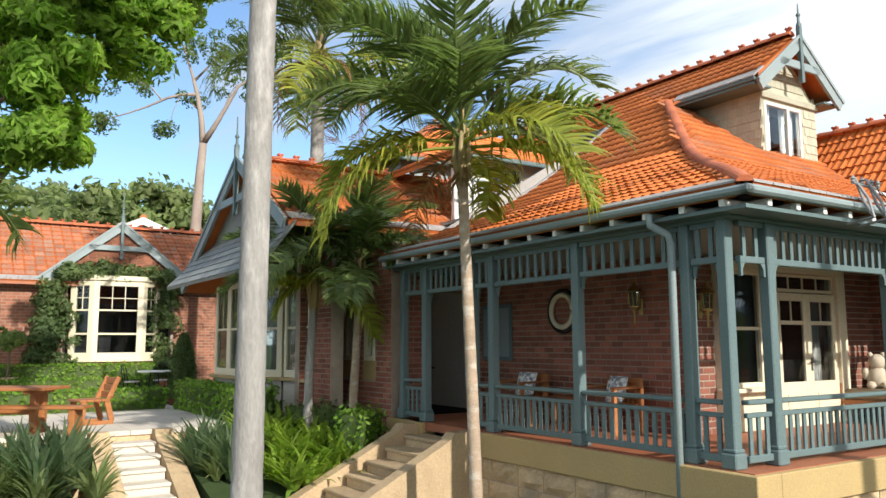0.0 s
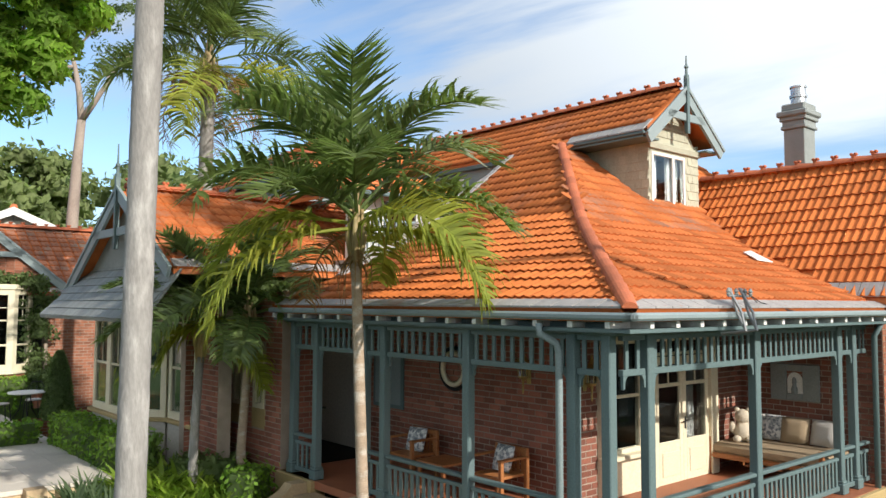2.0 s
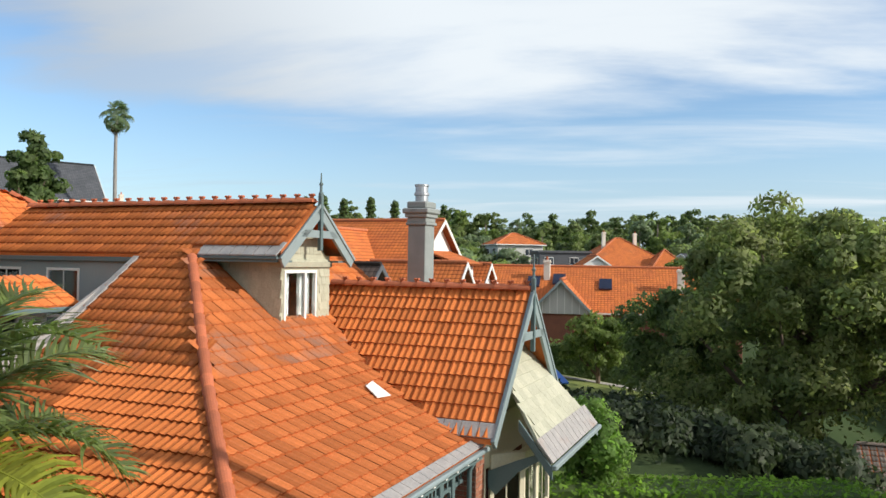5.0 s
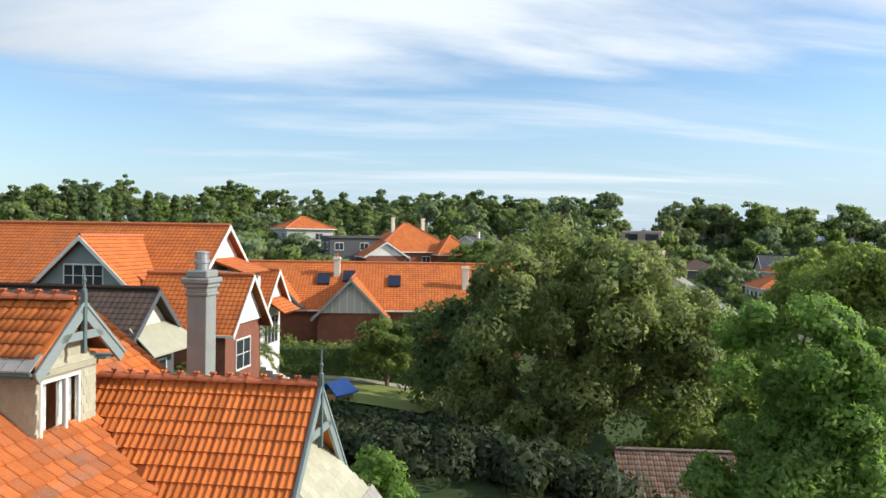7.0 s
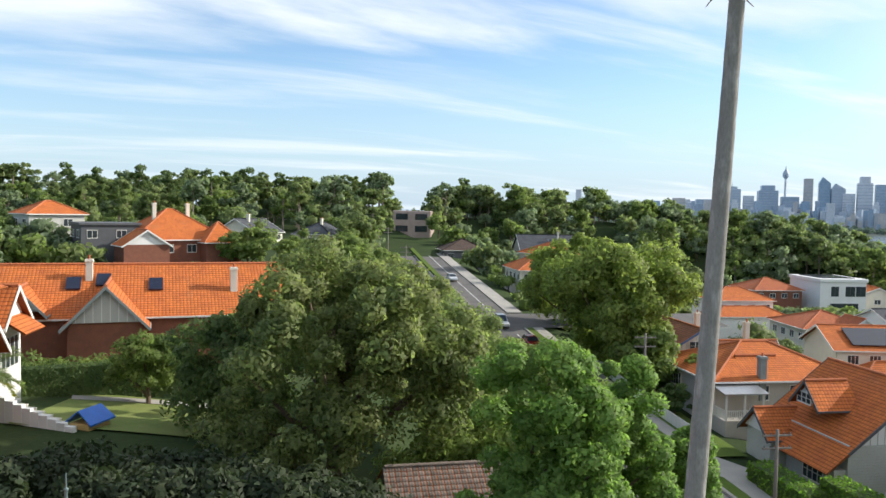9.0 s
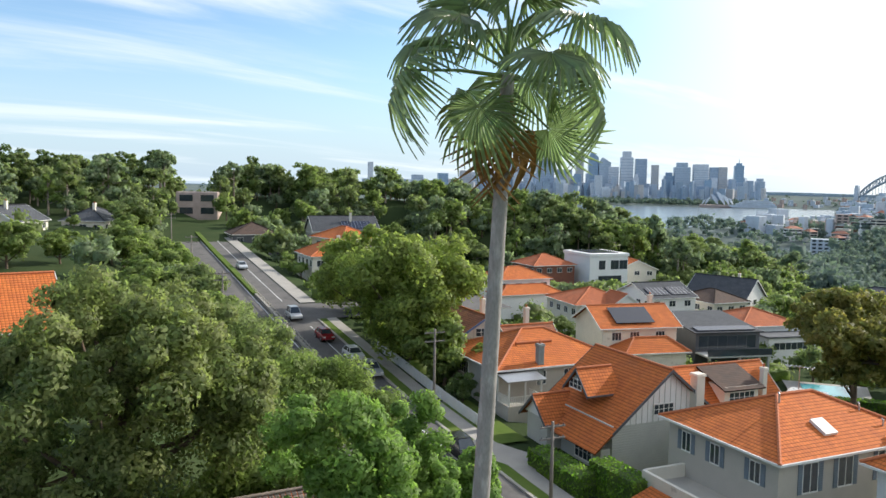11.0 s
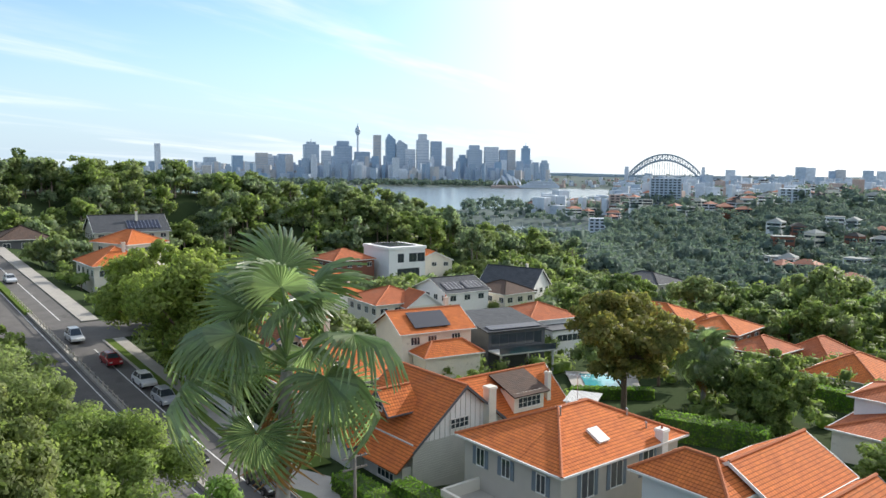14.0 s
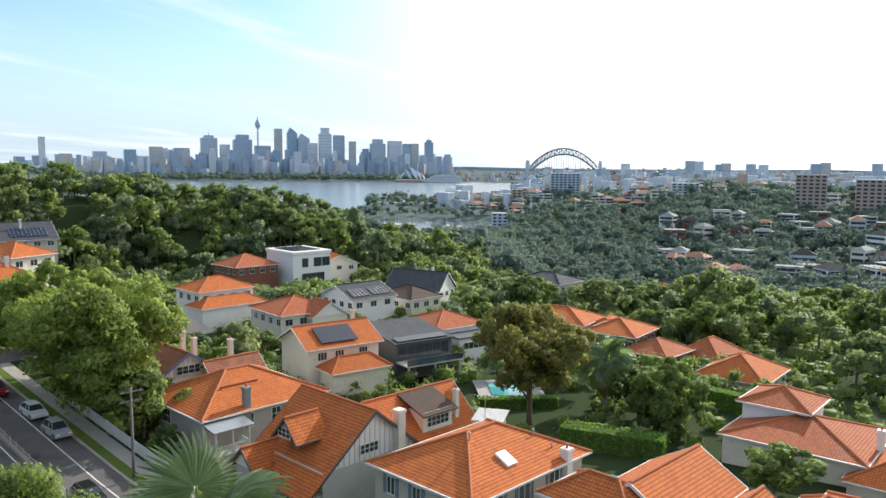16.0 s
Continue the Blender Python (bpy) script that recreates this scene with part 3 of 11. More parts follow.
def land(x, y):
    """Height of the ground at x, y (numbers or arrays)."""
    x, y = np.asarray(x, float), np.asarray(y, float)
    q = y - 0.45 * x + 10
    near = lerp_table(x, VALLEY) + (lerp_table(x, RIDGE) - lerp_table(x, VALLEY)) * smooth01((q + 35) / 80)
    rs, rd = road_frame(x, y)
    onroad = (1 - smooth01((np.abs(rd - 1.0) - 11) / 14)) * (1 - smooth01((-30 - rs) / 12))
    near = near + (lerp_table(rs, ROAD_Z) - 0.15 - near) * onroad
    r, az = np.hypot(x, y), np.degrees(np.arctan2(y, x))
    right = lerp_table(r, ((0, -20), (300, -34), (430, -58), (560, -54), (800, -41), (1100, -31), (1500, -32), (2600, -24), (3500, -34), (4300, -20), (4950, 2)))
    right = right + lerp_table(r, ((600, 0), (850, 14), (1200, 14), (1700, 0))) * smooth01((-az - 26) / 6)
    mid = lerp_table(r, ((0, -18), (300, -27), (600, -42), (850, -58), (980, -66), (3650, -66), (3720, -57), (4100, -50), (4950, -5)))
    point = lerp_table(r, ((0, 0), (1050, 0), (1150, 10), (1350, 22), (1600, 8), (1700, 0))) * smooth01((-az - 6) / 3)
    left = lerp_table(r, ((0, 0), (260, 5), (420, -8), (900, -30), (2500, -40), (4950, 0)))
    a = smooth01((az + 21.5) / 4)
    b = smooth01((az - 9) / 9)
    far = right * (1 - a) + (mid + point) * a * (1 - b) + left * b
    k = smooth01((r - 190) / 150)
    bumps = 1.5 * np.sin(x / 61.0) * np.sin(y / 47.0 + 1) * smooth01((r - 250) / 300)
    z = near * (1 - k) + far * k + bumps
    rise = smooth01((r - 245) / 45) * (1 - smooth01((r - 330) / 110)) * smooth01((az + 17) / 2) * (1 - smooth01((az - 70) / 8))
    return z + np.maximum(lerp_table(az, TOPS) - 13.5 - z, 0) * rise


def ground_sheet():
    rs = np.concatenate([[0.0], np.geomspace(4, 4960, 130)])
    az = np.radians(np.arange(0, 360, 2.0))
    rr, aa = np.meshgrid(rs[1:], az, indexing="ij")
    x, y = (rr * np.cos(aa)).ravel(), (rr * np.sin(aa)).ravel()
    z = land(x, y)
    # the lower garden in front of the terrace, and room under the house
    n = len(az)
    verts = np.vstack([[[0, 0, 0]], np.stack([x, y, z], 1)])
    i, j = np.meshgrid(np.arange(len(rs) - 2), np.arange(n), indexing="ij")
    i, j = i.ravel(), j.ravel()
    jn = (j + 1) % n
    quads = np.stack([1 + i * n + j, 1 + (i + 1) * n + j, 1 + (i + 1) * n + jn, 1 + i * n + jn], 1)
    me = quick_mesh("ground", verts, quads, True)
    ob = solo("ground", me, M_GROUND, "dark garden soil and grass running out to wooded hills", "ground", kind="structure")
    me.materials.append(M_SUBURB_HAZED)
    # faces past 1000 m take the haze-paled suburb tone
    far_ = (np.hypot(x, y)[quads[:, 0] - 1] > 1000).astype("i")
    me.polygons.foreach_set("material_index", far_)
    tri = G()
    tri.add([(0, 0, 0)] + [tuple(v) for v in verts[1:n + 1]], [(0, 1 + k, 1 + (k + 1) % n) for k in range(n)])
    part("ground_middle", tri, M_GROUND, ob)


ground_sheet()
M_WATER = mat("harbour_water", (0.10, 0.14, 0.16), (0.08, 0.12, 0.14), rough=0.22, scale=0.004, fine=0.02, bump=0.25, spec=0.6)
water = G()
water.add([(300, -2600, SEA), (4900, -3000, SEA), (4900, 1500, SEA), (300, 1200, SEA)], [(0, 1, 2, 3)])
solo("water", water, M_WATER, "grey-blue harbour water with a dull shine", "water", kind="structure")

# ---- the brick house ----
HM = pose(2.95, 7.45, 0, 0, 0, 33)           # house axes: x along the front gutter, y back along the side gutter
FLOOR = 0.95
house = thing("house", "red brick house with orange terracotta roof and green-grey timber verandah", "house", HM)
BELL = ((-0.12, 3.70), (0.6, 4.0), (1.6, 4.40), (2.5, 4.80), (3.1, 5.12), (3.6, 5.44), (4.2, 5.88), (5.65, 6.98), (7.3, 8.19), (8.0, 8.7))


def bell(d):
    return float(np.interp(d, *zip(*BELL)))


def tile_profile(w=0.30, length=0.36):
    """One interlocking tile: two rolls, a lifted lower edge."""
    xs = (0.0, 0.05, 0.10, 0.14, 0.19, 0.255, 0.30)
    hs = (0.006, 0.036, 0.015, 0.015, 0.038, 0.016, 0.0)
    g = G()
    n = len(xs)
    low = [(x * w / 0.30, 0.0, h + 0.034) for x, h in zip(xs, hs)]
    top = [(x * w / 0.30, length, h) for x, h in zip(xs, hs)]
    foot = [(x * w / 0.30, 0.006, -0.012) for x, h in zip(xs, hs)]
    g.add(low + top + foot, [(i, i + 1, n + i + 1, n + i) for i in range(n - 1)] + [(2 * n + i, 2 * n + i + 1, i + 1, i) for i in range(n - 1)])
    return g


TILE_G = tile_profile()
TILE_GRIMY = [1 if i >= 6 or i == 5 else 0 for i in range(12)]       # the joint strip and the lower lip


def grimed(me, material, n=1):
    me.materials.append(material)
    me.materials.append(M_TILE_GRIME)
    me.polygons.foreach_set("material_index", TILE_GRIMY * n)
    return me


TILE_ME = grimed(mesh_of("tile", TILE_G, recalc=False), M_TILE)
TILE_V, TILE_F = np.array(TILE_G.v), np.array(TILE_G.f)


def welded(name, g):
    """One closed mesh out of boxes that meet face to face."""
    bm = bmesh.new()
    bm.from_mesh(mesh_of(name, g, recalc=False))
    bmesh.ops.remove_doubles(bm, verts=bm.verts, dist=0.0008)
    seen = collections.defaultdict(list)
    for f in bm.faces:
        seen[frozenset(v.index for v in f.verts)].append(f)
    bmesh.ops.delete(bm, geom=[f for fs in seen.values() if len(fs) > 1 for f in fs], context="FACES")
    bmesh.ops.recalc_face_normals(bm, faces=bm.faces)
    me = bpy.data.meshes.new(name)
    bm.to_mesh(me)
    bm.free()
    return me


def slope(parent, surf, d0, d1, lo, hi, near=None, material=None, cover=0.32, pitch=0.30, name="roof", edge=True):
    """A tiled roof slope. surf(a, d): the place a along the eave and d up the plan; lo(d), hi(d): its ends. near(a, d): tiles there are pieces of their own."""
    material = material or M_TILE
    under, steps = G(), 26
    ds = [d0 + (d1 - d0) * i / steps for i in range(steps + 1)]
    for da, db in zip(ds, ds[1:]):
        if hi(da) > lo(da) and hi(db) > lo(db) - 1e-6:
            q = [surf(lo(da), da), surf(hi(da), da), surf(hi(db), db), surf(lo(db), db)]
            q = [p - Vector((0, 0, 0.015)) for p in q]
            under.add(q + [p - Vector((0, 0, 0.08)) for p in q], [(0, 1, 2, 3), (4, 7, 6, 5), (0, 4, 5, 1), (2, 6, 7, 3), (1, 5, 6, 2), (3, 7, 4, 0)])
    roof = part(name, welded(name, under), material, parent)
    # courses at even steps along the slope
    d, rows, rest = d0, [], []
    while d < d1 - 0.12:
        s = (surf(0, d + 0.02) - surf(0, d)).length / 0.02
        step = cover / s
        rows.append((d, step))
        d += step
    k = 0
    for d, step in rows:
        a, b = lo(d + step * 0.4), hi(d + step * 0.4)
        i = math.floor((a + 0.05) / pitch)
        while (i + 1) * pitch <= b + pitch * 0.55:
            x0 = i * pitch
            i += 1
            if x0 < a - pitch * 0.55:
                continue
            p = surf(x0, d)
            t = (surf(x0 + 0.1, d) - p).normalized()
            s = (surf(x0, d + step) - p).normalized()
            n = t.cross(s)
            if n.z < 0:                       # keep the tile's face up
                p = surf(x0 + pitch, d)
                t, n = -t, -n
            j = random.uniform(-1, 1)
            m = Matrix(((t.x, s.x, n.x, p.x), (t.y, s.y, n.y, p.y), (t.z, s.z, n.z, p.z + 0.004 * j), (0, 0, 0, 1)))
            k += 1
            if near and near(x0, d) and k < 400:
                o = new("tile", TILE_ME if material is M_TILE else tile_mesh_in(material))
                o.parent, o.matrix_basis = roof, m
            else:
                rest.append(np.array(m))
    if rest:
        ms = np.array(rest)
        v = np.einsum("nij,vj->nvi", ms[:, :3, :3], TILE_V) + ms[:, None, :3, 3]
        f = TILE_F[None] + (np.arange(len(ms)) * len(TILE_V))[:, None, None]
        ob = part("tiles", grimed(quick_mesh("tiles", v.reshape(-1, 3), f.reshape(-1, 4)), material, len(ms)), material, roof)
        tagged(ob, kind="stuff")
    if edge:
        a, b = lo(d0), hi(d0)
        w = 0.30
        n = int((b - a) / w)
        for i in range(n):
            g = G()
            x0, x1 = a + i * (b - a) / n, a + (i + 1) * (b - a) / n - 0.012
            q = [surf(x0, d0 - 0.03), surf(x1, d0 - 0.03), surf(x1, d0 + 0.17), surf(x0, d0 + 0.17)]
            nrm = Vector((0, 0, 1))
            g.prism([p + nrm * 0.052 for p in q], (0, 0, 0.022))
            part("eave_tile", g, M_LEAD, roof, "lead-grey flashed bottom course")
    return roof


TILE_MESHES = {}


def tile_mesh_in(material):
    if material.name not in TILE_MESHES:
        me = grimed(mesh_of("tile", TILE_G, recalc=False), material)
        TILE_MESHES[material.name] = me
    return TILE_MESHES[material.name]


def ridge_caps(parent, path, r=0.12, step=0.36, lift=0.05, knobs=False, material=None):
    """Half-round caps laid end to end along a line of points, with small upright horns on a main ridge."""
    material = material or M_CAP
    pts = [Vector(p) for p in path]
    lens = [0.0]
    for a, b in zip(pts, pts[1:]):
        lens.append(lens[-1] + (b - a).length)

    def at(s):
        s = min(max(s, 0), lens[-1])
        for i in range(len(pts) - 1):
            if s <= lens[i + 1] + 1e-9:
                return pts[i].lerp(pts[i + 1], (s - lens[i]) / max(lens[i + 1] - lens[i], 1e-9))
        return pts[-1]
    g = G()
    seg = 8
    ring = [(math.cos(math.pi * i / seg), math.sin(math.pi * i / seg)) for i in range(seg + 1)]
    vs = [(r * 0.88 * c, 0, r * 0.70 * s) for c, s in ring] + [(r * 1.12 * c, step + 0.03, r * 0.98 * s) for c, s in ring] + [(r * 0.9 * c, step + 0.03, r * 0.6 * s - 0.03) for c, s in ring]
    n = seg + 1
    g.add(vs, [(i, i + 1, n + i + 1, n + i) for i in range(seg)] + [(n + i, n + i + 1, 2 * n + i + 1, 2 * n + i) for i in range(seg)] + [tuple(range(n))[::-1]])
    if knobs:
        g.cbox(-0.03, 0.03, 0.03, 0.11, r * 0.6, r * 0.72 + 0.06, 0.01)
        g.cbox(-0.045, 0.045, 0.0, 0.055, r * 0.72 + 0.045, r * 0.72 + 0.095, 0.012).cbox(-0.045, 0.045, 0.075, 0.13, r * 0.72 + 0.045, r * 0.72 + 0.095, 0.012)
    me = mesh_of("ridge_cap", g)
    me.materials.append(material)
    for i in range(int(lens[-1] / step)):
        p, q = at(i * step), at((i + 1) * step)
        d = (q - p).normalized()
        x = d.cross(Vector((0, 0, 1))).normalized()
        z = x.cross(d)
        o = new("ridge_cap", me)
        o.parent = parent
        p = p + z * lift
        o.matrix_basis = Matrix(((x.x, d.x, z.x, p.x), (x.y, d.y, z.y, p.y), (x.z, d.z, z.z, p.z), (0, 0, 0, 1)))


def wall(parent, m, w, h, th, holes, material, name="wall", label=""):
    """A wall in its own plane: x along, z up, y its thickness (outer face at 0), with holes (x0, x1, z0, z1) through it."""
    xs = sorted({0, w, *(v for o in holes for v in o[:2])})
    zs = sorted({0, h, *(v for o in holes for v in o[2:])})
    g = G()
    for x0, x1 in zip(xs, xs[1:]):
        for z0, z1 in zip(zs, zs[1:]):
            cx, cz = (x0 + x1) / 2, (z0 + z1) / 2
            if not any(o[0] < cx < o[1] and o[2] < cz < o[3] for o in holes):
                g.box(x0, x1, 0, th, z0, z1)
    return part(name, welded(name, g), material, parent, label, m=m)


def bricks(parent, w, h, holes, material, pieces=0, bl=0.24, bh=0.075, joint=0.017, z_from=0.0):
    """Brick courses standing proud of a wall's outer face, in stretcher bond."""
    g = G()
    g.cbox(0, 1, -0.006, 0.03, 0, 1, 0.003)
    made = {}
    rest = G()
    row, z, k = 0, z_from, 0
    while z + bh < h + 0.001:
        x = -bl / 2 if row % 2 else 0.0
        while x < w - 0.02:
            x0, x1 = max(x, 0) + joint / 2, min(x + bl, w) - joint / 2
            x += bl
            spans = [(x0, x1)]
            for o in holes:
                if o[2] < z + bh * 0.8 and o[3] > z + bh * 0.2:
                    spans = [s for a, b in spans for s in ((a, min(b, o[0])), (max(a, o[1]), b)) if s[1] - s[0] > 0.03]
            for a, b in spans:
                e = random.uniform(-0.0025, 0.0025)
                if k < pieces and b - a > 0.2:
                    key = round(b - a, 3)
                    if key not in made:
                        q = G()
                        q.cbox(0, b - a, -0.007, 0.03, 0, bh, 0.004)
                        made[key] = mesh_of("brick", q)
                        made[key].materials.append(material)
                    o = new("brick", made[key])
                    o.parent = parent
                    o.location = (a, e, z)
                    k += 1
                else:
                    rest.box(a, b, -0.007 + e, 0.03, z, z + bh)
        z += bh + joint
        row += 1
    if rest.v:
        tagged(part("bricks", mesh_of("bricks", rest, recalc=False), material, parent), kind="stuff")


def sash(parent, m, w, h, material=None, frame=0.06, split=0.5, cols=2, rows=1, top_bars=True, name="window", depth=0.09, glass=None, mull=()):
    """A sash window in its opening: frame, meeting rail, glazing bars in the upper sash, panes of glass behind. Origin: lower left, outer face y = 0."""
    material = material or M_CREAM
    g = G()
    c = 0.006
    g.cbox(0, frame, 0, depth, 0, h, c).cbox(w - frame, w, 0, depth, 0, h, c)
    g.cbox(frame, w - frame, 0, depth, 0, frame * 1.2, c).cbox(frame, w - frame, 0, depth, h - frame, h, c)
    zs = h * split
    if split:
        g.cbox(frame, w - frame, 0.015, depth - 0.01, zs - 0.025, zs + 0.025, c)
    b = 0.022
    for i in range(1, cols):
        x = frame + (w - 2 * frame) * i / cols
        if top_bars:
            g.box(x - b / 2, x + b / 2, 0.025, 0.055, zs if split else frame, h - frame)
    for i in range(1, rows):
        z = zs + (h - frame - zs) * i / rows
        if top_bars:
            g.box(frame, w - frame, 0.027, 0.053, z - b / 2, z + b / 2)
    for x in mull:
        g.cbox(x - 0.035, x + 0.035, -0.005, depth, 0, h, c)
    win = part(name, g, material, parent, m=m)
    p = G()
    p.box(frame * 0.8, w - frame * 0.8, 0.036, 0.042, frame * 0.8, h - frame * 0.8)
    pane = part("pane", p, glass or M_GLASS, win)
    pane.visible_shadow = False
    return win


# roof slopes
def side(a, d):
    return Vector((d, a, bell(d)))


def front(a, d):
    return Vector((a, d, bell(d)))


near_side = lambda a, d: d < 3.2 and a < 5.2
slope(house, side, -0.1, 5.85, lambda d: max(d, 0.0), lambda d: 7.1, near=near_side)
slope(house, side, 5.85, 7.3, lambda d: 3.82 if d > 6.0 else max(5.0, d), lambda d: 12.2, edge=False)
slope(house, lambda a, d: Vector((14.6 - d, a, bell(d))), 6.0, 7.3, lambda d: 3.82, lambda d: 12.2, edge=False)
GAB_U, GAB_Z, GAB_HALF = 8.95, 6.44, 2.34           # front gable: ridge line and half width


def gable_left(a, d):
    return Vector((GAB_U - GAB_HALF + d, a, 3.9 + (GAB_Z - 3.9) / GAB_HALF * d))


def gable_right(a, d):
    return Vector((GAB_U + GAB_HALF - d, a, 3.9 + (GAB_Z - 3.9) / GAB_HALF * d))


def front_hi(d):
    """Where the front slope runs into the gable's roof."""
    z = bell(d)
    return 6.78 if z < 4.2 else GAB_U - GAB_HALF + (z - 3.9) / ((GAB_Z - 3.9) / GAB_HALF)


def gable_back(d):
    z = 3.9 + (GAB_Z - 3.9) / GAB_HALF * d
    return float(np.interp(z, [p[1] for p in BELL], [p[0] for p in BELL])) if z > 4.22 else 1.7


slope(house, front, -0.1, 5.85, lambda d: max(d, 0.0), lambda d: min(front_hi(d), 6.42) if d > 4.05 else front_hi(d), near=lambda a, d: d < 3.0, material=M_TILE_WORN)
slope(house, front, 4.0, 6.2, lambda d: 8.0, lambda d: 12.0, edge=False)
slope(house, gable_left, 0.0, GAB_HALF, lambda d: -0.36, gable_back, near=lambda a, d: True)
slope(house, gable_right, 0.0, GAB_HALF, lambda d: -0.36, lambda d: 6.0)
hip = [(d, d, bell(d)) for d in np.linspace(-0.08, 5.75, 16)]
ridge_caps(house, hip, r=0.092, step=0.37, lift=0.04)
ridge_caps(house, [(7.3, 3.9, 8.21), (7.3, 12.2, 8.21)], knobs=True)
ridge_caps(house, [(GAB_U, -0.3, GAB_Z + 0.02), (GAB_U, 4.6, GAB_Z + 0.02)], knobs=True)


def gable_front(parent, u, z, v, half, drop, w=0.22, finial=0.9, brace=0.55, half_r=None):
    """Barge boards, king post, collar and finial of a gable end that looks along -y."""
    k = drop / half
    for s, nm in ((-1, "barge_board"), (1, "barge_board")):
        g = G()
        a = Vector((u + s * 0.01, v, z + 0.06))
        h = half_r if half_r and s > 0 else half
        b = Vector((u + s * h, v, z + 0.06 - k * h))
        nrm = Vector((s * k, 0, 1)).normalized()
        g.prism([a, b, b - nrm * w, a - nrm * w], (0, 0.06, 0))
        g.prism([a + nrm * 0.03 + Vector((0, -0.025, 0)), b + nrm * 0.03 + Vector((0, -0.025, 0)), b - nrm * 0.03 + Vector((0, -0.025, 0)), a - nrm * 0.03 + Vector((0, -0.025, 0))], (0, 0.024, 0))
        part(nm, g, M_TRIM_LIGHT, parent)
    g = G()
    g.cbox(u - 0.045, u + 0.045, v - 0.035, v + 0.055, z - brace - 0.35, z + 0.25, 0.008)
    part("king_post", g, M_TRIM, parent)
    g = G()
    hw = half * (brace / drop)
    g.cbox(u - hw, u + hw, v + 0.0, v + 0.05, z - brace - 0.09, z - brace + 0.07, 0.006)
    part("collar_beam", g, M_TRIM_LIGHT, parent)
    g = G()
    g.lathe([(0.05, 0.2), (0.055, 0.3), (0.03, 0.33), (0.028, 0.45), (0.045, 0.47), (0.045, 0.5), (0.02, 0.53), (0.012, finial)], 10, Matrix.Translation((u, v + 0.01, z)))
    part("finial", g, M_TRIM, parent)


gable_front(house, 7.34, 8.15, 3.76, 1.42, 1.14, finial=0.72)
gable_front(house, GAB_U, GAB_Z, -0.38, 2.42, 2.62, brace=0.85, finial=0.8)

# dormer walls and window


def shingles(parent, m, w, h, inside, material, sw=0.16, sh=0.18, t=0.014, name="shingles"):
    """Courses of shingles on a wall plane: x along, z up, outer face -y."""
    g = G()
    for r in range(int(h / sh) + 1):
        for i in range(-1, int(w / sw) + 1):
            x, z = i * sw + (sw / 2 if r % 2 else 0), r * sh
            if inside(x + sw / 2, z + sh / 2):
                a, b = max(x, 0) + 0.002, min(x + sw, w) - 0.002
                o = random.uniform(0, 0.003)
                g.add([(a, -t - o, z), (b, -t - o, z), (b, 0.0, z + sh * 1.08), (a, 0.0, z + sh * 1.08), (a, 0.0, z), (b, 0.0, z)], [(0, 1, 2, 3), (4, 5, 1, 0), (0, 3, 4), (1, 5, 2)])
    return tagged(part(name, mesh_of(name, g, recalc=False), material, parent, m=m), kind="stuff")


dw0, dw1, dz0 = 6.42, 8.26, 5.62
dorm = wall(house, pose(dw0, 4.1, dz0), dw1 - dw0, 1.38, 0.12, [(0.12, 1.32, 0.08, 1.22)], M_SHINGLE, "dormer_wall", "cream shingled dormer front")
shingles(dorm, None, dw1 - dw0, 1.36, lambda x, z: not (0.0 < x < 1.44 and 0.0 < z < 1.26), M_SHINGLE)
sash(dorm, pose(0.12, -0.02, 0.08), 1.2, 1.14, M_WHITE, split=0.0, cols=1, mull=(0.76,), name="casement")
# pale pleats added behind the glass to stand in for reflected sky
for x0, x1 in ((0.17, 0.5), (0.8, 1.27)):
    g = G()
    n = 14
    ys = [0.15 + 0.018 * (i % 2) for i in range(n + 1)]
    xs = [x0 + (x1 - x0) * i / n for i in range(n + 1)]
    g.add([(x, y, 0.1) for x, y in zip(xs, ys)] + [(x, y, 1.2) for x, y in zip(xs, ys)] + [(x, y + 0.006, 0.1) for x, y in zip(xs, ys)] + [(x, y + 0.006, 1.2) for x, y in zip(xs, ys)],
          [(i, i + 1, n + 2 + i, n + 1 + i) for i in range(n)] + [(2 * n + 3 + i, 2 * n + 2 + i, 3 * n + 3 + i, 3 * n + 4 + i) for i in range(n)])
    part("curtain", g, M_PANE_WHITE, dorm, "white pleats added behind the panes in place of reflected sky")
g = G()
g.prism([(dw0, 4.12, 7.0), (dw1, 4.12, 7.0), (7.34, 4.12, 8.02)], (0, 0.1, 0))
part("gable_wall", g, M_SHINGLE, house)
tri = lambda x, z: 0.1 < z < 1.0 - abs(x - 0.92) / 0.92
shingles(house, pose(dw0, 4.12, 7.0), 1.84, 1.0, tri, M_SHINGLE)
g = G()
g.cbox(dw0 - 0.02, dw1 + 0.02, 4.04, 4.1, 6.9, 7.02, 0.006)
part("gable_band", g, M_SHINGLE, house)
for u, s in ((dw0, 1), (dw1, -1)):
    g = G()
    pts = [(u, 4.1, 7.15), (u, 4.1, bell(4.1) - 0.05)] + [(u, v, bell(v) - 0.05) for v in (4.6, 5.2, 5.75)] + [(u, 6.6, 7.0), (u, 6.6, 7.15)]
    g.prism(pts, (0.1 * s, 0, 0))
    part("dormer_side", g, M_SHINGLE, house, "shaded cream shingled dormer cheek")
ckin = lambda x, z: bell(5.75 - x) - 5.55 < z + 0.09 and z < 1.5
shingles(house, pose(dw0, 5.75, 5.55, 0, 0, -90), 1.65, 1.6, ckin, M_SHINGLE)
# dormer gutters and soffit
for u0, u1 in ((5.9, 6.45), (8.2, 8.72)):
    g = G()
    g.box(u0, u1, 3.85, 5.7, 7.0, 7.04)
    part("soffit", g, M_TRIM, house)
g = G()
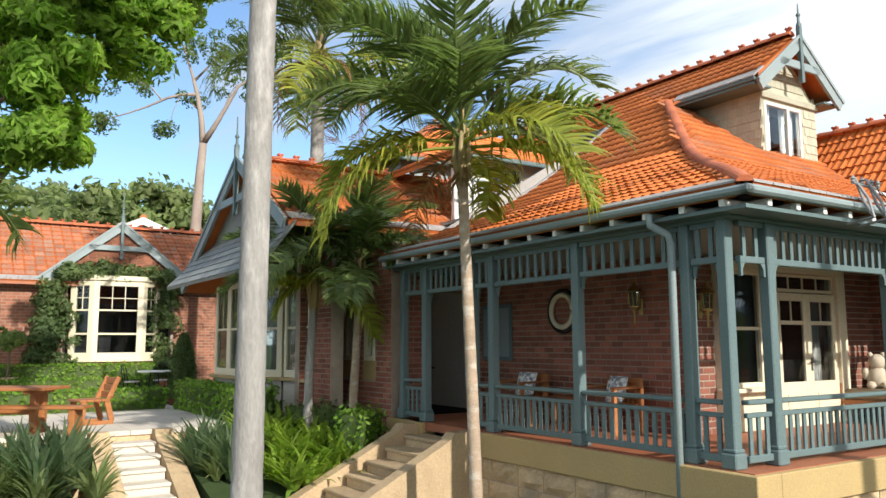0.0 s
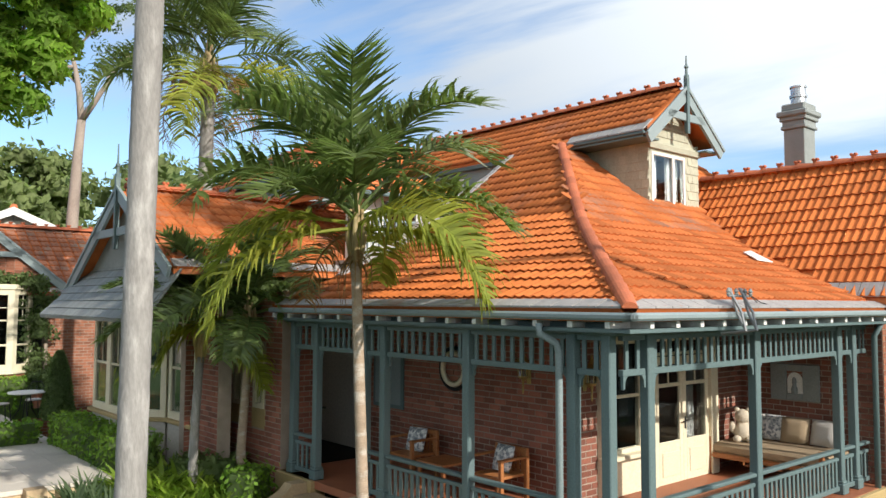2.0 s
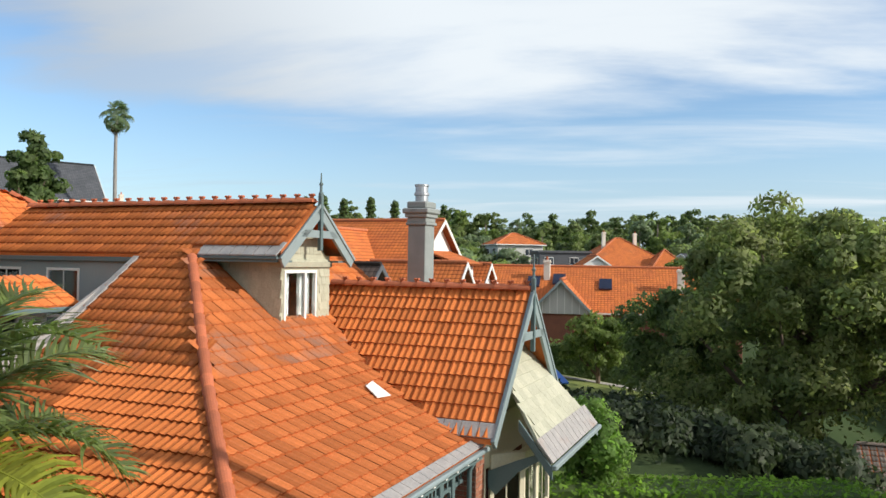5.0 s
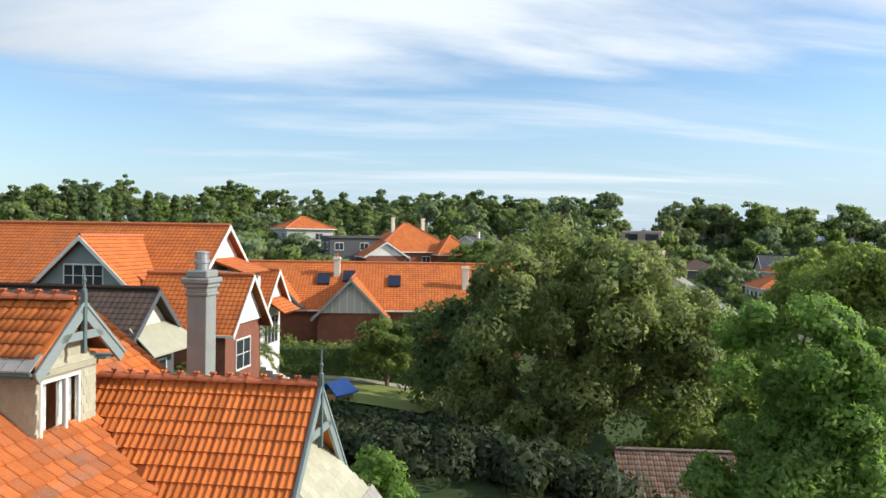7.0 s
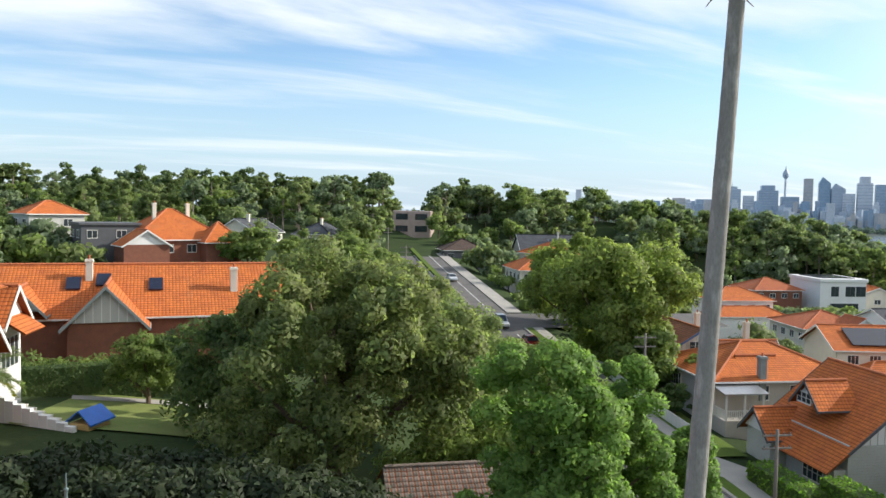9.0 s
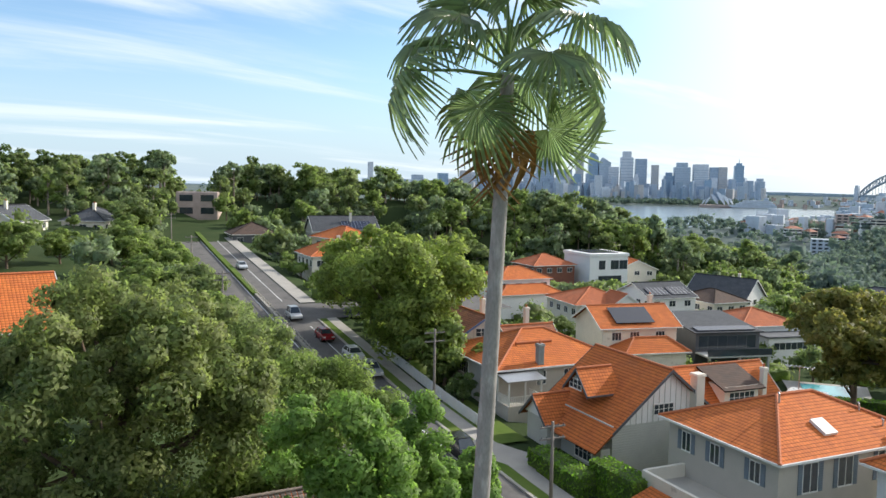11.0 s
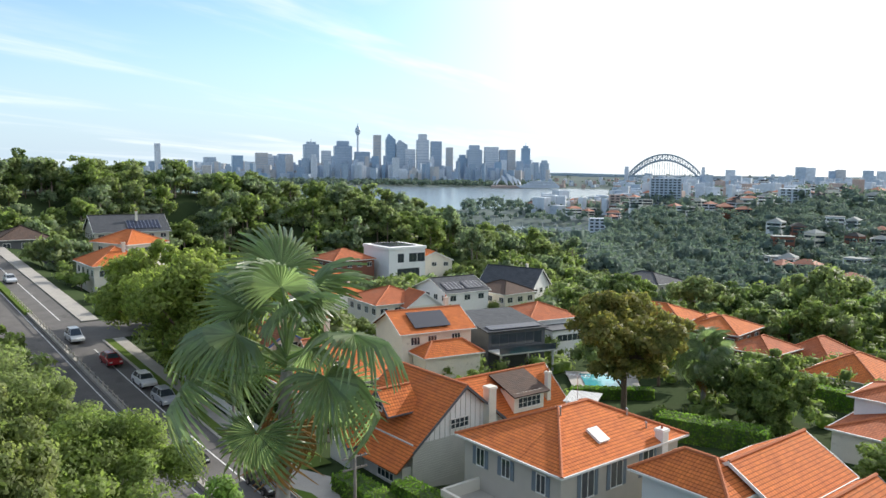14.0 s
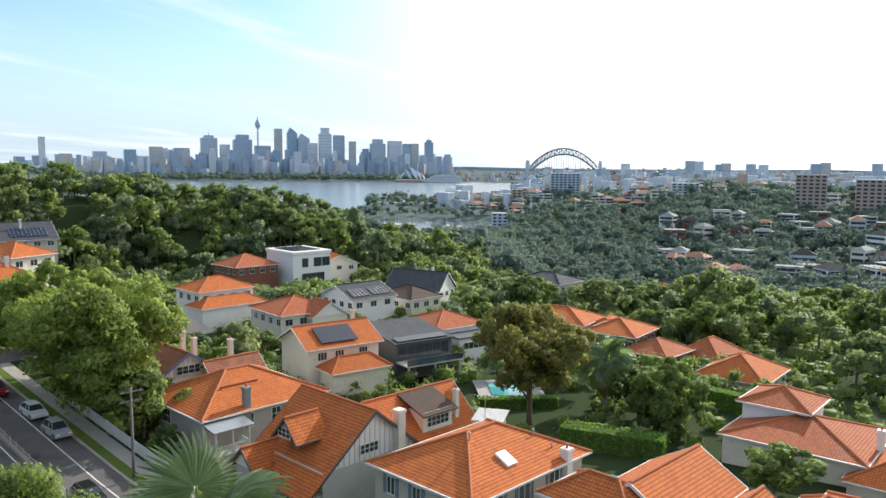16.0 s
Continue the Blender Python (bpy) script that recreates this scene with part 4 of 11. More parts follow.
g.cbox(5.86, 5.92, 3.8, 5.8, 7.05, 7.115, 0.015)
g.cbox(5.83, 5.93, 7.1, 12.2, 6.95, 7.06, 0.02)
part("gutter", g, M_TRIM, house)
for i in range(7):
    g = G()
    g.prism([(5.86 + 0.001 * i, 3.82 + i * 0.28, 7.12), (6.2, 3.82 + i * 0.28, 7.37), (6.2, 4.08 + i * 0.28, 7.37), (5.86, 4.08 + i * 0.28, 7.12)], (0, 0, 0.03))
    part("eave_tile", g, M_LEAD, house)

# main gutters
g = G()
g.cbox(-0.2, -0.08, -0.2, 7.2, 3.625, 3.71, 0.025)
part("gutter", g, M_TRIM_LIGHT, house)
g = G()
g.cbox(-0.2, 6.9, -0.2, -0.08, 3.625, 3.71, 0.025)
part("gutter", g, M_TRIM_LIGHT, house)
g = G()
g.box(-0.08, 1.0, -0.08, 7.2, 3.50, 3.54).box(1.0, 6.8, -0.08, 1.0, 3.50, 3.54)
part("eave_lining", g, M_TRIM, house)
for i in range(15):
    g = G()
    g.cbox(-0.1, 0.3, 0.15 + i * 0.5, 0.22 + i * 0.5, 3.542, 3.62, 0.006)
    part("rafter_end", g, M_WHITE, house)
for i in range(14):
    g = G()
    g.cbox(0.25 + i * 0.48, 0.32 + i * 0.48, -0.1, 0.3, 3.542, 3.62, 0.006)
    part("rafter_end", g, M_WHITE, house)

# verandah
SIDE_U, FRONT_V = 0.2, 0.33            # lines of the posts
SIDE_POSTS = (0.40, 0.88, 2.60, 4.38, 4.86, 6.22, 6.95)
FRONT_POSTS = (0.24, 0.80, 3.2, 5.75, 6.3)


def post(u, v, w=0.125):
    g = G()
    g.cbox(u - w / 2, u + w / 2, v - w / 2, v + w / 2, FLOOR, 3.5, 0.012)
    g.cbox(u - w / 2 - 0.03, u + w / 2 + 0.03, v - w / 2 - 0.03, v + w / 2 + 0.03, FLOOR, FLOOR + 0.16, 0.015)
    g.cbox(u - w / 2 - 0.015, u + w / 2 + 0.015, v - w / 2 - 0.015, v + w / 2 + 0.015, FLOOR + 0.16, FLOOR + 0.2, 0.01)
    part("post", g, M_TRIM, house)


for v in SIDE_POSTS:
    post(SIDE_U, v)
for u in FRONT_POSTS[1:]:
    post(u, FRONT_V)


def bay(p, q, rail=True, pitch=0.115, bw=0.045):
    """Frieze above and balustrade below between two posts at p and q (house plan)."""
    p, q = Vector((*p, 0)), Vector((*q, 0))
    d = (q - p).normalized()
    p, q = p + d * 0.075, q - d * 0.075
    w = (q - p).length
    frieze = None
    for z0, z1, t in ((3.40, 3.46, 0.07), (3.02, 3.09, 0.07)):
        g = G()
        g.beam(p + Vector((0, 0, (z0 + z1) / 2)), q + Vector((0, 0, (z0 + z1) / 2)), t, z1 - z0, c=0.006)
        o = part("frieze" if frieze is None else "frieze_rail", g, M_TRIM, house if frieze is None else frieze)
        frieze = frieze or o
    n = max(1, int(w / 0.15))
    for i in range(n):
        c = p + d * (w * (i + 0.5) / n)
        g = G()
        g.beam(c + Vector((0, 0, 3.09)), c + Vector((0, 0, 3.40)), 0.055, 0.025, up=d.cross(Vector((0, 0, 1))))
        part("slat", g, M_TRIM, frieze)
    for e, s in ((p, 1), (q, -1)):
        g = G()
        a = e + Vector((0, 0, 3.02))
        g.prism([a, a + d * s * 0.085, a + d * s * 0.06 - Vector((0, 0, 0.02)), a + d * s * 0.035 - Vector((0, 0, 0.06)), a + d * s * 0.03 - Vector((0, 0, 0.13)), a - Vector((0, 0, 0.14))], d.cross(Vector((0, 0, 1))) * 0.035)
        part("bracket", g, M_TRIM, frieze)
    if rail:
        g = G()
        g.beam(p + Vector((0, 0, 1.60)), q + Vector((0, 0, 1.60)), 0.10, 0.05, c=0.012)
        rl = part("balustrade", g, M_TRIM, house)
        for z, w_, h_ in ((1.47, 0.05, 0.05), (1.04, 0.06, 0.07)):
            g = G()
            g.beam(p + Vector((0, 0, z)), q + Vector((0, 0, z)), w_, h_, c=0.006)
            part("rail", g, M_TRIM, rl)
        n = max(1, int(w / 0.125))
        for i in range(n):
            c = p + d * (w * (i + 0.5) / n)
            g = G()
            g.beam(c + Vector((0, 0, 1.07)), c + Vector((0, 0, 1.45)), 0.055, 0.022, up=d.cross(Vector((0, 0, 1))))
            part("baluster", g, M_TRIM, rl)


for a, b in zip(SIDE_POSTS, SIDE_POSTS[1:]):
    bay((SIDE_U, a), (SIDE_U, b), rail=not (4.8 < a < 6.2))
for a, b in zip(FRONT_POSTS, FRONT_POSTS[1:]):
    bay((a, FRONT_V), (b, FRONT_V))
bay((6.3, FRONT_V), (6.95, FRONT_V))
g = G()
g.cbox(0.12, 0.28, 0.24, 7.2, 3.46, 3.60, 0.01).cbox(0.28, 6.95, 0.25, 0.41, 3.46, 3.60, 0.01)
part("verandah_beam", g, M_TRIM, house)
g = G()
g.box(0.28, 6.8, 0.41, 2.45, 3.44, 3.46).box(0.28, 2.0, 2.45, 7.2, 3.44, 3.46)
part("verandah_ceiling", g, M_TRIM_LIGHT, house)
# downpipe at the corner
g = G()
g.tube([(-0.14, 1.08, 3.58), (-0.14, 1.08, 3.47), (0.02, 0.97, 3.36), (0.05, 0.96, 3.25), (0.05, 0.96, -0.6)], 0.042, 10)
part("downpipe", g, M_TRIM_LIGHT, house, smooth=True)
g = G()
g.tube([(6.62, -0.06, 3.6), (6.62, 0.1, 3.3), (6.62, 0.12, 0.3)], 0.045, 10)
part("downpipe", g, M_TRIM, house, smooth=True)

# floor and base
g = G()
g.box(0.1, 6.95, 0.1, 2.45, FLOOR - 0.12, FLOOR).box(0.1, 2.0, 2.45, 7.2, FLOOR - 0.12, FLOOR)
part("verandah_floor", g, M_FLOOR_TILE, house)
g = G()
g.cbox(0.02, 0.4, 0.02, 4.8, 0.60, FLOOR - 0.01, 0.01).cbox(0.4, 7.0, 0.02, 0.4, 0.60, FLOOR - 0.01, 0.01)
g.cbox(0.02, 0.3, 6.1, 7.25, 0.55, FLOOR + 0.0, 0.01)
part("plinth", g, M_RENDER, house, "ochre rendered plinth band")
g = G()
g.box(0.10, 0.4, 0.10, 4.8, -1.3, 0.60).box(0.4, 7.0, 0.10, 0.4, -1.3, 0.60)
base = part("stone_base", g, M_MORTAR, house, "rock-faced sandstone base")


def stones(parent, m, w, z0, z1, hs=0.3, depth=0.05):
    """Rock-faced sandstone blocks on a wall plane."""
    z = z0
    r = 0
    while z < z1 - 0.05:
        h = min(hs, z1 - z)
        x = -random.uniform(0, 0.4)
        while x < w:
            l = random.uniform(0.4, 0.75)
            a, b = max(x, 0) + 0.008, min(x + l, w) - 0.008
            x += l
            if b - a < 0.08:
                continue
            g = G()
            k, j = 5, 4
            vs = []
            for iz in range(j):
                for ix in range(k):
                    e = ix in (0, k - 1) or iz in (0, j - 1)
                    vs.append((a + (b - a) * ix / (k - 1), -(0.008 if e else random.uniform(0.02, depth)), z + 0.008 + (h - 0.016) * iz / (j - 1)))
            g.add(vs, [(iz * k + ix, iz * k + ix + 1, (iz + 1) * k + ix + 1, (iz + 1) * k + ix) for iz in range(j - 1) for ix in range(k - 1)])
            g.box(a, b, -0.0075, 0.02, z + 0.008, z + h - 0.008)
            o = part("stone", mesh_of("stone", g), M_STONE, parent, m=m)
        z += h
        r += 1


stones(base, pose(0.10, 4.8, 0, 0, 0, -90), 4.7, -0.9, 0.6, 0.3, 0.09)
stones(base, pose(0.10, 0.10, 0), 6.9, -0.9, 0.6, 0.3, 0.09)

# brick walls round the verandah
H1 = 3.46 - FLOOR
w1 = wall(house, pose(2.0, 7.3, FLOOR, 0, 0, -90), 4.85, H1, 0.25, [], M_MORTAR, "wall", "dark red face brick wall in shade")
bricks(w1, 4.85, H1, [], M_BRICK, pieces=160)
fh = [(0.62, 3.72, 0.0, 2.35)]
w2 = wall(house, pose(2.0, 2.45, FLOOR), 4.85, H1, 0.25, fh, M_MORTAR, "wall", "red face brick wall with cream joinery")
bricks(w2, 4.85, H1, fh, M_BRICK, pieces=110)
w3 = wall(house, pose(6.8, 2.45, FLOOR, 0, 0, -90), 2.4, 3.2, 0.25, [], M_MORTAR, "wall")
bricks(w3, 2.4, 3.2, [], M_BRICK, pieces=140)
w3b = wall(house, pose(6.8, 0.05, -1.1), 0.45, 5.0, 0.25, [], M_MORTAR, "wall")
bricks(w3b, 0.45, 5.0, [], M_BRICK_ORANGE, pieces=40)
dh = [(0.55, 1.55, 0.0, 2.2)]
w4 = wall(house, pose(0.35, 7.3, FLOOR), 1.65, H1, 0.2, dh, M_MORTAR, "wall")
bricks(w4, 1.65, H1, dh, M_BRICK)
w5 = wall(house, pose(0.12, 10.2, -0.4, 0, 0, -90), 2.95, 4.4, 0.25, [(1.19, 1.44, 2.35, 3.3), (2.01, 2.26, 2.35, 3.3)], M_MORTAR, "wall", "red face brick wall with two narrow arched windows")
bricks(w5, 2.95, 4.4, [(1.07, 1.56, 1.95, 3.42), (1.89, 2.38, 1.95, 3.42)], M_BRICK, pieces=200)
for x in (1.19, 2.01):
    g = G()
    pts = [(x - 0.08, 0, 2.30), (x + 0.33, 0, 2.30), (x + 0.33, 0, 3.12)] + [(x + 0.125 + 0.205 * math.cos(t), 0, 3.12 + 0.205 * math.sin(t)) for t in np.linspace(0.2, math.pi - 0.2, 7)] + [(x - 0.08, 0, 3.12)]
    inner = [(x + 0.02, 0, 2.38), (x + 0.23, 0, 2.38), (x + 0.23, 0, 3.12)] + [(x + 0.125 + 0.105 * math.cos(t), 0, 3.12 + 0.105 * math.sin(t)) for t in np.linspace(0.2, math.pi - 0.2, 7)] + [(x + 0.02, 0, 3.12)]
    n = len(pts)
    f = [(i, (i + 1) % n, n + (i + 1) % n, n + i) for i in range(n)]
    vs = [(p[0], -0.02, p[2]) for p in pts + inner] + [(p[0], 0.1, p[2]) for p in inner] + [(p[0], 0.0, p[2]) for p in pts]
    f += [(n + i, n + (i + 1) % n, 2 * n + (i + 1) % n, 2 * n + i) for i in range(n)] + [(i, (i + 1) % n, 3 * n + (i + 1) % n, 3 * n + i) for i in range(n)]
    g.add(vs, f)
    part("apron", G().cbox(x - 0.12, x + 0.37, -0.012, 0.02, 1.95, 2.3, 0.005), M_RENDER, w5, "ochre rendered apron below a narrow window")
    win = part("window", g, M_CREAM, w5)
    pn = G()
    pn.box(x, x + 0.25, 0.08, 0.09, 2.35, 3.3)
    part("pane", pn, M_GLASS, win).visible_shadow = False

# french doors and bay window on the verandah
g = G()
g.cbox(2.62, 2.74, 2.30, 2.5, FLOOR, FLOOR + 2.38, 0.01).cbox(3.62, 3.94, 2.30, 2.5, FLOOR, FLOOR + 2.38, 0.01)
g.cbox(5.50, 5.72, 2.28, 2.5, FLOOR, FLOOR + 2.38, 0.01).cbox(2.62, 5.72, 2.28, 2.5, FLOOR + 2.30, FLOOR + 2.42, 0.01)
g.cbox(2.74, 3.62, 2.36, 2.5, FLOOR, FLOOR + 0.55, 0.01).cbox(2.58, 3.7, 2.22, 2.4, FLOOR + 0.55, FLOOR + 0.61, 0.01)
joinery = part("door_frame", g, M_CREAM, house, "cream painted timber joinery")
sash(joinery, pose(2.74, 2.36, FLOOR + 0.61), 0.88, 1.69, M_CREAM, cols=1)
for i, x in enumerate((3.94, 4.72)):
    g = G()
    w, h = 0.78, 2.0
    g.cbox(x, x + 0.1, 2.34, 2.39, FLOOR, FLOOR + h, 0.006).cbox(x + w - 0.1, x + w, 2.34, 2.39, FLOOR, FLOOR + h, 0.006)
    g.cbox(x + 0.1, x + w - 0.1, 2.34, 2.39, FLOOR, FLOOR + 0.66, 0.006).cbox(x + 0.1, x + w - 0.1, 2.34, 2.39, FLOOR + h - 0.12, FLOOR + h, 0.006)
    g.cbox(x + 0.17, x + w - 0.17, 2.325, 2.34, FLOOR + 0.12, FLOOR + 0.5, 0.006)
    g.cbox(x + 0.1, x + w - 0.1, 2.345, 2.385, FLOOR + 1.52, FLOOR + 1.58, 0.004)
    g.box(x + w / 2 - 0.012, x + w / 2 + 0.012, 2.35, 2.38, FLOOR + 1.58, FLOOR + h - 0.12)
    leaf = part("door", g, M_CREAM, joinery)
    p = G()
    p.box(x + 0.09, x + w - 0.09, 2.362, 2.368, FLOOR + 0.64, FLOOR + h - 0.1)
    part("pane", p, M_GLASS, leaf).visible_shadow = False
    if i == 1:
        k = G()
        k.tube([(x + 0.05, 2.335, FLOOR + 0.95), (x + 0.05, 2.29, FLOOR + 0.95), (x - 0.07, 2.29, FLOOR + 0.95)], 0.011, 8)
        k.cbox(x + 0.03, x + 0.07, 2.328, 2.338, FLOOR + 0.82, FLOOR + 1.02, 0.003)
        part("handle", k, M_IRON, leaf)
sash(joinery, pose(3.94, 2.36, FLOOR + 2.02), 1.56, 0.27, M_CREAM, split=0.0, cols=4, frame=0.04)
g = G()
for k in range(9):
    x = 2.80 + k * 0.035
    g.tube([(x, 2.52 + 0.02 * (k % 2), FLOOR + 0.62), (x + 0.02, 2.53 + 0.02 * (k % 2), FLOOR + 1.3), (x + 0.06 * k / 9, 2.52, FLOOR + 2.28)], 0.02, 6)
    g.tube([(5.05 + k * 0.03, 2.52 + 0.02 * (k % 2), FLOOR + 0.3), (5.05 + k * 0.03, 2.53, FLOOR + 1.3), (5.05 + k * 0.03, 2.52, FLOOR + 1.98)], 0.018, 6)
solo("curtains", g, M_FABRIC, "pale linen curtains drawn aside behind the glass", "curtain", HM, smooth=True)

# front gable wing
gz = -1.2
wall(house, pose(6.8, 0.12, gz), 4.6, 5.2, 0.25, [(0.75, 3.9, 2.05, 4.3)], M_CREAM, "wall", "cream rendered gable wing wall")
wall(house, pose(11.4, 0.12, gz, 0, 0, 90), 8.0, 5.1, 0.25, [], M_BRICK, "wall")
g = G()
g.prism([(6.85, 0.16, 3.95), (11.3, 0.16, 3.95), (GAB_U, 0.16, 6.3)], (0, 0.12, 0))
part("gable_wall", g, M_SHINGLE, house)
gin = lambda x, z: z < 2.3 - abs(x - 2.25) * 2.4 / 2.3 and z > 0.6
shingles(house, pose(6.83, 0.155, 3.95), 4.5, 2.4, gin, M_SHINGLE, sw=0.2, sh=0.22)
# shingled skirt roof over the bay window
sk_t, sk_b = (0.1, 5.18), (-1.22, 3.42)
g = G()
g.prism([(8.02, sk_t[0], sk_t[1]), (10.14, sk_t[0], sk_t[1]), (11.15, sk_b[0], sk_b[1]), (7.25, sk_b[0], sk_b[1])], (0, 0.03, -0.06))
skirt = part("skirt_roof", g, M_SHINGLE, house, "pale cream shingled skirt roof over the bay")
length = math.hypot(sk_t[0] - sk_b[0], sk_t[1] - sk_b[1])
tilt = math.degrees(math.atan2(sk_t[1] - sk_b[1], sk_t[0] - sk_b[0]))
shingles(skirt, pose(7.25, sk_b[0], sk_b[1] + 0.012, tilt - 90), 3.9, length, lambda x, z: z * 0.77 / length < x < 3.9 - z * 1.01 / length and z > 0.35, M_SHINGLE, sw=0.28, sh=0.24, t=0.02)
for i in range(13):
    g = G()
    a = 7.25 + i * 0.3
    k = 0.36 / length
    g.prism([(a, sk_b[0] - 0.04, sk_b[1] + 0.01), (a + 0.285, sk_b[0] - 0.04, sk_b[1] + 0.01), (a + 0.285, sk_b[0] + 0.27, sk_b[1] + 0.4), (a, sk_b[0] + 0.27, sk_b[1] + 0.4)], (0, -0.02, 0.02))
    part("eave_tile", g, M_LEAD, skirt)
g = G()
g.prism([(7.47, -0.56, 4.12), (7.25, sk_b[0] - 0.05, sk_b[1] - 0.06), (7.25, sk_b[0] - 0.05, sk_b[1] - 0.26), (7.47, -0.56, 3.92)], (-0.05, 0, 0))
part("barge_board", g, M_TRIM, skirt)
g = G()
g.prism([(10.14, sk_t[0] - 0.02, sk_t[1] - 0.08), (11.15, sk_b[0] - 0.05, sk_b[1] - 0.06), (11.15, sk_b[0] - 0.05, sk_b[1] - 0.26), (10.14, sk_t[0] - 0.02, sk_t[1] - 0.28)], (0.05, 0, 0))
part("barge_board", g, M_TRIM_LIGHT, skirt)
g = G()
g.cbox(7.2, 11.2, sk_b[0] - 0.14, sk_b[0] - 0.04, sk_b[1] - 0.1, sk_b[1], 0.02)
part("gutter", g, M_TRIM_LIGHT, skirt)
g = G()
g.prism([(7.62, 0.1, 2.75), (7.62, -0.06, 2.62), (7.62, -0.5, 3.1), (7.62, -0.95, 3.38), (7.62, -1.0, 3.52), (7.62, -0.45, 3.3), (7.62, 0.1, 3.05)], (0.07, 0, 0))
part("bracket", g, M_TRIM, skirt)
# bay window under the skirt: a canted bay of three sashes
bayw = thing("bay_window", "", "", None)
bayw.parent = house
for q, ang, w in (((7.75, 0.1), -48, 0.72), ((8.23, -0.44), 0, 1.9), ((10.13, -0.44), 48, 0.72)):
    m = pose(q[0], q[1], 0.85, 0, 0, ang)
    wl = wall(bayw, pose(q[0], q[1], -1.2, 0, 0, ang), w, 2.05, 0.12, [], M_CREAM, "bay_wall")
    n = 2 if w > 1 else 1
    for i in range(n):
        sash(bayw, m @ Matrix.Translation((i * w / n, 0, 0)), w / n, 2.2, M_CREAM, cols=2, rows=1, frame=0.09)
    g = G()
    g.cbox(0, w, -0.02, 0.14, 2.2, 2.5, 0.01, m).cbox(-0.03, w + 0.03, -0.07, 0.1, -0.06, 0.0, 0.01, m)
    part("bay_head", g, M_CREAM, bayw)

# chimney
g = G()
cu, cv = 12.05, 3.62
g.cbox(cu - 0.29, cu + 0.29, cv - 0.25, cv + 0.25, 4.5, 8.0, 0.015)
chim = part("chimney", g, M_CEMENT, house, "grey cement-rendered chimney with corbelled top")
for w_, d_, z0_, z1_, bev in ((0.34, 0.3, 8.0, 8.08, 0.015), (0.31, 0.27, 8.08, 8.2, 0.01), (0.36, 0.32, 8.2, 8.3, 0.015), (0.42, 0.37, 8.3, 8.44, 0.03), (0.33, 0.28, 8.44, 8.62, 0.03)):
    g = G()
    g.cbox(cu - w_, cu + w_, cv - d_, cv + d_, z0_, z1_, bev)
    part("chimney_course", g, M_CEMENT, chim)
g = G()
g.lathe([(0.17, 8.6), (0.17, 8.78), (0.2, 8.8), (0.2, 8.86), (0.17, 8.88), (0.17, 9.02), (0.19, 9.04), (0.19, 9.08), (0.02, 9.1)], 16, Matrix.Translation((cu, cv, 0)))
part("chimney_cowl", g, M_METAL, chim, "shiny metal chimney cowl")

# middle wing: a gable that looks to the terrace
MV, MZ = 10.6, 5.95


def mid_right(a, d):
    return Vector((a, 7.95 + d, 4.36 + 0.6 * d))


def mid_left(a, d):
    return Vector((a, 14.6 - d, 3.55 + 0.6 * d))


slope(house, mid_right, 0.0, MV - 7.95, lambda d: -1.55, lambda d: 3.0 + d * 0.9, material=M_TILE_WORN)
slope(house, mid_left, 0.0, 14.6 - MV, lambda d: -1.55, lambda d: 6.0, material=M_TILE)
ridge_caps(house, [(-1.5, MV, MZ + 0.02), (5.9, MV, MZ + 0.02)], knobs=True)
mid = thing("gable_end", "", "", pose(-1.62, MV, 0, 0, 0, -90))
mid.parent = house
gable_front(mid, 0, MZ, -0.04, 4.0, 2.4, brace=0.8, half_r=2.7)
g = G()
g.prism([(-2.5, 0.25, 4.35), (2.5, 0.25, 4.35), (0, 0.25, 5.85)], (0, 0.1, 0))
part("gable_wall", g, M_SHINGLE_GREY, mid)
g = G()
g.prism([(-3.2, -0.55, 3.5), (3.0, -0.55, 3.5), (2.6, 0.3, 4.5), (-2.8, 0.3, 4.5)], (0, 0.02, -0.05))
msk = part("skirt_roof", g, M_SHINGLE_GREY, mid, "grey shingled skirt roof")
lm, tm = math.hypot(0.85, 1.0), math.degrees(math.atan2(1.0, 0.85))
shingles(msk, pose(-3.2, -0.55, 3.51, tm - 90), 6.2, lm, lambda x, z: z * 0.4 / lm < x < 6.2 - z * 0.4 / lm, M_SHINGLE_GREY, sw=0.22, sh=0.2, t=0.016)
w10 = wall(house, pose(-0.6, 14.2, -0.9, 0, 0, -90), 6.0, 5.4, 0.25, [(0.9, 4.6, 2.2, 4.2)], M_MORTAR, "wall", "red brick wall of the middle wing")
bricks(w10, 6.0, 5.4, [(0.3, 4.95, 0.0, 5.4)], M_BRICK)
w8 = wall(house, pose(-0.78, 9.22, -0.4), 0.9, 4.9, 0.2, [], M_MORTAR, "wall")
bricks(w8, 0.9, 4.9, [], M_BRICK)
mb = thing("bay_window", "", "", None)
mb.parent = house
for q, ang, w in (((-0.7, 13.6), -90 - 40, 0.9), ((-1.28, 12.9), -90, 1.9), ((-1.28, 11.0), -90 + 40, 0.9), ((-0.66, 10.3), -90, 1.3)):
    m = pose(q[0], q[1], 1.55, 0, 0, ang)
    wall(mb, pose(q[0], q[1], -0.4, 0, 0, ang), w, 1.95, 0.15, [], W_STONE, "bay_wall")
    for i in range(2 if w > 1.5 else 1):
        ww = w / (2 if w > 1.5 else 1)
        sash(mb, m @ Matrix.Translation((i * ww, 0, 0)), ww, 1.95, M_CREAM, cols=2, rows=1, frame=0.12)
    g = G()
    g.cbox(-0.04, w + 0.04, -0.1, 0.1, -0.07, 0.0, 0.01, m)
    part("sill", g, M_RENDER, mb)
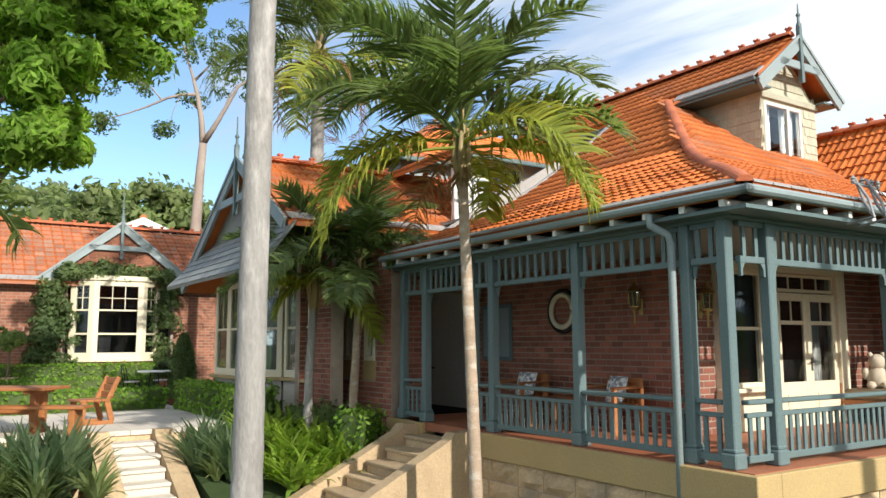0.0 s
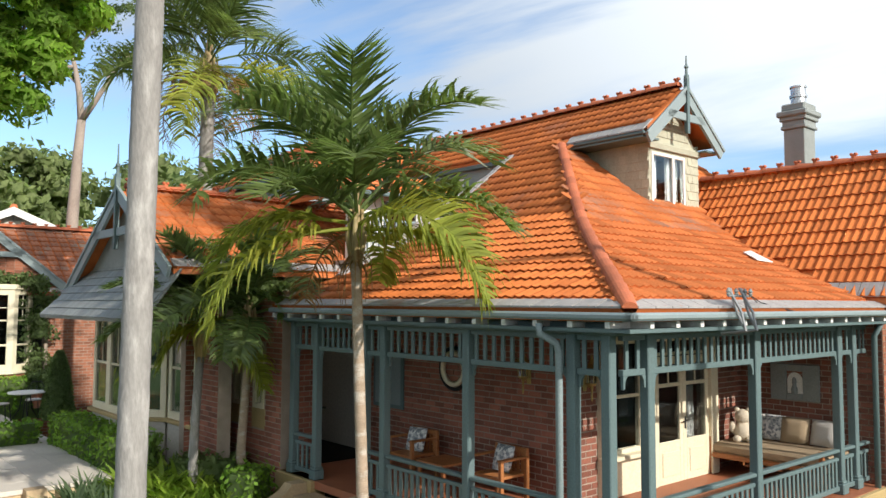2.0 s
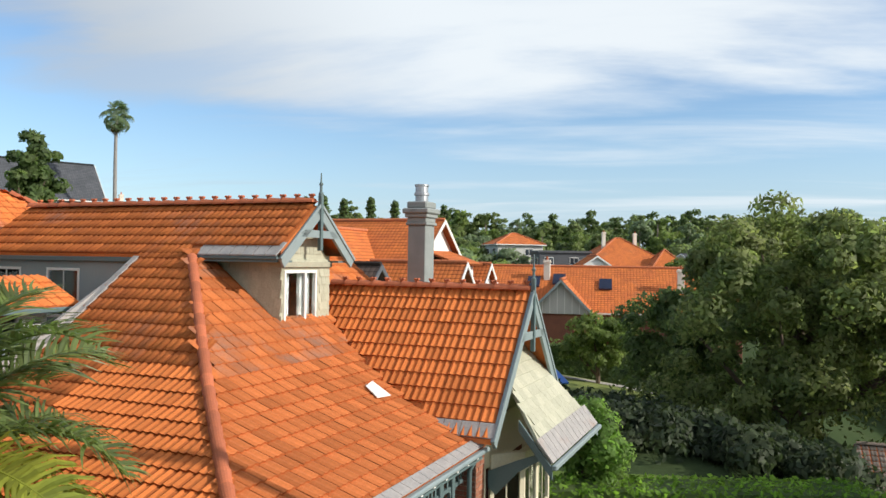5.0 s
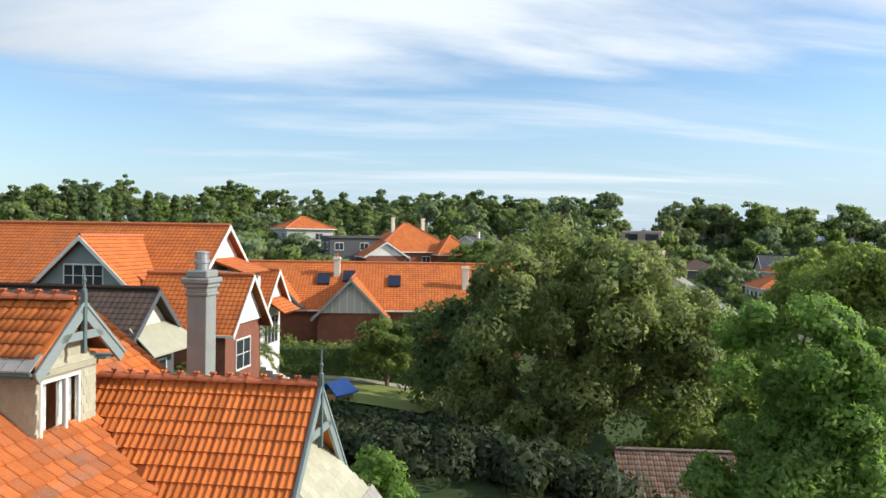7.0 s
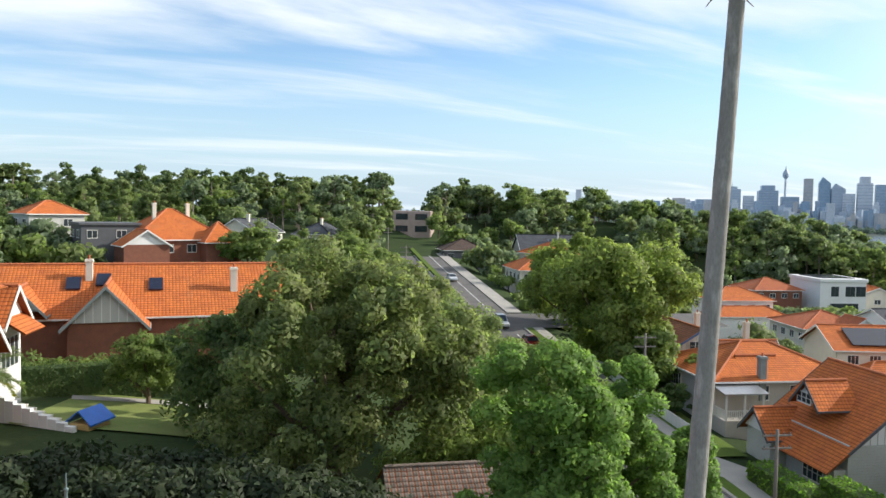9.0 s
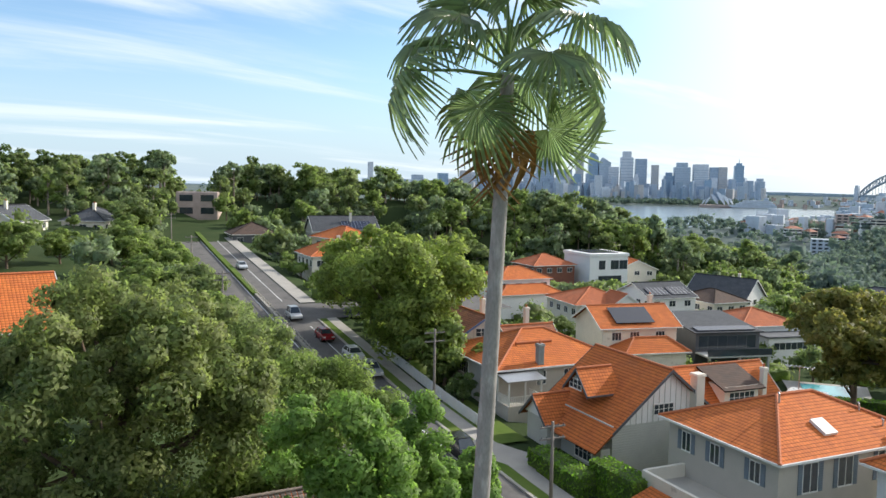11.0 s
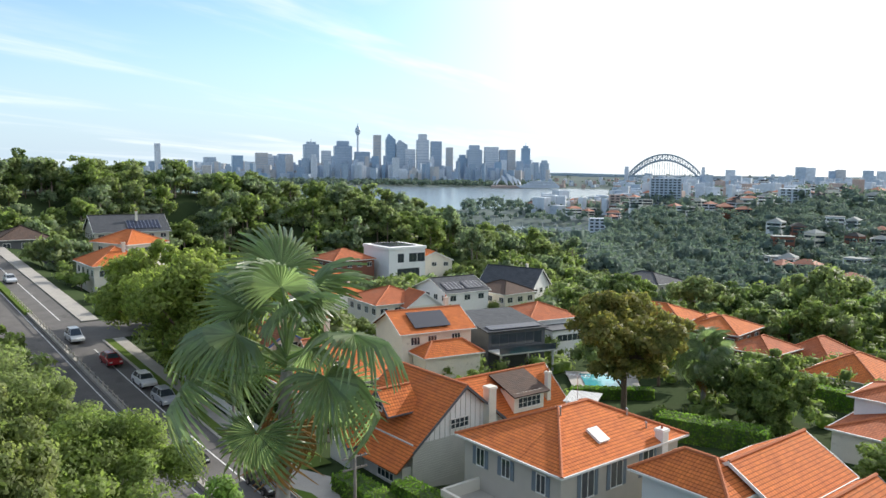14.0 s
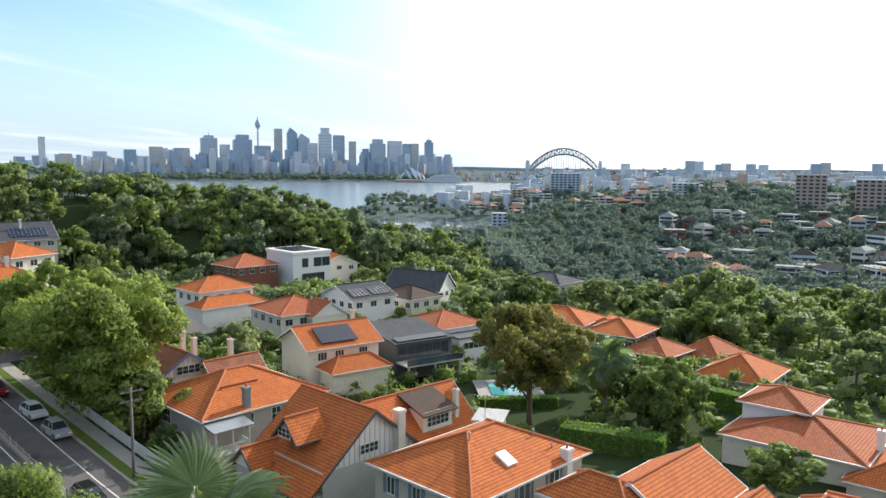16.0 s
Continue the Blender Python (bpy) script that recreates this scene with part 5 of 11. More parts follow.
# balcony dormer on the middle wing's slope
db = thing("balcony_dormer", "", "", None)
db.parent = house
wall(db, pose(2.2, 8.35, 4.6), 2.4, 1.5, 0.12, [(0.8, 1.8, 0.3, 1.4)], M_WHITE, "dormer_wall")
sash(db, pose(3.0, 8.33, 4.9), 1.0, 1.1, M_WHITE, split=0, cols=2, rows=1)
slope(db, lambda a, d: Vector((a, 7.95 + d, 6.05 + 0.5 * d)), 0.0, 1.2, lambda d: 1.95 + d, lambda d: 5.2, edge=False)
slope(db, lambda a, d: Vector((1.95 + d, a, 6.05 + 0.5 * d)), 0.0, 1.2, lambda d: 7.95 + d, lambda d: 10.6, edge=False)
ridge_caps(db, [(1.95 + d, 7.95 + d, 6.07 + 0.5 * d) for d in (0, 0.6, 1.2)], lift=0.03)
g = G()
g.cbox(1.9, 5.0, 7.87, 7.95, 5.96, 6.06, 0.02)
part("gutter", g, M_TRIM, db)
g = G()
g.beam((1.9, 7.75, 5.45), (3.6, 7.75, 5.45), 0.07, 0.05, c=0.008)
g.beam((1.9, 7.75, 4.76), (3.6, 7.75, 4.76), 0.05, 0.05, c=0.006)
rl = part("balustrade", g, M_TRIM_LIGHT, db)
for i in range(12):
    g = G()
    g.beam((1.96 + i * 0.14, 7.75, 4.76), (1.96 + i * 0.14, 7.75, 5.44), 0.022, 0.05)
    part("baluster", g, M_TRIM_LIGHT, rl)
g = G()
g.box(1.8, 5.6, 7.15, 8.35, 4.55, 4.62)
part("balcony_floor", g, M_LEAD, db)
# lead-edged verge where the side slope stops
for a, b in zip(np.linspace(1.2, 5.7, 10), np.linspace(1.2, 5.7, 10)[1:]):
    g = G()
    g.beam((a, 7.14, bell(a) + 0.05), (b, 7.14, bell(b) + 0.05), 0.13, 0.05)
    part("verge_flashing", g, M_LEAD, house, "pale lead verge flashing")
g = G()
g.prism([(1.2, 7.2, 4.2), (5.7, 7.2, 4.2), (5.7, 7.2, 6.95), (1.2, 7.2, 4.3)], (0, 0.08, 0))
part("cheek_wall", g, M_LEAD, house)
# upper storey wall with windows under the long eave
w9 = wall(house, pose(5.95, 12.2, 5.2, 0, 0, -90), 5.0, 1.8, 0.15, [(0.4, 1.4, 0.5, 1.6), (2.2, 3.2, 0.5, 1.6)], M_TRIM_LIGHT, "upper_wall")
for x in (0.4, 2.2):
    sash(w9, pose(x, -0.01, 0.5), 1.0, 1.1, M_WHITE, split=0, cols=2)
# cross wing behind: hipped upper roof
c0, c1, r0, r1, ez, rz = 2.9, 11.5, 12.0, 18.0, 6.95, 8.85
for fn, n in ((lambda a, d: Vector((a, r0 + d, ez + (rz - ez) / 3 * d)), 1), (lambda a, d: Vector((c0 + d, a, ez + (rz - ez) / 3 * d)), 2), (lambda a, d: Vector((a, r1 - d, ez + (rz - ez) / 3 * d)), 1), (lambda a, d: Vector((c1 - d, a, ez + (rz - ez) / 3 * d)), 2)):
    lo0, hi0 = (c0, c1) if n == 1 else (r0, r1)
    slope(house, fn, 0.0, 3.0, lambda d, lo0=lo0: lo0 + d, lambda d, hi0=hi0: hi0 - d, edge=False)
ridge_caps(house, [(c0 + 3, 15, rz + 0.02), (c1 - 3, 15, rz + 0.02)], knobs=True)
ridge_caps(house, [(c0, r0, ez), (c0 + 3, 15, rz)])
ridge_caps(house, [(c1, r0, ez), (c1 - 3, 15, rz)])
g = G()
g.cbox(c0 + 0.3, c1 - 0.3, r0 + 0.3, r1 - 0.3, -0.4, ez - 0.02, 0.02)
part("wall", g, M_TRIM_LIGHT, house)
g = G()
g.cbox(c0 - 0.08, c1, r0 - 0.08, r0 + 0.04, ez - 0.1, ez + 0.02, 0.02).cbox(c0 - 0.08, c0 + 0.04, r0, r1, ez - 0.1, ez + 0.02, 0.02)
part("gutter", g, M_TRIM, house)
# unseen dark core, added so that no daylight shows through the rooms
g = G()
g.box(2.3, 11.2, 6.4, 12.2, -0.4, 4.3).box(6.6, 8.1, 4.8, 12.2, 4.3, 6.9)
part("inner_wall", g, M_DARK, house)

# ---- plants ----
def rng(seed):
    return np.random.RandomState(seed)


CUBE = np.array([(x, y, z) for x in (-1, 1) for y in (-1, 1) for z in (-1, 1)], float) / math.sqrt(3)
CUBE_QUADS = np.array([(0, 1, 3, 2), (4, 6, 7, 5), (0, 4, 5, 1), (2, 3, 7, 6), (0, 2, 6, 4), (1, 5, 7, 3)])


def leaf_cloud(r, centres, radii, per, size, flat=0.75, up=0.35, aspect=1.7, core=0.0):
    """Leaf quads scattered over clumps: vertices with normals that follow the clump, and quads. A core closes the middle of each clump."""
    n = len(centres) * per
    c = np.repeat(centres, per, axis=0)
    rad = np.repeat(radii, per)
    d = r.normal(size=(n, 3))
    d[:, 2] = d[:, 2] * flat + up
    d /= np.linalg.norm(d, axis=1)[:, None]
    p = c + d * (rad * (0.55 + 0.5 * r.rand(n)))[:, None] * np.array([1, 1, 0.85])
    nr = d + r.normal(scale=0.55, size=(n, 3))
    nr /= np.linalg.norm(nr, axis=1)[:, None]
    t = np.cross(nr, r.normal(size=(n, 3)))
    t /= np.linalg.norm(t, axis=1)[:, None] + 1e-9
    b = np.cross(nr, t)
    s = size * (0.6 + 0.8 * r.rand(n))[:, None]
    q = np.stack([p - b * s * 0.42, p + t * s * aspect * 0.5 - nr * s * 0.25, p + b * s * 0.42, p - t * s * aspect * 0.5], 1)
    soft = d * 0.8 + nr * 0.42 + np.array([0, 0, 0.2])
    soft /= np.linalg.norm(soft, axis=1)[:, None]
    v, f = np.hstack([q.reshape(-1, 3), np.repeat(soft, 4, axis=0)]), np.arange(n * 4).reshape(-1, 4)
    if core:
        k = len(centres)
        a = r.rand(k) * 6.283
        x, y = CUBE[None, :, 0], CUBE[None, :, 1]
        ca, sa = np.cos(a)[:, None], np.sin(a)[:, None]
        cv = np.stack([x * ca - y * sa, x * sa + y * ca, np.broadcast_to(CUBE[None, :, 2], (k, 8)) * 0.85], 2)
        nv = cv + np.array([0, 0, 0.3])
        nv /= np.linalg.norm(nv, axis=2)[:, :, None]
        cv = np.asarray(centres, float)[:, None, :] + cv * (np.asarray(radii) * core)[:, None, None]
        f = np.vstack([f, len(v) + (np.arange(k) * 8)[:, None, None].repeat(6, 1).repeat(4, 2).reshape(-1, 4) + np.tile(CUBE_QUADS, (k, 1))])
        v = np.vstack([v, np.hstack([cv.reshape(-1, 3), nv.reshape(-1, 3)])])
    return v, f


def clump_centres(r, n, shape, rx, ry, rz, z0):
    """Clump centres in a crown: dome, tall, or layered pads."""
    out = []
    if not isinstance(shape, str):
        for i in range(n):
            x, y, z, s = shape[i % len(shape)]
            out.append(np.array([x, y, z]) + np.clip(r.normal(size=3), -1.7, 1.7) * s)
        return np.array(out)
    if shape == "masses":
        size = np.array([rx, ry, rz])
        heads = []
        for i in range(13):
            d = r.normal(size=3)
            d /= np.linalg.norm(d)
            heads.append((d * (0.62 + 0.28 * r.rand()) * size, 0.14 + 0.1 * r.rand()))
        for i in range(n):
            h, s = heads[i % 13] if i % 6 else (np.zeros(3), 0.3)
            p = h + np.clip(r.normal(size=3), -1.7, 1.7) * size * s * np.array([0.9, 0.9, 1.1])
            k = np.linalg.norm(p / size)
            out.append(p / max(1.0, k) + np.array([0, 0, z0]))
        return np.array(out)
    while len(out) < n:
        d = r.normal(size=3)
        d /= np.linalg.norm(d)
        k = r.rand() ** 0.4
        if shape == "dome":
            d[2] = abs(d[2]) * 1.0 - 0.35
        if shape == "pads":
            d[2] = np.round(d[2] * 2) / 2
        p = d * k * np.array([rx, ry, rz])
        wob = 1 + 0.22 * math.sin(3 * math.atan2(d[1], d[0]) + r.rand()) + 0.12 * math.sin(7 * math.atan2(d[1], d[0]))
        p[:2] *= wob
        p[2] += z0
        out.append(p)
    return np.array(out)


def limbs(r, base, top, centres, r0, n=6, g=None, lean=(0, 0)):
    g = g or G()
    pts = [Vector((base[0] + (top[0] - base[0]) * t + 0.04 * r.normal() * t, base[1] + (top[1] - base[1]) * t + 0.04 * r.normal() * t, base[2] + (top[2] - base[2]) * t)) for t in np.linspace(0, 1, 6)]
    g.tube(pts, [r0 * (1.25 if i == 0 else 1 - 0.5 * i / 5) for i in range(6)], 9)
    pick = r.permutation(len(centres))[:n]
    for k in pick:
        c = Vector(centres[k])
        s = pts[2 + int(r.randint(0, 4)) if len(pts) > 5 else -1]
        mid = s.lerp(c, 0.5) + Vector((0, 0, -0.08 * (c - s).length))
        g.tube([s, mid, c], [r0 * 0.42, r0 * 0.27, r0 * 0.08], 6)
    return g


def tree(name, label, seed, rx, ry, rz, zc, trunk_r, clumps, per, size, leaves, bark, shape="dome", crad=0.3, category="tree", m=None, group="", n_limbs=8, aspect=1.7):
    r = rng(seed)
    t = thing(name, label, category, m, group)
    cs = clump_centres(r, clumps, shape, rx, ry, rz, zc)
    part("trunk", limbs(r, (0, 0, -1.0), (0.3 * r.normal(), 0.3 * r.normal(), zc - rz * 0.1), cs, trunk_r, n_limbs), bark, t, smooth=True)
    radii = crad * (rx + ry + rz) / 3 * (0.6 + 0.7 * r.rand(len(cs)))
    v, q = leaf_cloud(r, cs, radii, per, size, aspect=aspect)
    part("crown", quick_mesh("crown", v, q), leaves, t)
    return t


def frond_mesh(name, seed, length=2.3, droop=1.0, leaflets=46, width=0.036, leaf=0.55, lift=0.9, material=None, hang=0.6):
    """A feather-palm frond: arching rib with many narrow leaflets that rise in a V and then hang, some of them torn or bent."""
    r = rng(seed)
    rib = []
    ang = lift
    p = np.zeros(3)
    n = 14
    for i in range(n + 1):
        rib.append(p.copy())
        p = p + np.array([math.cos(ang), 0.03 * math.sin(i * 0.5 + seed), math.sin(ang)]) * length / n
        ang -= droop * (0.03 + 0.17 * i / n)
    rib = np.array(rib)
    g = G()
    g.tube([Vector(x) for x in rib], [0.024 * (1 - i / n) + 0.005 for i in range(n + 1)], 5)
    v, f = list(g.v), list(g.f)
    for i in range(leaflets):
        t = 0.2 + 0.8 * i / leaflets
        k = t * n
        a = min(int(k), n - 1)
        o = rib[a] + (rib[a + 1] - rib[a]) * (k - a)
        d = rib[a + 1] - rib[a]
        d /= np.linalg.norm(d)
        up = np.cross(d, np.array([0, 1.0, 0]))
        up = up if up[2] > 0 else -up
        ln = leaf * (0.5 + 0.75 * math.sin(math.pi * min(t * 0.8 + 0.14, 1))) * (0.8 + 0.35 * r.rand())
        for s in (-1, 1):
            if r.rand() < 0.04:
                continue
            side = np.array([0, s, 0.0])
            dirv = side * 0.8 + d * (0.55 + 0.2 * r.normal()) + up * (0.35 + 0.15 * r.normal())
            dirv /= np.linalg.norm(dirv)
            hg = hang * (0.6 + 0.7 * r.rand())
            pts = []
            q = o.copy()
            for j in range(5):
                pts.append(q.copy())
                q = q + dirv * ln / 4
                dirv = dirv + np.array([0, 0, -hg]) * (0.25 + 0.3 * j)
                dirv /= np.linalg.norm(dirv)
            w = d * width * (0.8 + 0.4 * r.rand())
            b = len(v)
            for j, pt in enumerate(pts):
                ww = w * (0.6, 1.0, 0.9, 0.6, 0.08)[j] * 0.5
                v += [tuple(pt - ww), tuple(pt + ww)]
            f += [(b + 2 * j, b + 2 * j + 1, b + 2 * j + 3, b + 2 * j + 2) for j in range(4)]
    me = bpy.data.meshes.new(name)
    me.from_pydata(v, [], f)
    me.materials.append(material)
    return me


FROND_SETS = {}


def feather_palm(label, x, y, z, h, r0, r1, fronds, length, seed, lean=(0, 0), yellow=2, dead=1, shaft=0.7, scale=1.0, spread=(1.4, -0.55), bark=None):
    """A king-palm: ringed trunk, crownshaft, arching fronds as separate leaves."""
    r = rng(seed)
    t = thing("palm_tree", label, "palm tree", pose(x, y, z))
    g = G()
    n = max(10, int(h / 0.16))
    pts, rad = [], []
    for i in range(n + 1):
        k = i / n
        pts.append(Vector((lean[0] * k * k + 0.03 * math.sin(3 * k + seed), lean[1] * k * k + 0.03 * math.cos(2 * k + seed), h * k - 0.3 * (i == 0))))
        rad.append((r0 * (1 - k) + r1 * k) * (1 + 0.35 * math.exp(-6 * k)) * (1.035 if i % 2 else 1.0))
    part("trunk", g.tube(pts, rad, 14), bark or M_BARK, t, smooth=True)
    top = pts[-1]
    g = G()
    g.tube([top, top + Vector((0, 0, shaft * 0.4)), top + Vector((0, 0, shaft)), top + Vector((0, 0, shaft * 1.5))], [r1 * 1.25, r1 * 1.2, r1 * 0.8, r1 * 0.3], 12)
    for k in range(5):
        a = 2 * math.pi * k / 5 + seed
        g.tube([top + Vector((math.cos(a) * r1, math.sin(a) * r1, -0.1)), top + Vector((math.cos(a) * r1 * 1.5, math.sin(a) * r1 * 1.5, shaft * 0.5)), top + Vector((math.cos(a) * r1 * 1.2, math.sin(a) * r1 * 1.2, shaft))], [0.01, 0.05, 0.02], 6)
    part("crownshaft", g, M_SHAFT, t, "orange-brown fibrous crownshaft", smooth=True)
    if dead:
        g = G()
        for k in range(26):
            a, l = r.rand() * 6.283, 0.25 + 0.5 * r.rand()
            c = Vector((math.cos(a), math.sin(a), 0))
            p = top + c * r1 * 1.1 + Vector((0, 0, shaft * 0.3 * r.rand()))
            g.tube([p, p + c * 0.1 * l / 0.4 + Vector((0, 0, -l * 0.3)), p + c * (0.1 + 0.12 * r.rand()) + Vector((0, 0, -l))], [0.012, 0.008, 0.003], 4)
        part("flower_stalk", g, M_FROND_DEAD, t, "dry brown strings below the crown")
    key = (length, scale)
    if key not in FROND_SETS:
        FROND_SETS[key] = {
            "g": [frond_mesh("frond", 10 + k, length * (0.92 + 0.06 * k), (0.75, 0.95, 1.15, 1.3)[k], 64, 0.052, 0.52 * length / 2, 0.0, M_FROND, (0.35, 0.6, 0.85, 1.1)[k]) for k in range(4)],
            "y": [frond_mesh("frond", 21 + k, length * (0.95 + 0.1 * k), 1.05, 60, 0.055, 0.55 * length / 2, 0.0, M_FROND_YELLOW, 1.1) for k in range(2)],
            "d": [frond_mesh("frond", 31, length * 0.75, 1.3, 34, 0.03, 0.4 * length / 2, 0.0, M_FROND_DEAD, 1.3)]}
    sets = FROND_SETS[key]
    for i in range(fronds):
        k = i / max(fronds - 1, 1)
        a = i * 2.39996 + r.normal() * 0.18 + seed
        el = spread[0] + (spread[1] - spread[0]) * k + r.normal() * 0.08
        kind = "d" if i >= fronds - dead else ("y" if i >= fronds - dead - yellow else "g")
        me = sets[kind][r.randint(len(sets[kind]))]
        o = new("frond", me)
        o.parent = t
        o.matrix_basis = Matrix.Translation(top + Vector((0, 0, shaft * (1.1 - 0.5 * k)))) @ Euler((0, 0, a)).to_matrix().to_4x4() @ Euler((0, -el, 0)).to_matrix().to_4x4() @ Euler((r.normal() * 0.35, 0, 0)).to_matrix().to_4x4()
        if kind != "g":
            tagged(o, "yellowing frond" if kind == "y" else "dry brown hanging frond")
    return t


def fan_leaf(name, seed, material, rad=0.85, segs=34, arc=5.0, stalk=0.8, droop=0.5, bend=0.0):
    """A fan-palm leaf: stalk and folded fan whose tips split and hang."""
    r = rng(seed)
    g = G()
    g.tube([Vector((0, 0, 0)), Vector((stalk * 0.5, 0, 0.04)), Vector((stalk, 0, 0))], [0.028, 0.02, 0.014], 5)
    v, f = list(g.v), list(g.f)
    for i in range(segs):
        a0 = -arc / 2 + arc * i / segs
        a1 = a0 + arc / segs
        am = (a0 + a1) / 2
        rr = rad * (0.62 + 0.38 * math.cos(am * 0.55)) * (0.9 + 0.2 * r.rand())
        b = len(v)
        fall = droop * (0.7 + 0.6 * r.rand())
        for k, (t, w) in enumerate(((0.04, 1.0), (0.58, 1.0), (0.82, 0.52), (1.0, 0.05))):
            x, z = rr * t, -fall * max(0, t - 0.4) ** 2 * rr * 1.6
            mid = Vector((stalk + math.cos(am) * x, math.sin(am) * x, z + 0.03 * t))
            e0 = Vector((stalk + math.cos(am + (a0 - am) * w) * x, math.sin(am + (a0 - am) * w) * x, z - 0.035 * t * w))
            e1 = Vector((stalk + math.cos(am + (a1 - am) * w) * x, math.sin(am + (a1 - am) * w) * x, z - 0.035 * t * w))
            for e in (e0, mid, e1):
                dx, dz = e.x - stalk, e.z
                v.append((stalk + dx * math.cos(bend) + dz * math.sin(bend), e.y, dz * math.cos(bend) - dx * math.sin(bend)))
        for k in range(3):
            f += [(b + 3 * k, b + 3 * k + 1, b + 3 * k + 4, b + 3 * k + 3), (b + 3 * k + 1, b + 3 * k + 2, b + 3 * k + 5, b + 3 * k + 4)]
    me = bpy.data.meshes.new(name)
    me.from_pydata(v, [], f)
    me.materials.append(material)
    return me


FAN_G = [fan_leaf("leaf", 3 + k, M_FAN, 0.72, segs=38, arc=4.7, droop=0.75 + 0.35 * k, stalk=0.92 + 0.1 * k, bend=0.30 + 0.28 * k) for k in range(3)]
FAN_D = [fan_leaf("dead_leaf", 13 + k, M_FROND_DEAD, 0.7, 22, 3.4, 0.5, 1.6) for k in range(2)]


def fan_palm(label, base, top, r0, r1, leaves, seed, dead=7, scale=1.0, share=True):
    r = rng(seed)
    t = thing("fan_palm", label, "palm tree", pose(*base))
    d = Vector(top) - Vector(base)
    g = G()
    n = max(8, int(d.length / 0.25))
    pts = [d * (i / n) + Vector((0.05 * math.sin(5 * i / n), 0.05 * math.sin(3 * i / n + 1), 0)) * (1 - abs(2 * i / n - 1)) for i in range(n + 1)]
    part("trunk", g.tube(pts, [(r0 + (r1 - r0) * i / n) * (1.03 if i % 2 else 1.0) for i in range(n + 1)], 12), M_BARK, t, smooth=True)
    for i in range(leaves + dead):
        k = i / leaves
        a = i * 2.39996 + r.normal() * 0.2
        isd = i >= leaves
        el = (1.38 - 1.85 * k ** 0.9 + r.normal() * 0.1) if not isd else -1.15 + r.normal() * 0.15
        me = FAN_D[r.randint(2)] if isd else FAN_G[min(2, int(k * 3))]
        o = new("dead_leaf" if isd else "leaf", me)
        o.parent = t
        o.matrix_basis = Matrix.Translation(d + Vector((0, 0, (0.35 - 0.5 * min(k, 1.2)) * scale))) @ Euler((0, -el, a), "XYZ").to_matrix().to_4x4() @ Matrix.Scale(scale * (0.85 + 0.3 * r.rand()), 4) @ Euler((r.normal() * 0.4, 0, 0)).to_matrix().to_4x4()
        if isd:
            tagged(o, "dry orange-brown hanging leaf")
    return t


def hedge(label, x0, y0, x1, y1, w, z0, z1, seed, leaves=None, size=0.05, dens=260, m=None, jit=0.03, name="hedge"):
    """A clipped hedge: solid dark core and a skin of small leaves."""
    r = rng(seed)
    t = thing(name, label, "hedge", m)
    p, q = Vector((x0, y0, 0)), Vector((x1, y1, 0))
    L = (q - p).length
    d = (q - p) / L
    mm = Matrix(((d.x, -d.y, 0, p.x), (d.y, d.x, 0, p.y), (0, 0, 1, z0), (0, 0, 0, 1)))
    h = z1 - z0
    g = G()
    g.box(0.06, L - 0.06, -w / 2 + 0.06, w / 2 - 0.06, -0.3, h - 0.06)
    part("core", g, M_LEAF_DARK, t, m=mm)
    areas = [("t", L * w), ("a", L * h), ("b", L * h), ("c", w * h), ("d", w * h)]
    P, N = [], []
    for k, a in areas:
        n = int(a * dens)
        u, v = r.rand(n), r.rand(n)
        j = r.normal(scale=jit, size=n)
        if k == "t":
            P.append(np.stack([u * L, (v - 0.5) * w, h + j - 0.03], 1)); N.append(np.tile([0, 0, 1.0], (n, 1)))
        elif k in "ab":
            s = -1 if k == "a" else 1
            P.append(np.stack([u * L, s * (w / 2 + j - 0.03), v * h], 1)); N.append(np.tile([0, s * 1.0, 0.3], (n, 1)))
        else:
            e = 0 if k == "c" else L
            s = -1 if k == "c" else 1
            P.append(np.stack([e + s * (j - 0.03), (u - 0.5) * w, v * h], 1)); N.append(np.tile([s * 1.0, 0, 0.3], (n, 1)))
    P, N = np.vstack(P), np.vstack(N)
    n = len(P)
    N = N + r.normal(scale=0.6, size=(n, 3))
    N /= np.linalg.norm(N, axis=1)[:, None]
    T = np.cross(N, r.normal(size=(n, 3)))
    T /= np.linalg.norm(T, axis=1)[:, None]
    B = np.cross(N, T)
    s = (size * (0.6 + 0.8 * r.rand(n)))[:, None]
    V = np.stack([P - T * s, P + B * s * 0.55, P + T * s, P - B * s * 0.55], 1).reshape(-1, 3)
    part("leaves", quick_mesh("leaves", V, np.arange(len(V)).reshape(-1, 4)), leaves or M_HEDGE, t, m=mm)
    return t


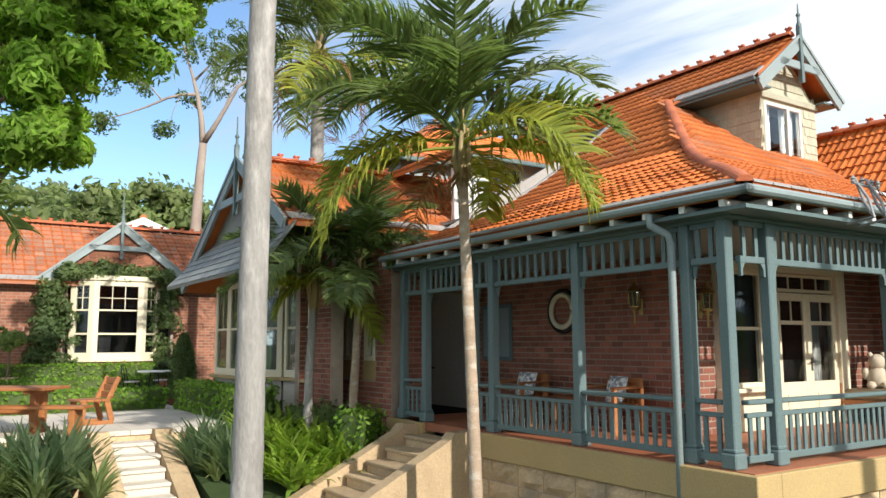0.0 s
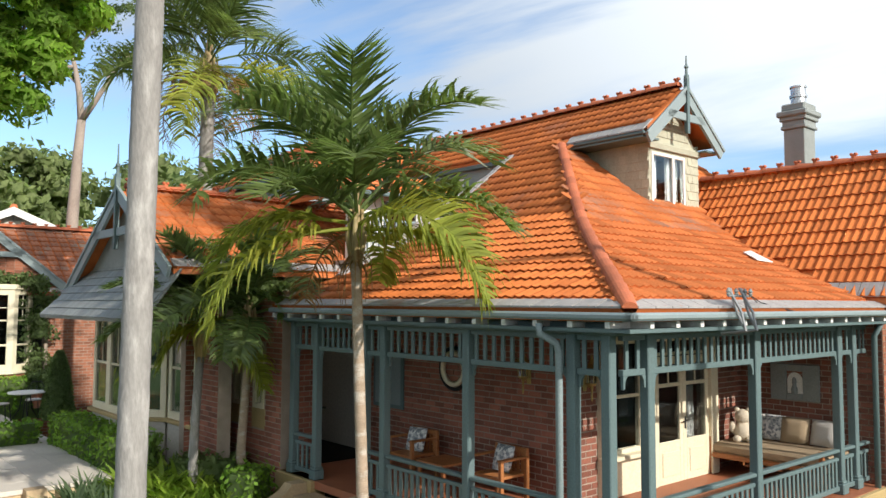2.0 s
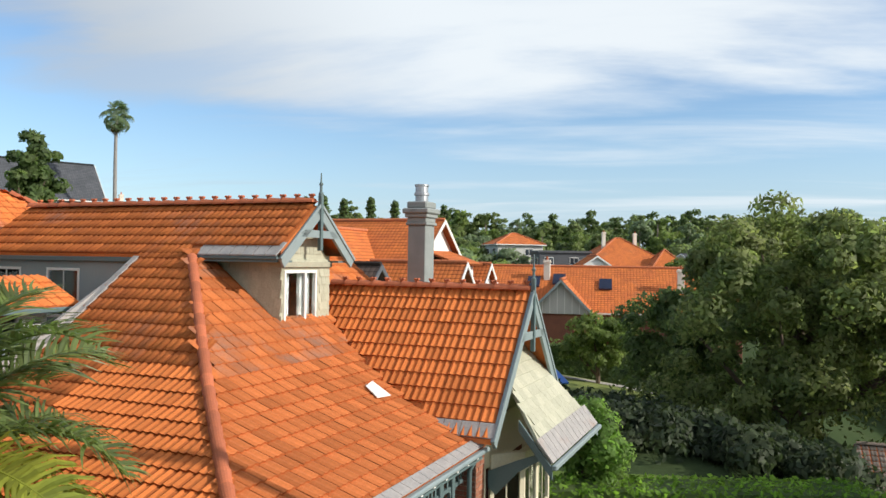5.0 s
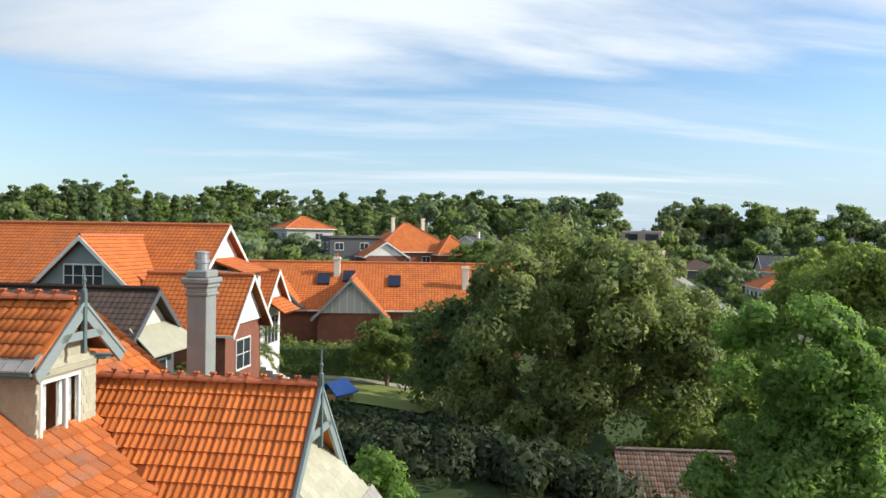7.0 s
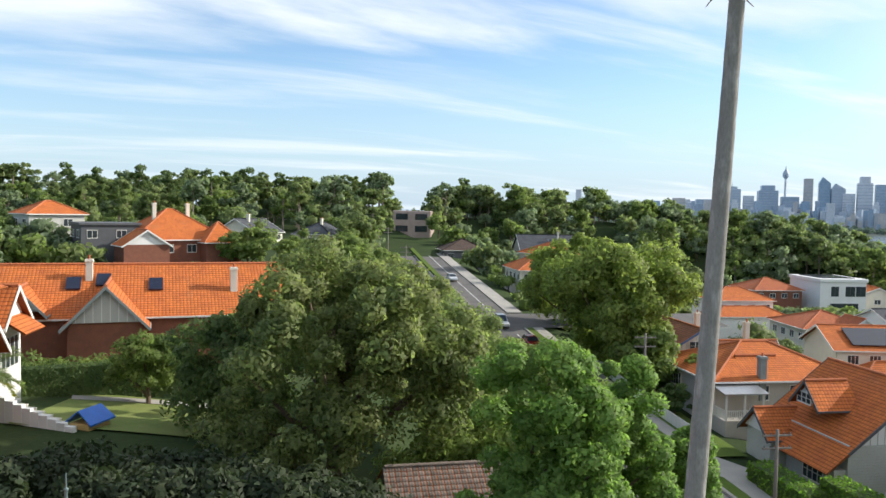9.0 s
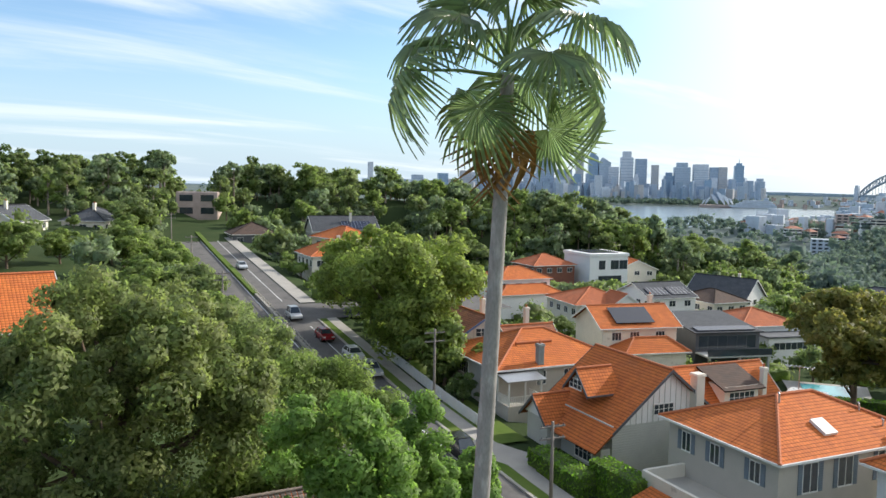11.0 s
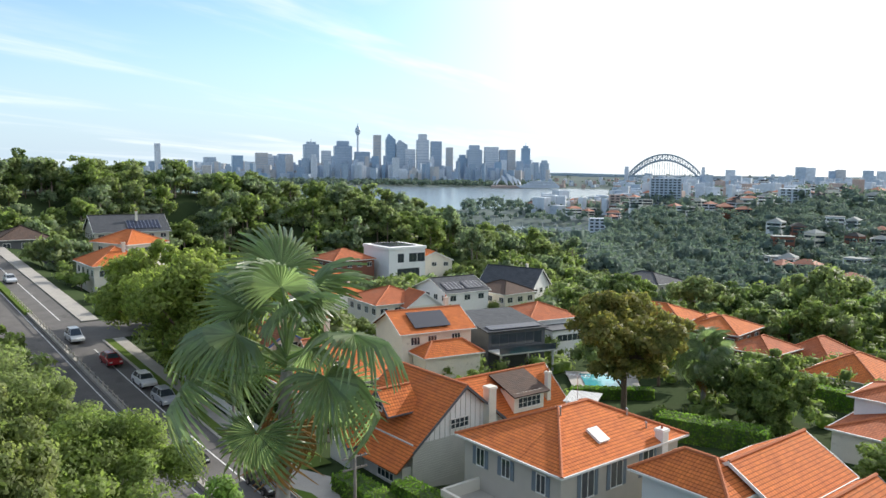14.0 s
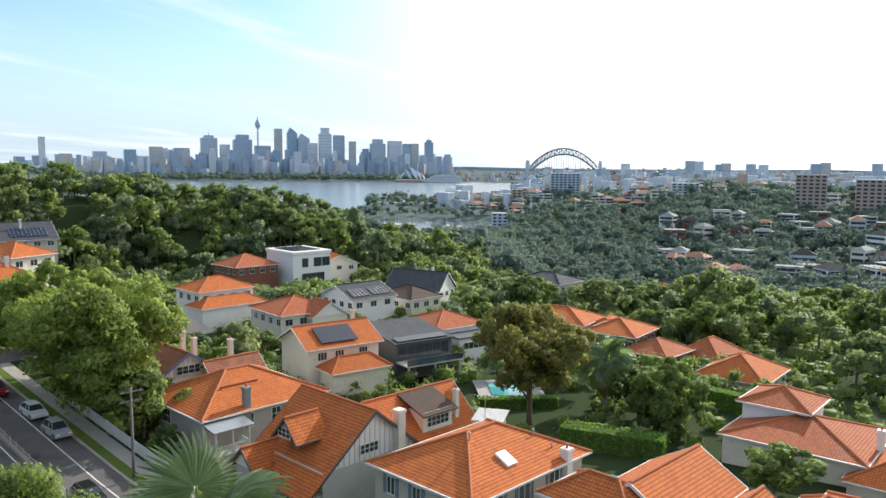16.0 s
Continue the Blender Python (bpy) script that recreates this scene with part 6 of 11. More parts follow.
def strap_plant(name, label, blades, length, width, seed, material, lift=1.1, category="plant", curl=0.28):
    """A tuft of arching strap leaves."""
    r = rng(seed)
    v, f = [], []
    for i in range(blades):
        a = r.rand() * 6.283
        el = lift + r.normal() * 0.25
        ln = length * (0.7 + 0.5 * r.rand())
        p = np.array([math.cos(a) * 0.04, math.sin(a) * 0.04, 0.0])
        b = len(v)
        for j in range(6):
            w = width * (0.7, 1, 1, 0.8, 0.5, 0.08)[j] / 2
            sx, sy = -math.sin(a) * w, math.cos(a) * w
            v += [(p[0] - sx, p[1] - sy, p[2]), (p[0] + sx, p[1] + sy, p[2])]
            p = p + np.array([math.cos(a) * math.cos(el), math.sin(a) * math.cos(el), math.sin(el)]) * ln / 5
            el -= curl + 0.12 * r.rand()
        f += [(b + 2 * j, b + 2 * j + 1, b + 2 * j + 3, b + 2 * j + 2) for j in range(5)]
    me = bpy.data.meshes.new(name)
    me.from_pydata(v, [], f)
    me.materials.append(material)
    return me

# ---- garden by the house ----
feather_palm("tall king palm with a thick smooth grey trunk", -1.51, 5.95, -1.0, 11.8, 0.105, 0.10, 13, 2.4, 1, lean=(0.18, 0.1))
feather_palm("slender king palm beside the verandah with arching yellow-green fronds", 0.40, 9.85, -1.0, 5.3, 0.078, 0.066, 22, 2.3, 2, lean=(-0.11, 0.05), yellow=5, dead=1, bark=M_BARK_TAN, spread=(1.4, -0.15))
feather_palm("tall king palm behind with drooping fronds and grey trunk", -3.1, 18.8, 0.0, 8.7, 0.18, 0.16, 26, 3.4, 3, yellow=4, dead=5, shaft=1.0)
feather_palm("small palm of a pair before the brick wall", -2.36, 13.85, 0.3, 2.55, 0.08, 0.07, 15, 1.75, 4, lean=(0.02, 0.0), yellow=2, dead=0, spread=(1.4, -0.1))
feather_palm("small palm of a pair with a ringed trunk", -1.6, 13.95, 0.3, 2.75, 0.085, 0.07, 16, 1.75, 5, lean=(0.06, 0.0), yellow=1, dead=0, bark=M_BARK_TAN, spread=(1.4, 0.0))
fan_palm("tall fan palm with a bare grey trunk and ragged leaves", (10.42, 1.22, -1.2), (10.5, 0.49, 16.5), 0.18, 0.085, 19, 7, dead=2, scale=0.97)

# terrace and its steps
g = G()
g.box(-9.5, -1.9, 9.3, 20.7, -1.2, 0.70)
terrace = tagged(part("terrace", g, M_STONE, None), "raised pale stone terrace", "terrace", kind="structure")
terrace.matrix_basis = HM
k = 0
for iu in range(12):
    for iv in range(19):
        u0, v0 = -9.5 + iu * 0.64, 9.26 + iv * 0.61
        if u0 + 0.3 > -1.95:
            continue
        g = G()
        g.cbox(u0 + 0.003, u0 + 0.637, v0 + 0.003, v0 + 0.607, 0.70, 0.775 + random.uniform(0, 0.003), 0.004)
        part("paver", g, M_PAVING, terrace)


def stair(name, label, m, width, risers, rise, going, material, side_w=0.0):
    """Stone steps that go down along -y from their top edge."""
    st = thing(name, label, "steps", m)
    for i in range(risers):
        g = G()
        z = -rise * (i + 1)
        g.cbox(0, width, -going * (i + 1) - 0.03, -going * i, z - 0.06, z, 0.012)
        g.box(0.01, width - 0.01, -going * (i + 1), -going * i, z - 0.8, z - 0.06)
        part("step", g, material, st)
    return st


stair("garden_steps", "pale stone steps down from the terrace", HM @ pose(-4.1, 9.28, 0.775), 0.7, 10, 0.165, 0.36, M_PAVING)
for u in (-3.39, -4.4):
    g = G()
    n = 10
    prof = [(u, 9.29, -1.2), (u, 9.29, 0.79), (u, 9.05, 0.79)] + [(u, 9.0 - 0.36 * i, 0.68 - 0.165 * i) for i in range(n)] + [(u, 9.0 - 0.36 * n, -1.2)]
    g.prism(prof, (0.3, 0, 0))
    solo("stair_wall", g, M_STONE, "low sandstone wall along the garden steps", "wall", HM, kind="structure")
# verandah steps go down to the side
vs = stair("verandah_steps", "worn sandstone steps up to the verandah", HM @ pose(0.1, 6.15, FLOOR - 0.0, 0, 0, -90), 1.3, 10, 0.17, 0.34, M_STONE)
for v in (4.72, 6.2):
    g = G()
    prof = [(0.1, v, -1.2), (0.1, v, 0.93), (-0.25, v, 0.93)] + [(-0.35 - 0.34 * i, v, 0.82 - 0.17 * i) for i in range(10)] + [(-3.75, v, -1.2)]
    g.prism(prof, (0, 0.24, 0))
    solo("stair_wall", g, M_STONE, "sloping sandstone wall beside the verandah steps", "wall", HM, kind="structure")
g = G()
g.cbox(-5.6, -3.3, 4.0, 6.9, -1.2, -0.74, 0.03)
solo("path", g, M_PAVING, "pale stone landing at the foot of the steps", "path", HM, kind="structure")

# garden table, bench and chair
tb = thing("garden_table", "heavy orange-brown timber garden table on the terrace", "table", HM @ pose(-5.75, 10.25, 0.775, 0, 0, -33))
for i in range(5):
    g = G()
    g.cbox(-1.1, 1.1, -0.45 + i * 0.18, -0.45 + i * 0.18 + 0.172, 0.70, 0.745, 0.006)
    part("plank", g, M_TEAK, tb)
for x in (-0.8, 0.8):
    g = G()
    g.cbox(x - 0.06, x + 0.06, -0.32, 0.32, 0.0, 0.08, 0.01).cbox(x - 0.05, x + 0.05, -0.2, -0.08, 0.08, 0.64, 0.01).cbox(x - 0.05, x + 0.05, 0.08, 0.2, 0.08, 0.64, 0.01).cbox(x - 0.06, x + 0.06, -0.4, 0.4, 0.64, 0.70, 0.01)
    part("trestle", g, M_TEAK, tb)
g = G()
g.cbox(-0.8, 0.8, -0.04, 0.04, 0.3, 0.42, 0.008)
part("stretcher", g, M_TEAK, tb)
bn = thing("garden_bench", "orange-brown timber bench at the garden table", "bench", HM @ pose(-5.3, 9.45, 0.775, 0, 0, -33))
g = G()
g.cbox(-1.0, 1.0, -0.18, 0.18, 0.42, 0.47, 0.008)
part("seat", g, M_TEAK, bn)
for x in (-0.8, 0.8):
    g = G()
    g.cbox(x - 0.05, x + 0.05, -0.15, 0.15, 0.0, 0.42, 0.01)
    part("leg", g, M_TEAK, bn)


def teak_chair(label, m):
    c = thing("garden_chair", label, "chair", m)
    for x in (-0.25, 0.25):
        g = G()
        g.cbox(x - 0.03, x + 0.03, -0.27, 0.33, 0.0, 0.07, 0.008)
        part("runner", g, M_TEAK, c)
        g = G()
        g.beam((x, -0.24, 0.06), (x, -0.2, 0.41), 0.055, 0.1, up=(0, 1, 0), c=0.006)
        part("leg", g, M_TEAK, c)
        g = G()
        g.beam((x, 0.3, 0.06), (x, 0.2, 0.42), 0.055, 0.1, up=(0, 1, 0), c=0.006)
        part("leg", g, M_TEAK, c)
        g = G()
        g.beam((x, 0.2, 0.4), (x, 0.4, 0.84), 0.05, 0.08, up=(0, 1, 0), c=0.006)
        part("back_post", g, M_TEAK, c)
    for i in range(4):
        g = G()
        g.cbox(-0.29, 0.29, -0.29 + i * 0.13, -0.29 + i * 0.13 + 0.122, 0.41, 0.45, 0.008)
        part("seat_slat", g, M_TEAK, c)
    for i in range(3):
        g = G()
        k = 0.5 + i * 0.125
        g.beam((-0.28, 0.13 + k * 0.33, k + 0.02), (0.28, 0.13 + k * 0.33, k + 0.02), 0.028, 0.118, c=0.006)
        part("back_slat", g, M_TEAK, c)
    return c


teak_chair("orange-brown timber garden chair on the terrace", HM @ pose(-4.14, 10.85, 0.775, 0, 0, -78))
# small iron table and chairs by the far hedge
ct = thing("cafe_table", "small round iron table with pale top", "table", HM @ pose(-1.62, 17.1, 0.775))
g = G()
g.lathe([(0.42, 0.70), (0.44, 0.72), (0.42, 0.74)], 20)
part("tabletop", g, M_WHITE, ct)
for a in (0.4, 2.5, 4.6):
    g = G()
    g.tube([(0.1 * math.cos(a), 0.1 * math.sin(a), 0.70), (0.16 * math.cos(a), 0.16 * math.sin(a), 0.3), (0.36 * math.cos(a), 0.36 * math.sin(a), 0.0)], 0.012, 6)
    part("leg", g, M_IRON, ct)


def iron_chair(label, m):
    c = thing("cafe_chair", label, "chair", m, "iron chairs on the terrace")
    g = G()
    g.lathe([(0.19, 0.44), (0.2, 0.455), (0.19, 0.47)], 16)
    part("seat", g, M_FABRIC, c)
    for x, y in ((-0.15, -0.15), (0.15, -0.15), (-0.15, 0.15), (0.15, 0.15)):
        g = G()
        g.tube([(x, y, 0.44), (x * 1.25, y * 1.25, 0.0)], 0.011, 6)
        part("leg", g, M_IRON, c)
    g = G()
    g.tube([(-0.17, 0.16, 0.45), (-0.19, 0.22, 0.75), (-0.1, 0.24, 0.9), (0.1, 0.24, 0.9), (0.19, 0.22, 0.75), (0.17, 0.16, 0.45)], 0.012, 6)
    g.tube([(0, 0.18, 0.46), (0, 0.24, 0.9)], 0.009, 6)
    part("backrest", g, M_IRON, c)
    return c


iron_chair("black iron terrace chair with pale seat", HM @ pose(-2.15, 17.3, 0.775, 0, 0, 60))
iron_chair("black iron terrace chair with pale seat", HM @ pose(-1.3, 17.75, 0.775, 0, 0, -30))

# hedges and beds
hedge("clipped dark green box hedge along the terrace", -6.5, 13.78, -2.1, 13.78, 0.5, 0.78, 1.25, 31, m=HM)
hedge("clipped hedge under the bay windows", -5.2, 19.0, -1.5, 19.0, 0.5, 0.78, 1.3, 32, m=HM)
hedge("low clipped hedge before the brick wing", -5.2, 19.9, -0.6, 19.9, 0.6, 0.78, 1.66, 33, m=HM)
hedge("bright clipped hedge along the middle bay", -1.64, 9.6, -1.64, 13.5, 0.75, 0.4, 1.4, 34, m=HM)
hedge("dark leafy shrub at the foot of the palms", -1.1, 8.75, -0.2, 8.05, 0.7, 0.2, 1.12, 35, m=HM, jit=0.07, leaves=M_LEAF_DARK)
hedge("rounded green shrub at the steps", -0.75, 7.2, -0.45, 6.75, 0.75, 0.1, 1.12, 36, m=HM, jit=0.07)
hedge("bright yellow-green shrub beside the thick palm", -1.7, 9.45, -1.3, 9.1, 0.5, 0.1, 1.42, 37, m=HM, jit=0.09, leaves=M_LEAF_BRIGHT, size=0.06)
# cone of clipped box
r = rng(40)
n = 5200
t_ = r.rand(n) ** 0.7
a_ = r.rand(n) * 6.283
rad = 0.42 * np.sqrt(np.clip(1 - t_, 0.02, 1)) + r.normal(scale=0.015, size=n)
P = np.stack([rad * np.cos(a_), rad * np.sin(a_), 1.75 * t_], 1)
T = r.normal(size=(n, 3)); T /= np.linalg.norm(T, axis=1)[:, None]
B = r.normal(size=(n, 3)); B /= np.linalg.norm(B, axis=1)[:, None]
V = np.stack([P - T * 0.04, P + B * 0.02, P + T * 0.04, P - B * 0.02], 1).reshape(-1, 3)
cone = thing("topiary_cone", "dark green clipped cone of box", "topiary", HM @ pose(-0.9, 17.0, 0.775))
part("leaves", quick_mesh("leaves", V, np.arange(4 * n).reshape(-1, 4)), M_LEAF_DARK, cone)
g = G()
g.lathe([(0.36, 0.0), (0.36, 0.4), (0.28, 1.0), (0.12, 1.55), (0.02, 1.68)], 12)
part("core", g, M_LEAF_DARK, cone)

# strap-leaved plants in the lower beds
STRAPS = [strap_plant("leaves", "", 40, 0.62, 0.065, 50 + k, (M_LEAF_MID, M_LEAF_OLIVE, M_LEAF_BRIGHT)[k], lift=1.25, curl=0.2) for k in range(3)]
BROAD = strap_plant("leaves", "", 26, 0.85, 0.075, 55, leafy("grey_green_strap_leaves", (0.10, 0.15, 0.075), (0.14, 0.19, 0.10), island=0.25), lift=1.42, curl=0.12)

M_GINGER = leafy("ginger_leaves", (0.27, 0.34, 0.045), (0.14, 0.25, 0.045), island=0.45, trans=0.5, spec=0.4, rough=0.4)
GINGER = [strap_plant("leaves", "", 34, 0.66, 0.085, 58 + k, M_GINGER, lift=1.12, curl=0.16) for k in range(2)]


def tuft(u, v, z, s, me, label, group):
    o = new("strap_plant", me)
    o.matrix_basis = HM @ pose(u, v, z, 0, 0, random.uniform(0, 360)) @ Matrix.Scale(s, 4)
    tagged(o, label, "plant", group)


for i in range(80):
    u = random.uniform(-2.1, -0.4)
    v = random.uniform(6.6, 8.8)
    tuft(u, v, -0.05 + 0.22 * (v - 6.3), random.uniform(0.85, 1.2), GINGER[i % 2], "bright yellow-green ginger plant in the bed", "ginger plants in the bed")
for i in range(26):
    tuft(random.uniform(-6.0, -4.55), random.uniform(7.2, 9.1), 0.0, random.uniform(1.0, 1.4), BROAD if i % 2 else STRAPS[1], "grey-green strap-leaved plant below the terrace", "strap plants below the terrace")
for i in range(17):
    tuft(random.uniform(-2.95, -2.2), random.uniform(7.2, 9.1), 0.1, random.uniform(0.9, 1.2), BROAD if i % 3 else STRAPS[1], "grey-green strap-leaved plant beside the steps", "strap plants beside the steps")
for i in range(14):
    tuft(random.uniform(-7.8, -6.2), random.uniform(7.2, 9.1), 0.0, random.uniform(1.0, 1.3), STRAPS[0], "green strap-leaved plant below the terrace", "strap plants below the terrace")

for pts, lab in ((((-8.5, 5.9, -0.45), (-4.7, 5.9, -0.45), (-4.7, 9.28, 0.1), (-8.5, 9.28, 0.1)), "dark planted bed below the terrace"), (((-3.0, 6.0, -0.35), (-0.2, 6.5, -0.1), (-0.2, 9.3, 0.6), (-3.0, 9.3, 0.5)), "dark planted bed between the steps")):
    g = G()
    g.prism(pts, (0, 0, -0.9))
    solo("garden_bed", g, M_GROUND, lab, "garden bed", HM, kind="structure")

# left wing with its ivy-framed bay
lw = thing("garden_wing", "orange-red brick wing with gable, ivy and cream bay window", "house", HM)
LV = 21.0
lwall = wall(lw, pose(-9.5, LV, -0.3), 11.5, 4.6, 0.3, [(6.15, 9.2, 1.95, 4.35)], M_MORTAR, "wall", "orange-red brick wall partly under ivy")
bricks(lwall, 11.5, 4.6, [(6.05, 9.3, 1.85, 4.6)], M_BRICK_ORANGE)
slope(lw, lambda a, d: Vector((a, LV - 0.4 + d, 4.05 + 0.62 * d)), 0.0, 3.4, lambda d: -9.8, lambda d: 2.5, material=M_TILE_OLD)
ridge_caps(lw, [(-9.8, LV + 3.0, 6.2), (2.5, LV + 3.0, 6.2)], knobs=True)
GV = 20.7
for s in (-1, 1):
    slope(lw, lambda a, d, s=s: Vector((-1.95 + s * (2.25 - d), GV + a, 4.1 + 0.80 * d)), 0.0, 2.25, lambda d: 0.0, lambda d: 3.0, material=M_TILE_OLD, edge=False)
gable_front(lw, -1.95, 5.92, GV - 0.08, 2.35, 1.88, brace=0.75, finial=1.0)
g = G()
g.prism([(-4.0, GV + 0.05, 4.1), (0.1, GV + 0.05, 4.1), (-1.95, GV + 0.05, 5.75)], (0, 0.2, 0))
part("gable_wall", g, M_MORTAR, lw)
gg = G()
for rr in range(18):
    z = 4.1 + rr * 0.088
    hw = (5.72 - z) / 1.65 * 2.05
    x = -1.95 - hw + (0.115 if rr % 2 else 0)
    while x < -1.95 + hw - 0.05:
        gg.box(x, min(x + 0.218, -1.95 + hw), GV + 0.03, GV + 0.05, z, z + 0.076)
        x += 0.23
tagged(part("bricks", mesh_of("bricks", gg, recalc=False), M_BRICK_ORANGE, lw), kind="stuff")
lb = thing("bay_window", "", "", None)
lb.parent = lw
for q, ang, w in (((-3.3, 20.75), -35, 0.72), ((-2.72, 20.34), 0, 1.42), ((-1.30, 20.34), 35, 0.72)):
    m = pose(q[0], q[1], 1.78, 0, 0, ang)
    wall(lb, pose(q[0], q[1], 0.5, 0, 0, ang), w, 1.28, 0.15, [], M_BRICK_ORANGE, "bay_wall")
    sash(lb, m, w, 2.35, M_CREAM, frame=0.16, split=0.62, cols=2 if w < 1 else 3, rows=2, depth=0.12)
    for nm, bx in (("meeting_rail", (0.16, w - 0.16, -0.01, 0.1, 0.72, 0.78, 0.005)), ("sill", (-0.04, w + 0.04, -0.08, 0.14, -0.08, 0.0, 0.01)), ("head", (-0.02, w + 0.02, -0.05, 0.14, 2.35, 2.5, 0.01))):
        part(nm, G().cbox(*bx, m), M_CREAM, lb)
# dark sheet added inside the wing as room shade behind the bay
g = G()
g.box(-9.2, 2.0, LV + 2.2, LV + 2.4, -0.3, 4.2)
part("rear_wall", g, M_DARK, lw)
# ivy round the bay
r = rng(60)
cs = []
for i in range(170):
    k = r.rand()
    if k < 0.36:
        cs.append((-3.85 + 0.25 * r.normal(), 20.62, 0.8 + 3.2 * r.rand()))
    elif k < 0.55:
        cs.append((-0.55 + 0.2 * r.normal(), 20.62, 1.5 + 2.6 * r.rand()))
    elif k < 0.85:
        x = -3.6 + 3.1 * r.rand()
        cs.append((x, 20.5, 4.42 + 0.1 * r.normal() - 0.05 * abs(x + 2)))
    else:
        cs.append((-4.3 + 0.9 * r.rand(), 20.5, 0.9 + 1.0 * r.rand()))
v, q = leaf_cloud(r, np.array(cs), np.full(len(cs), 0.26), 60, 0.085)
tagged(solo("ivy", quick_mesh("ivy", v, q), M_LEAF_DARK, "dark green ivy climbing round the bay window", "ivy", HM), kind="stuff")
pot = thing("potted_plant", "round shrub in a terracotta pot by the bay", "plant", HM @ pose(-0.7, 19.6, 0.775))
g = G()
g.lathe([(0.16, 0), (0.22, 0.3), (0.24, 0.42), (0.2, 0.42)], 16)
part("pot", g, M_TILE_OLD, pot)
v, q = leaf_cloud(rng(61), clump_centres(rng(62), 26, "ball", 0.3, 0.3, 0.3, 0.75), np.full(26, 0.16), 60, 0.06)
part("foliage", quick_mesh("foliage", v, q), M_LEAF_DARK, pot)
pot2 = thing("standard_tree", "clipped ball of leaves on a stem in a stone pot", "plant", HM @ pose(-4.9, 19.5, 0.775))
g = G()
g.lathe([(0.2, 0), (0.24, 0.5), (0.27, 0.56), (0.22, 0.56)], 14)
part("pot", g, M_STONE, pot2)
g = G()
g.tube([(0, 0, 0.5), (0.01, 0, 1.3)], 0.03, 8)
part("stem", g, M_BARK_BROWN, pot2)
v, q = leaf_cloud(rng(63), clump_centres(rng(64), 30, "ball", 0.36, 0.36, 0.34, 1.6), np.full(30, 0.18), 60, 0.07)
part("foliage", quick_mesh("foliage", v, q), M_LEAF_MID, pot2)

# trees over the terrace
HEADS = ((2.1, 0.5, 7.6, 0.42), (2.0, 0.5, 6.3, 0.36), (2.15, 0.5, 5.35, 0.24), (3.15, 1.0, 7.35, 0.36), (2.7, 0.8, 8.7, 0.6), (0.7, 0.0, 8.2, 0.7), (1.3, 0.2, 6.8, 0.5), (0.3, -0.4, 6.7, 0.6), (1.3, 0.0, 9.6, 0.7), (3.6, 1.4, 8.6, 0.4))
tree("shade_tree", "broad-leaved tree hanging bright green branches over the terrace", 70, 3.7, 3.4, 3.5, 7.9, 0.2, 150, 420, 0.075, M_LEAF_LIME, M_BARK_BROWN, m=pose(-8.1, 11.0, 0), crad=0.095, shape=HEADS, n_limbs=20, aspect=2.6)
gum = thing("gum_tree", "tall pale-barked gum with bare forking limbs and sparse dark foliage", "tree", pose(-13.0, 40.0, 0))
g = G()
g.tube([(0.1, 0, -1), (0, 0, 4), (0.05, 0, 8), (0.15, 0.1, 11), (0.3, 0, 12.8)], [0.40, 0.33, 0.28, 0.24, 0.21], 10)
for limb, r0 in (([(0.3, 0, 12.8), (0.1, 0.2, 14.2), (-0.2, 0.3, 15.6), (-0.5, 0.4, 16.6), (-1.1, 0.5, 18.4)], 0.19), ([(0.3, 0, 12.8), (0.9, -0.2, 13.6), (1.5, -0.4, 14.5), (2.2, -0.4, 15.8), (3.4, -0.3, 16.6)], 0.18),
                 ([(-0.2, 0.3, 15.6), (-1.0, 0.1, 15.5), (-1.7, 0, 15.3), (-2.7, -0.1, 14.8), (-3.6, -0.3, 14.4), (-4.9, -0.3, 14.0)], 0.10), ([(0.05, 0.2, 14.6), (-0.5, 0.5, 15.1), (-0.9, 0.6, 15.4)], 0.06),
                 ([(-2.0, 0, 15.2), (-2.6, 0.2, 15.9), (-3.5, 0.3, 16.4)], 0.05), ([(-0.4, 0.4, 16.4), (0.3, 0.6, 17.3), (0.9, 0.7, 18.0)], 0.08), ([(1.5, -0.4, 14.5), (1.5, 0.2, 15.4), (1.9, 0.4, 16.2)], 0.06), ([(-1.0, 0.1, 15.5), (-1.4, 0.1, 14.6), (-1.6, 0.1, 13.6)], 0.03), ([(3.4, -0.3, 16.6), (4.4, -0.2, 16.2), (5.2, 0, 15.8)], 0.07)):
    g.tube(limb, [r0 * (1 - 0.75 * k / (len(limb) - 1)) for k in range(len(limb))], 7)
part("trunk", g, M_BARK_GUM, gum, smooth=True)
r = rng(71)
cs, rd = [], []
for c, sp, n in (((-5.1, 0, 13.9), 0.45, 7), ((-1.6, 0, 13.4), 0.3, 4), ((-3.6, 0.2, 16.5), 0.9, 9), ((-0.9, 0.4, 18.6), 1.5, 16), ((2.0, 0.2, 16.0), 0.6, 6), ((5.1, 0, 15.7), 1.2, 14), ((-0.8, 0.5, 15.4), 0.3, 3), ((1.5, 0.5, 18.4), 1.2, 10)):
    for k in range(n):
        cs.append(np.array(c) + r.normal(size=3) * sp * np.array([1, 0.8, 0.55]))
        rd.append(0.35 + 0.3 * r.rand())
v, q = leaf_cloud(r, np.array(cs), np.array(rd), 90, 0.12)
part("crown", quick_mesh("crown", v, q), M_LEAF_DARK, gum)
feather_palm("palm at the edge of the lawn with dark hanging fronds", -6.75, 8.2, -0.9, 4.2, 0.09, 0.08, 11, 2.2, 8, yellow=0, dead=1)

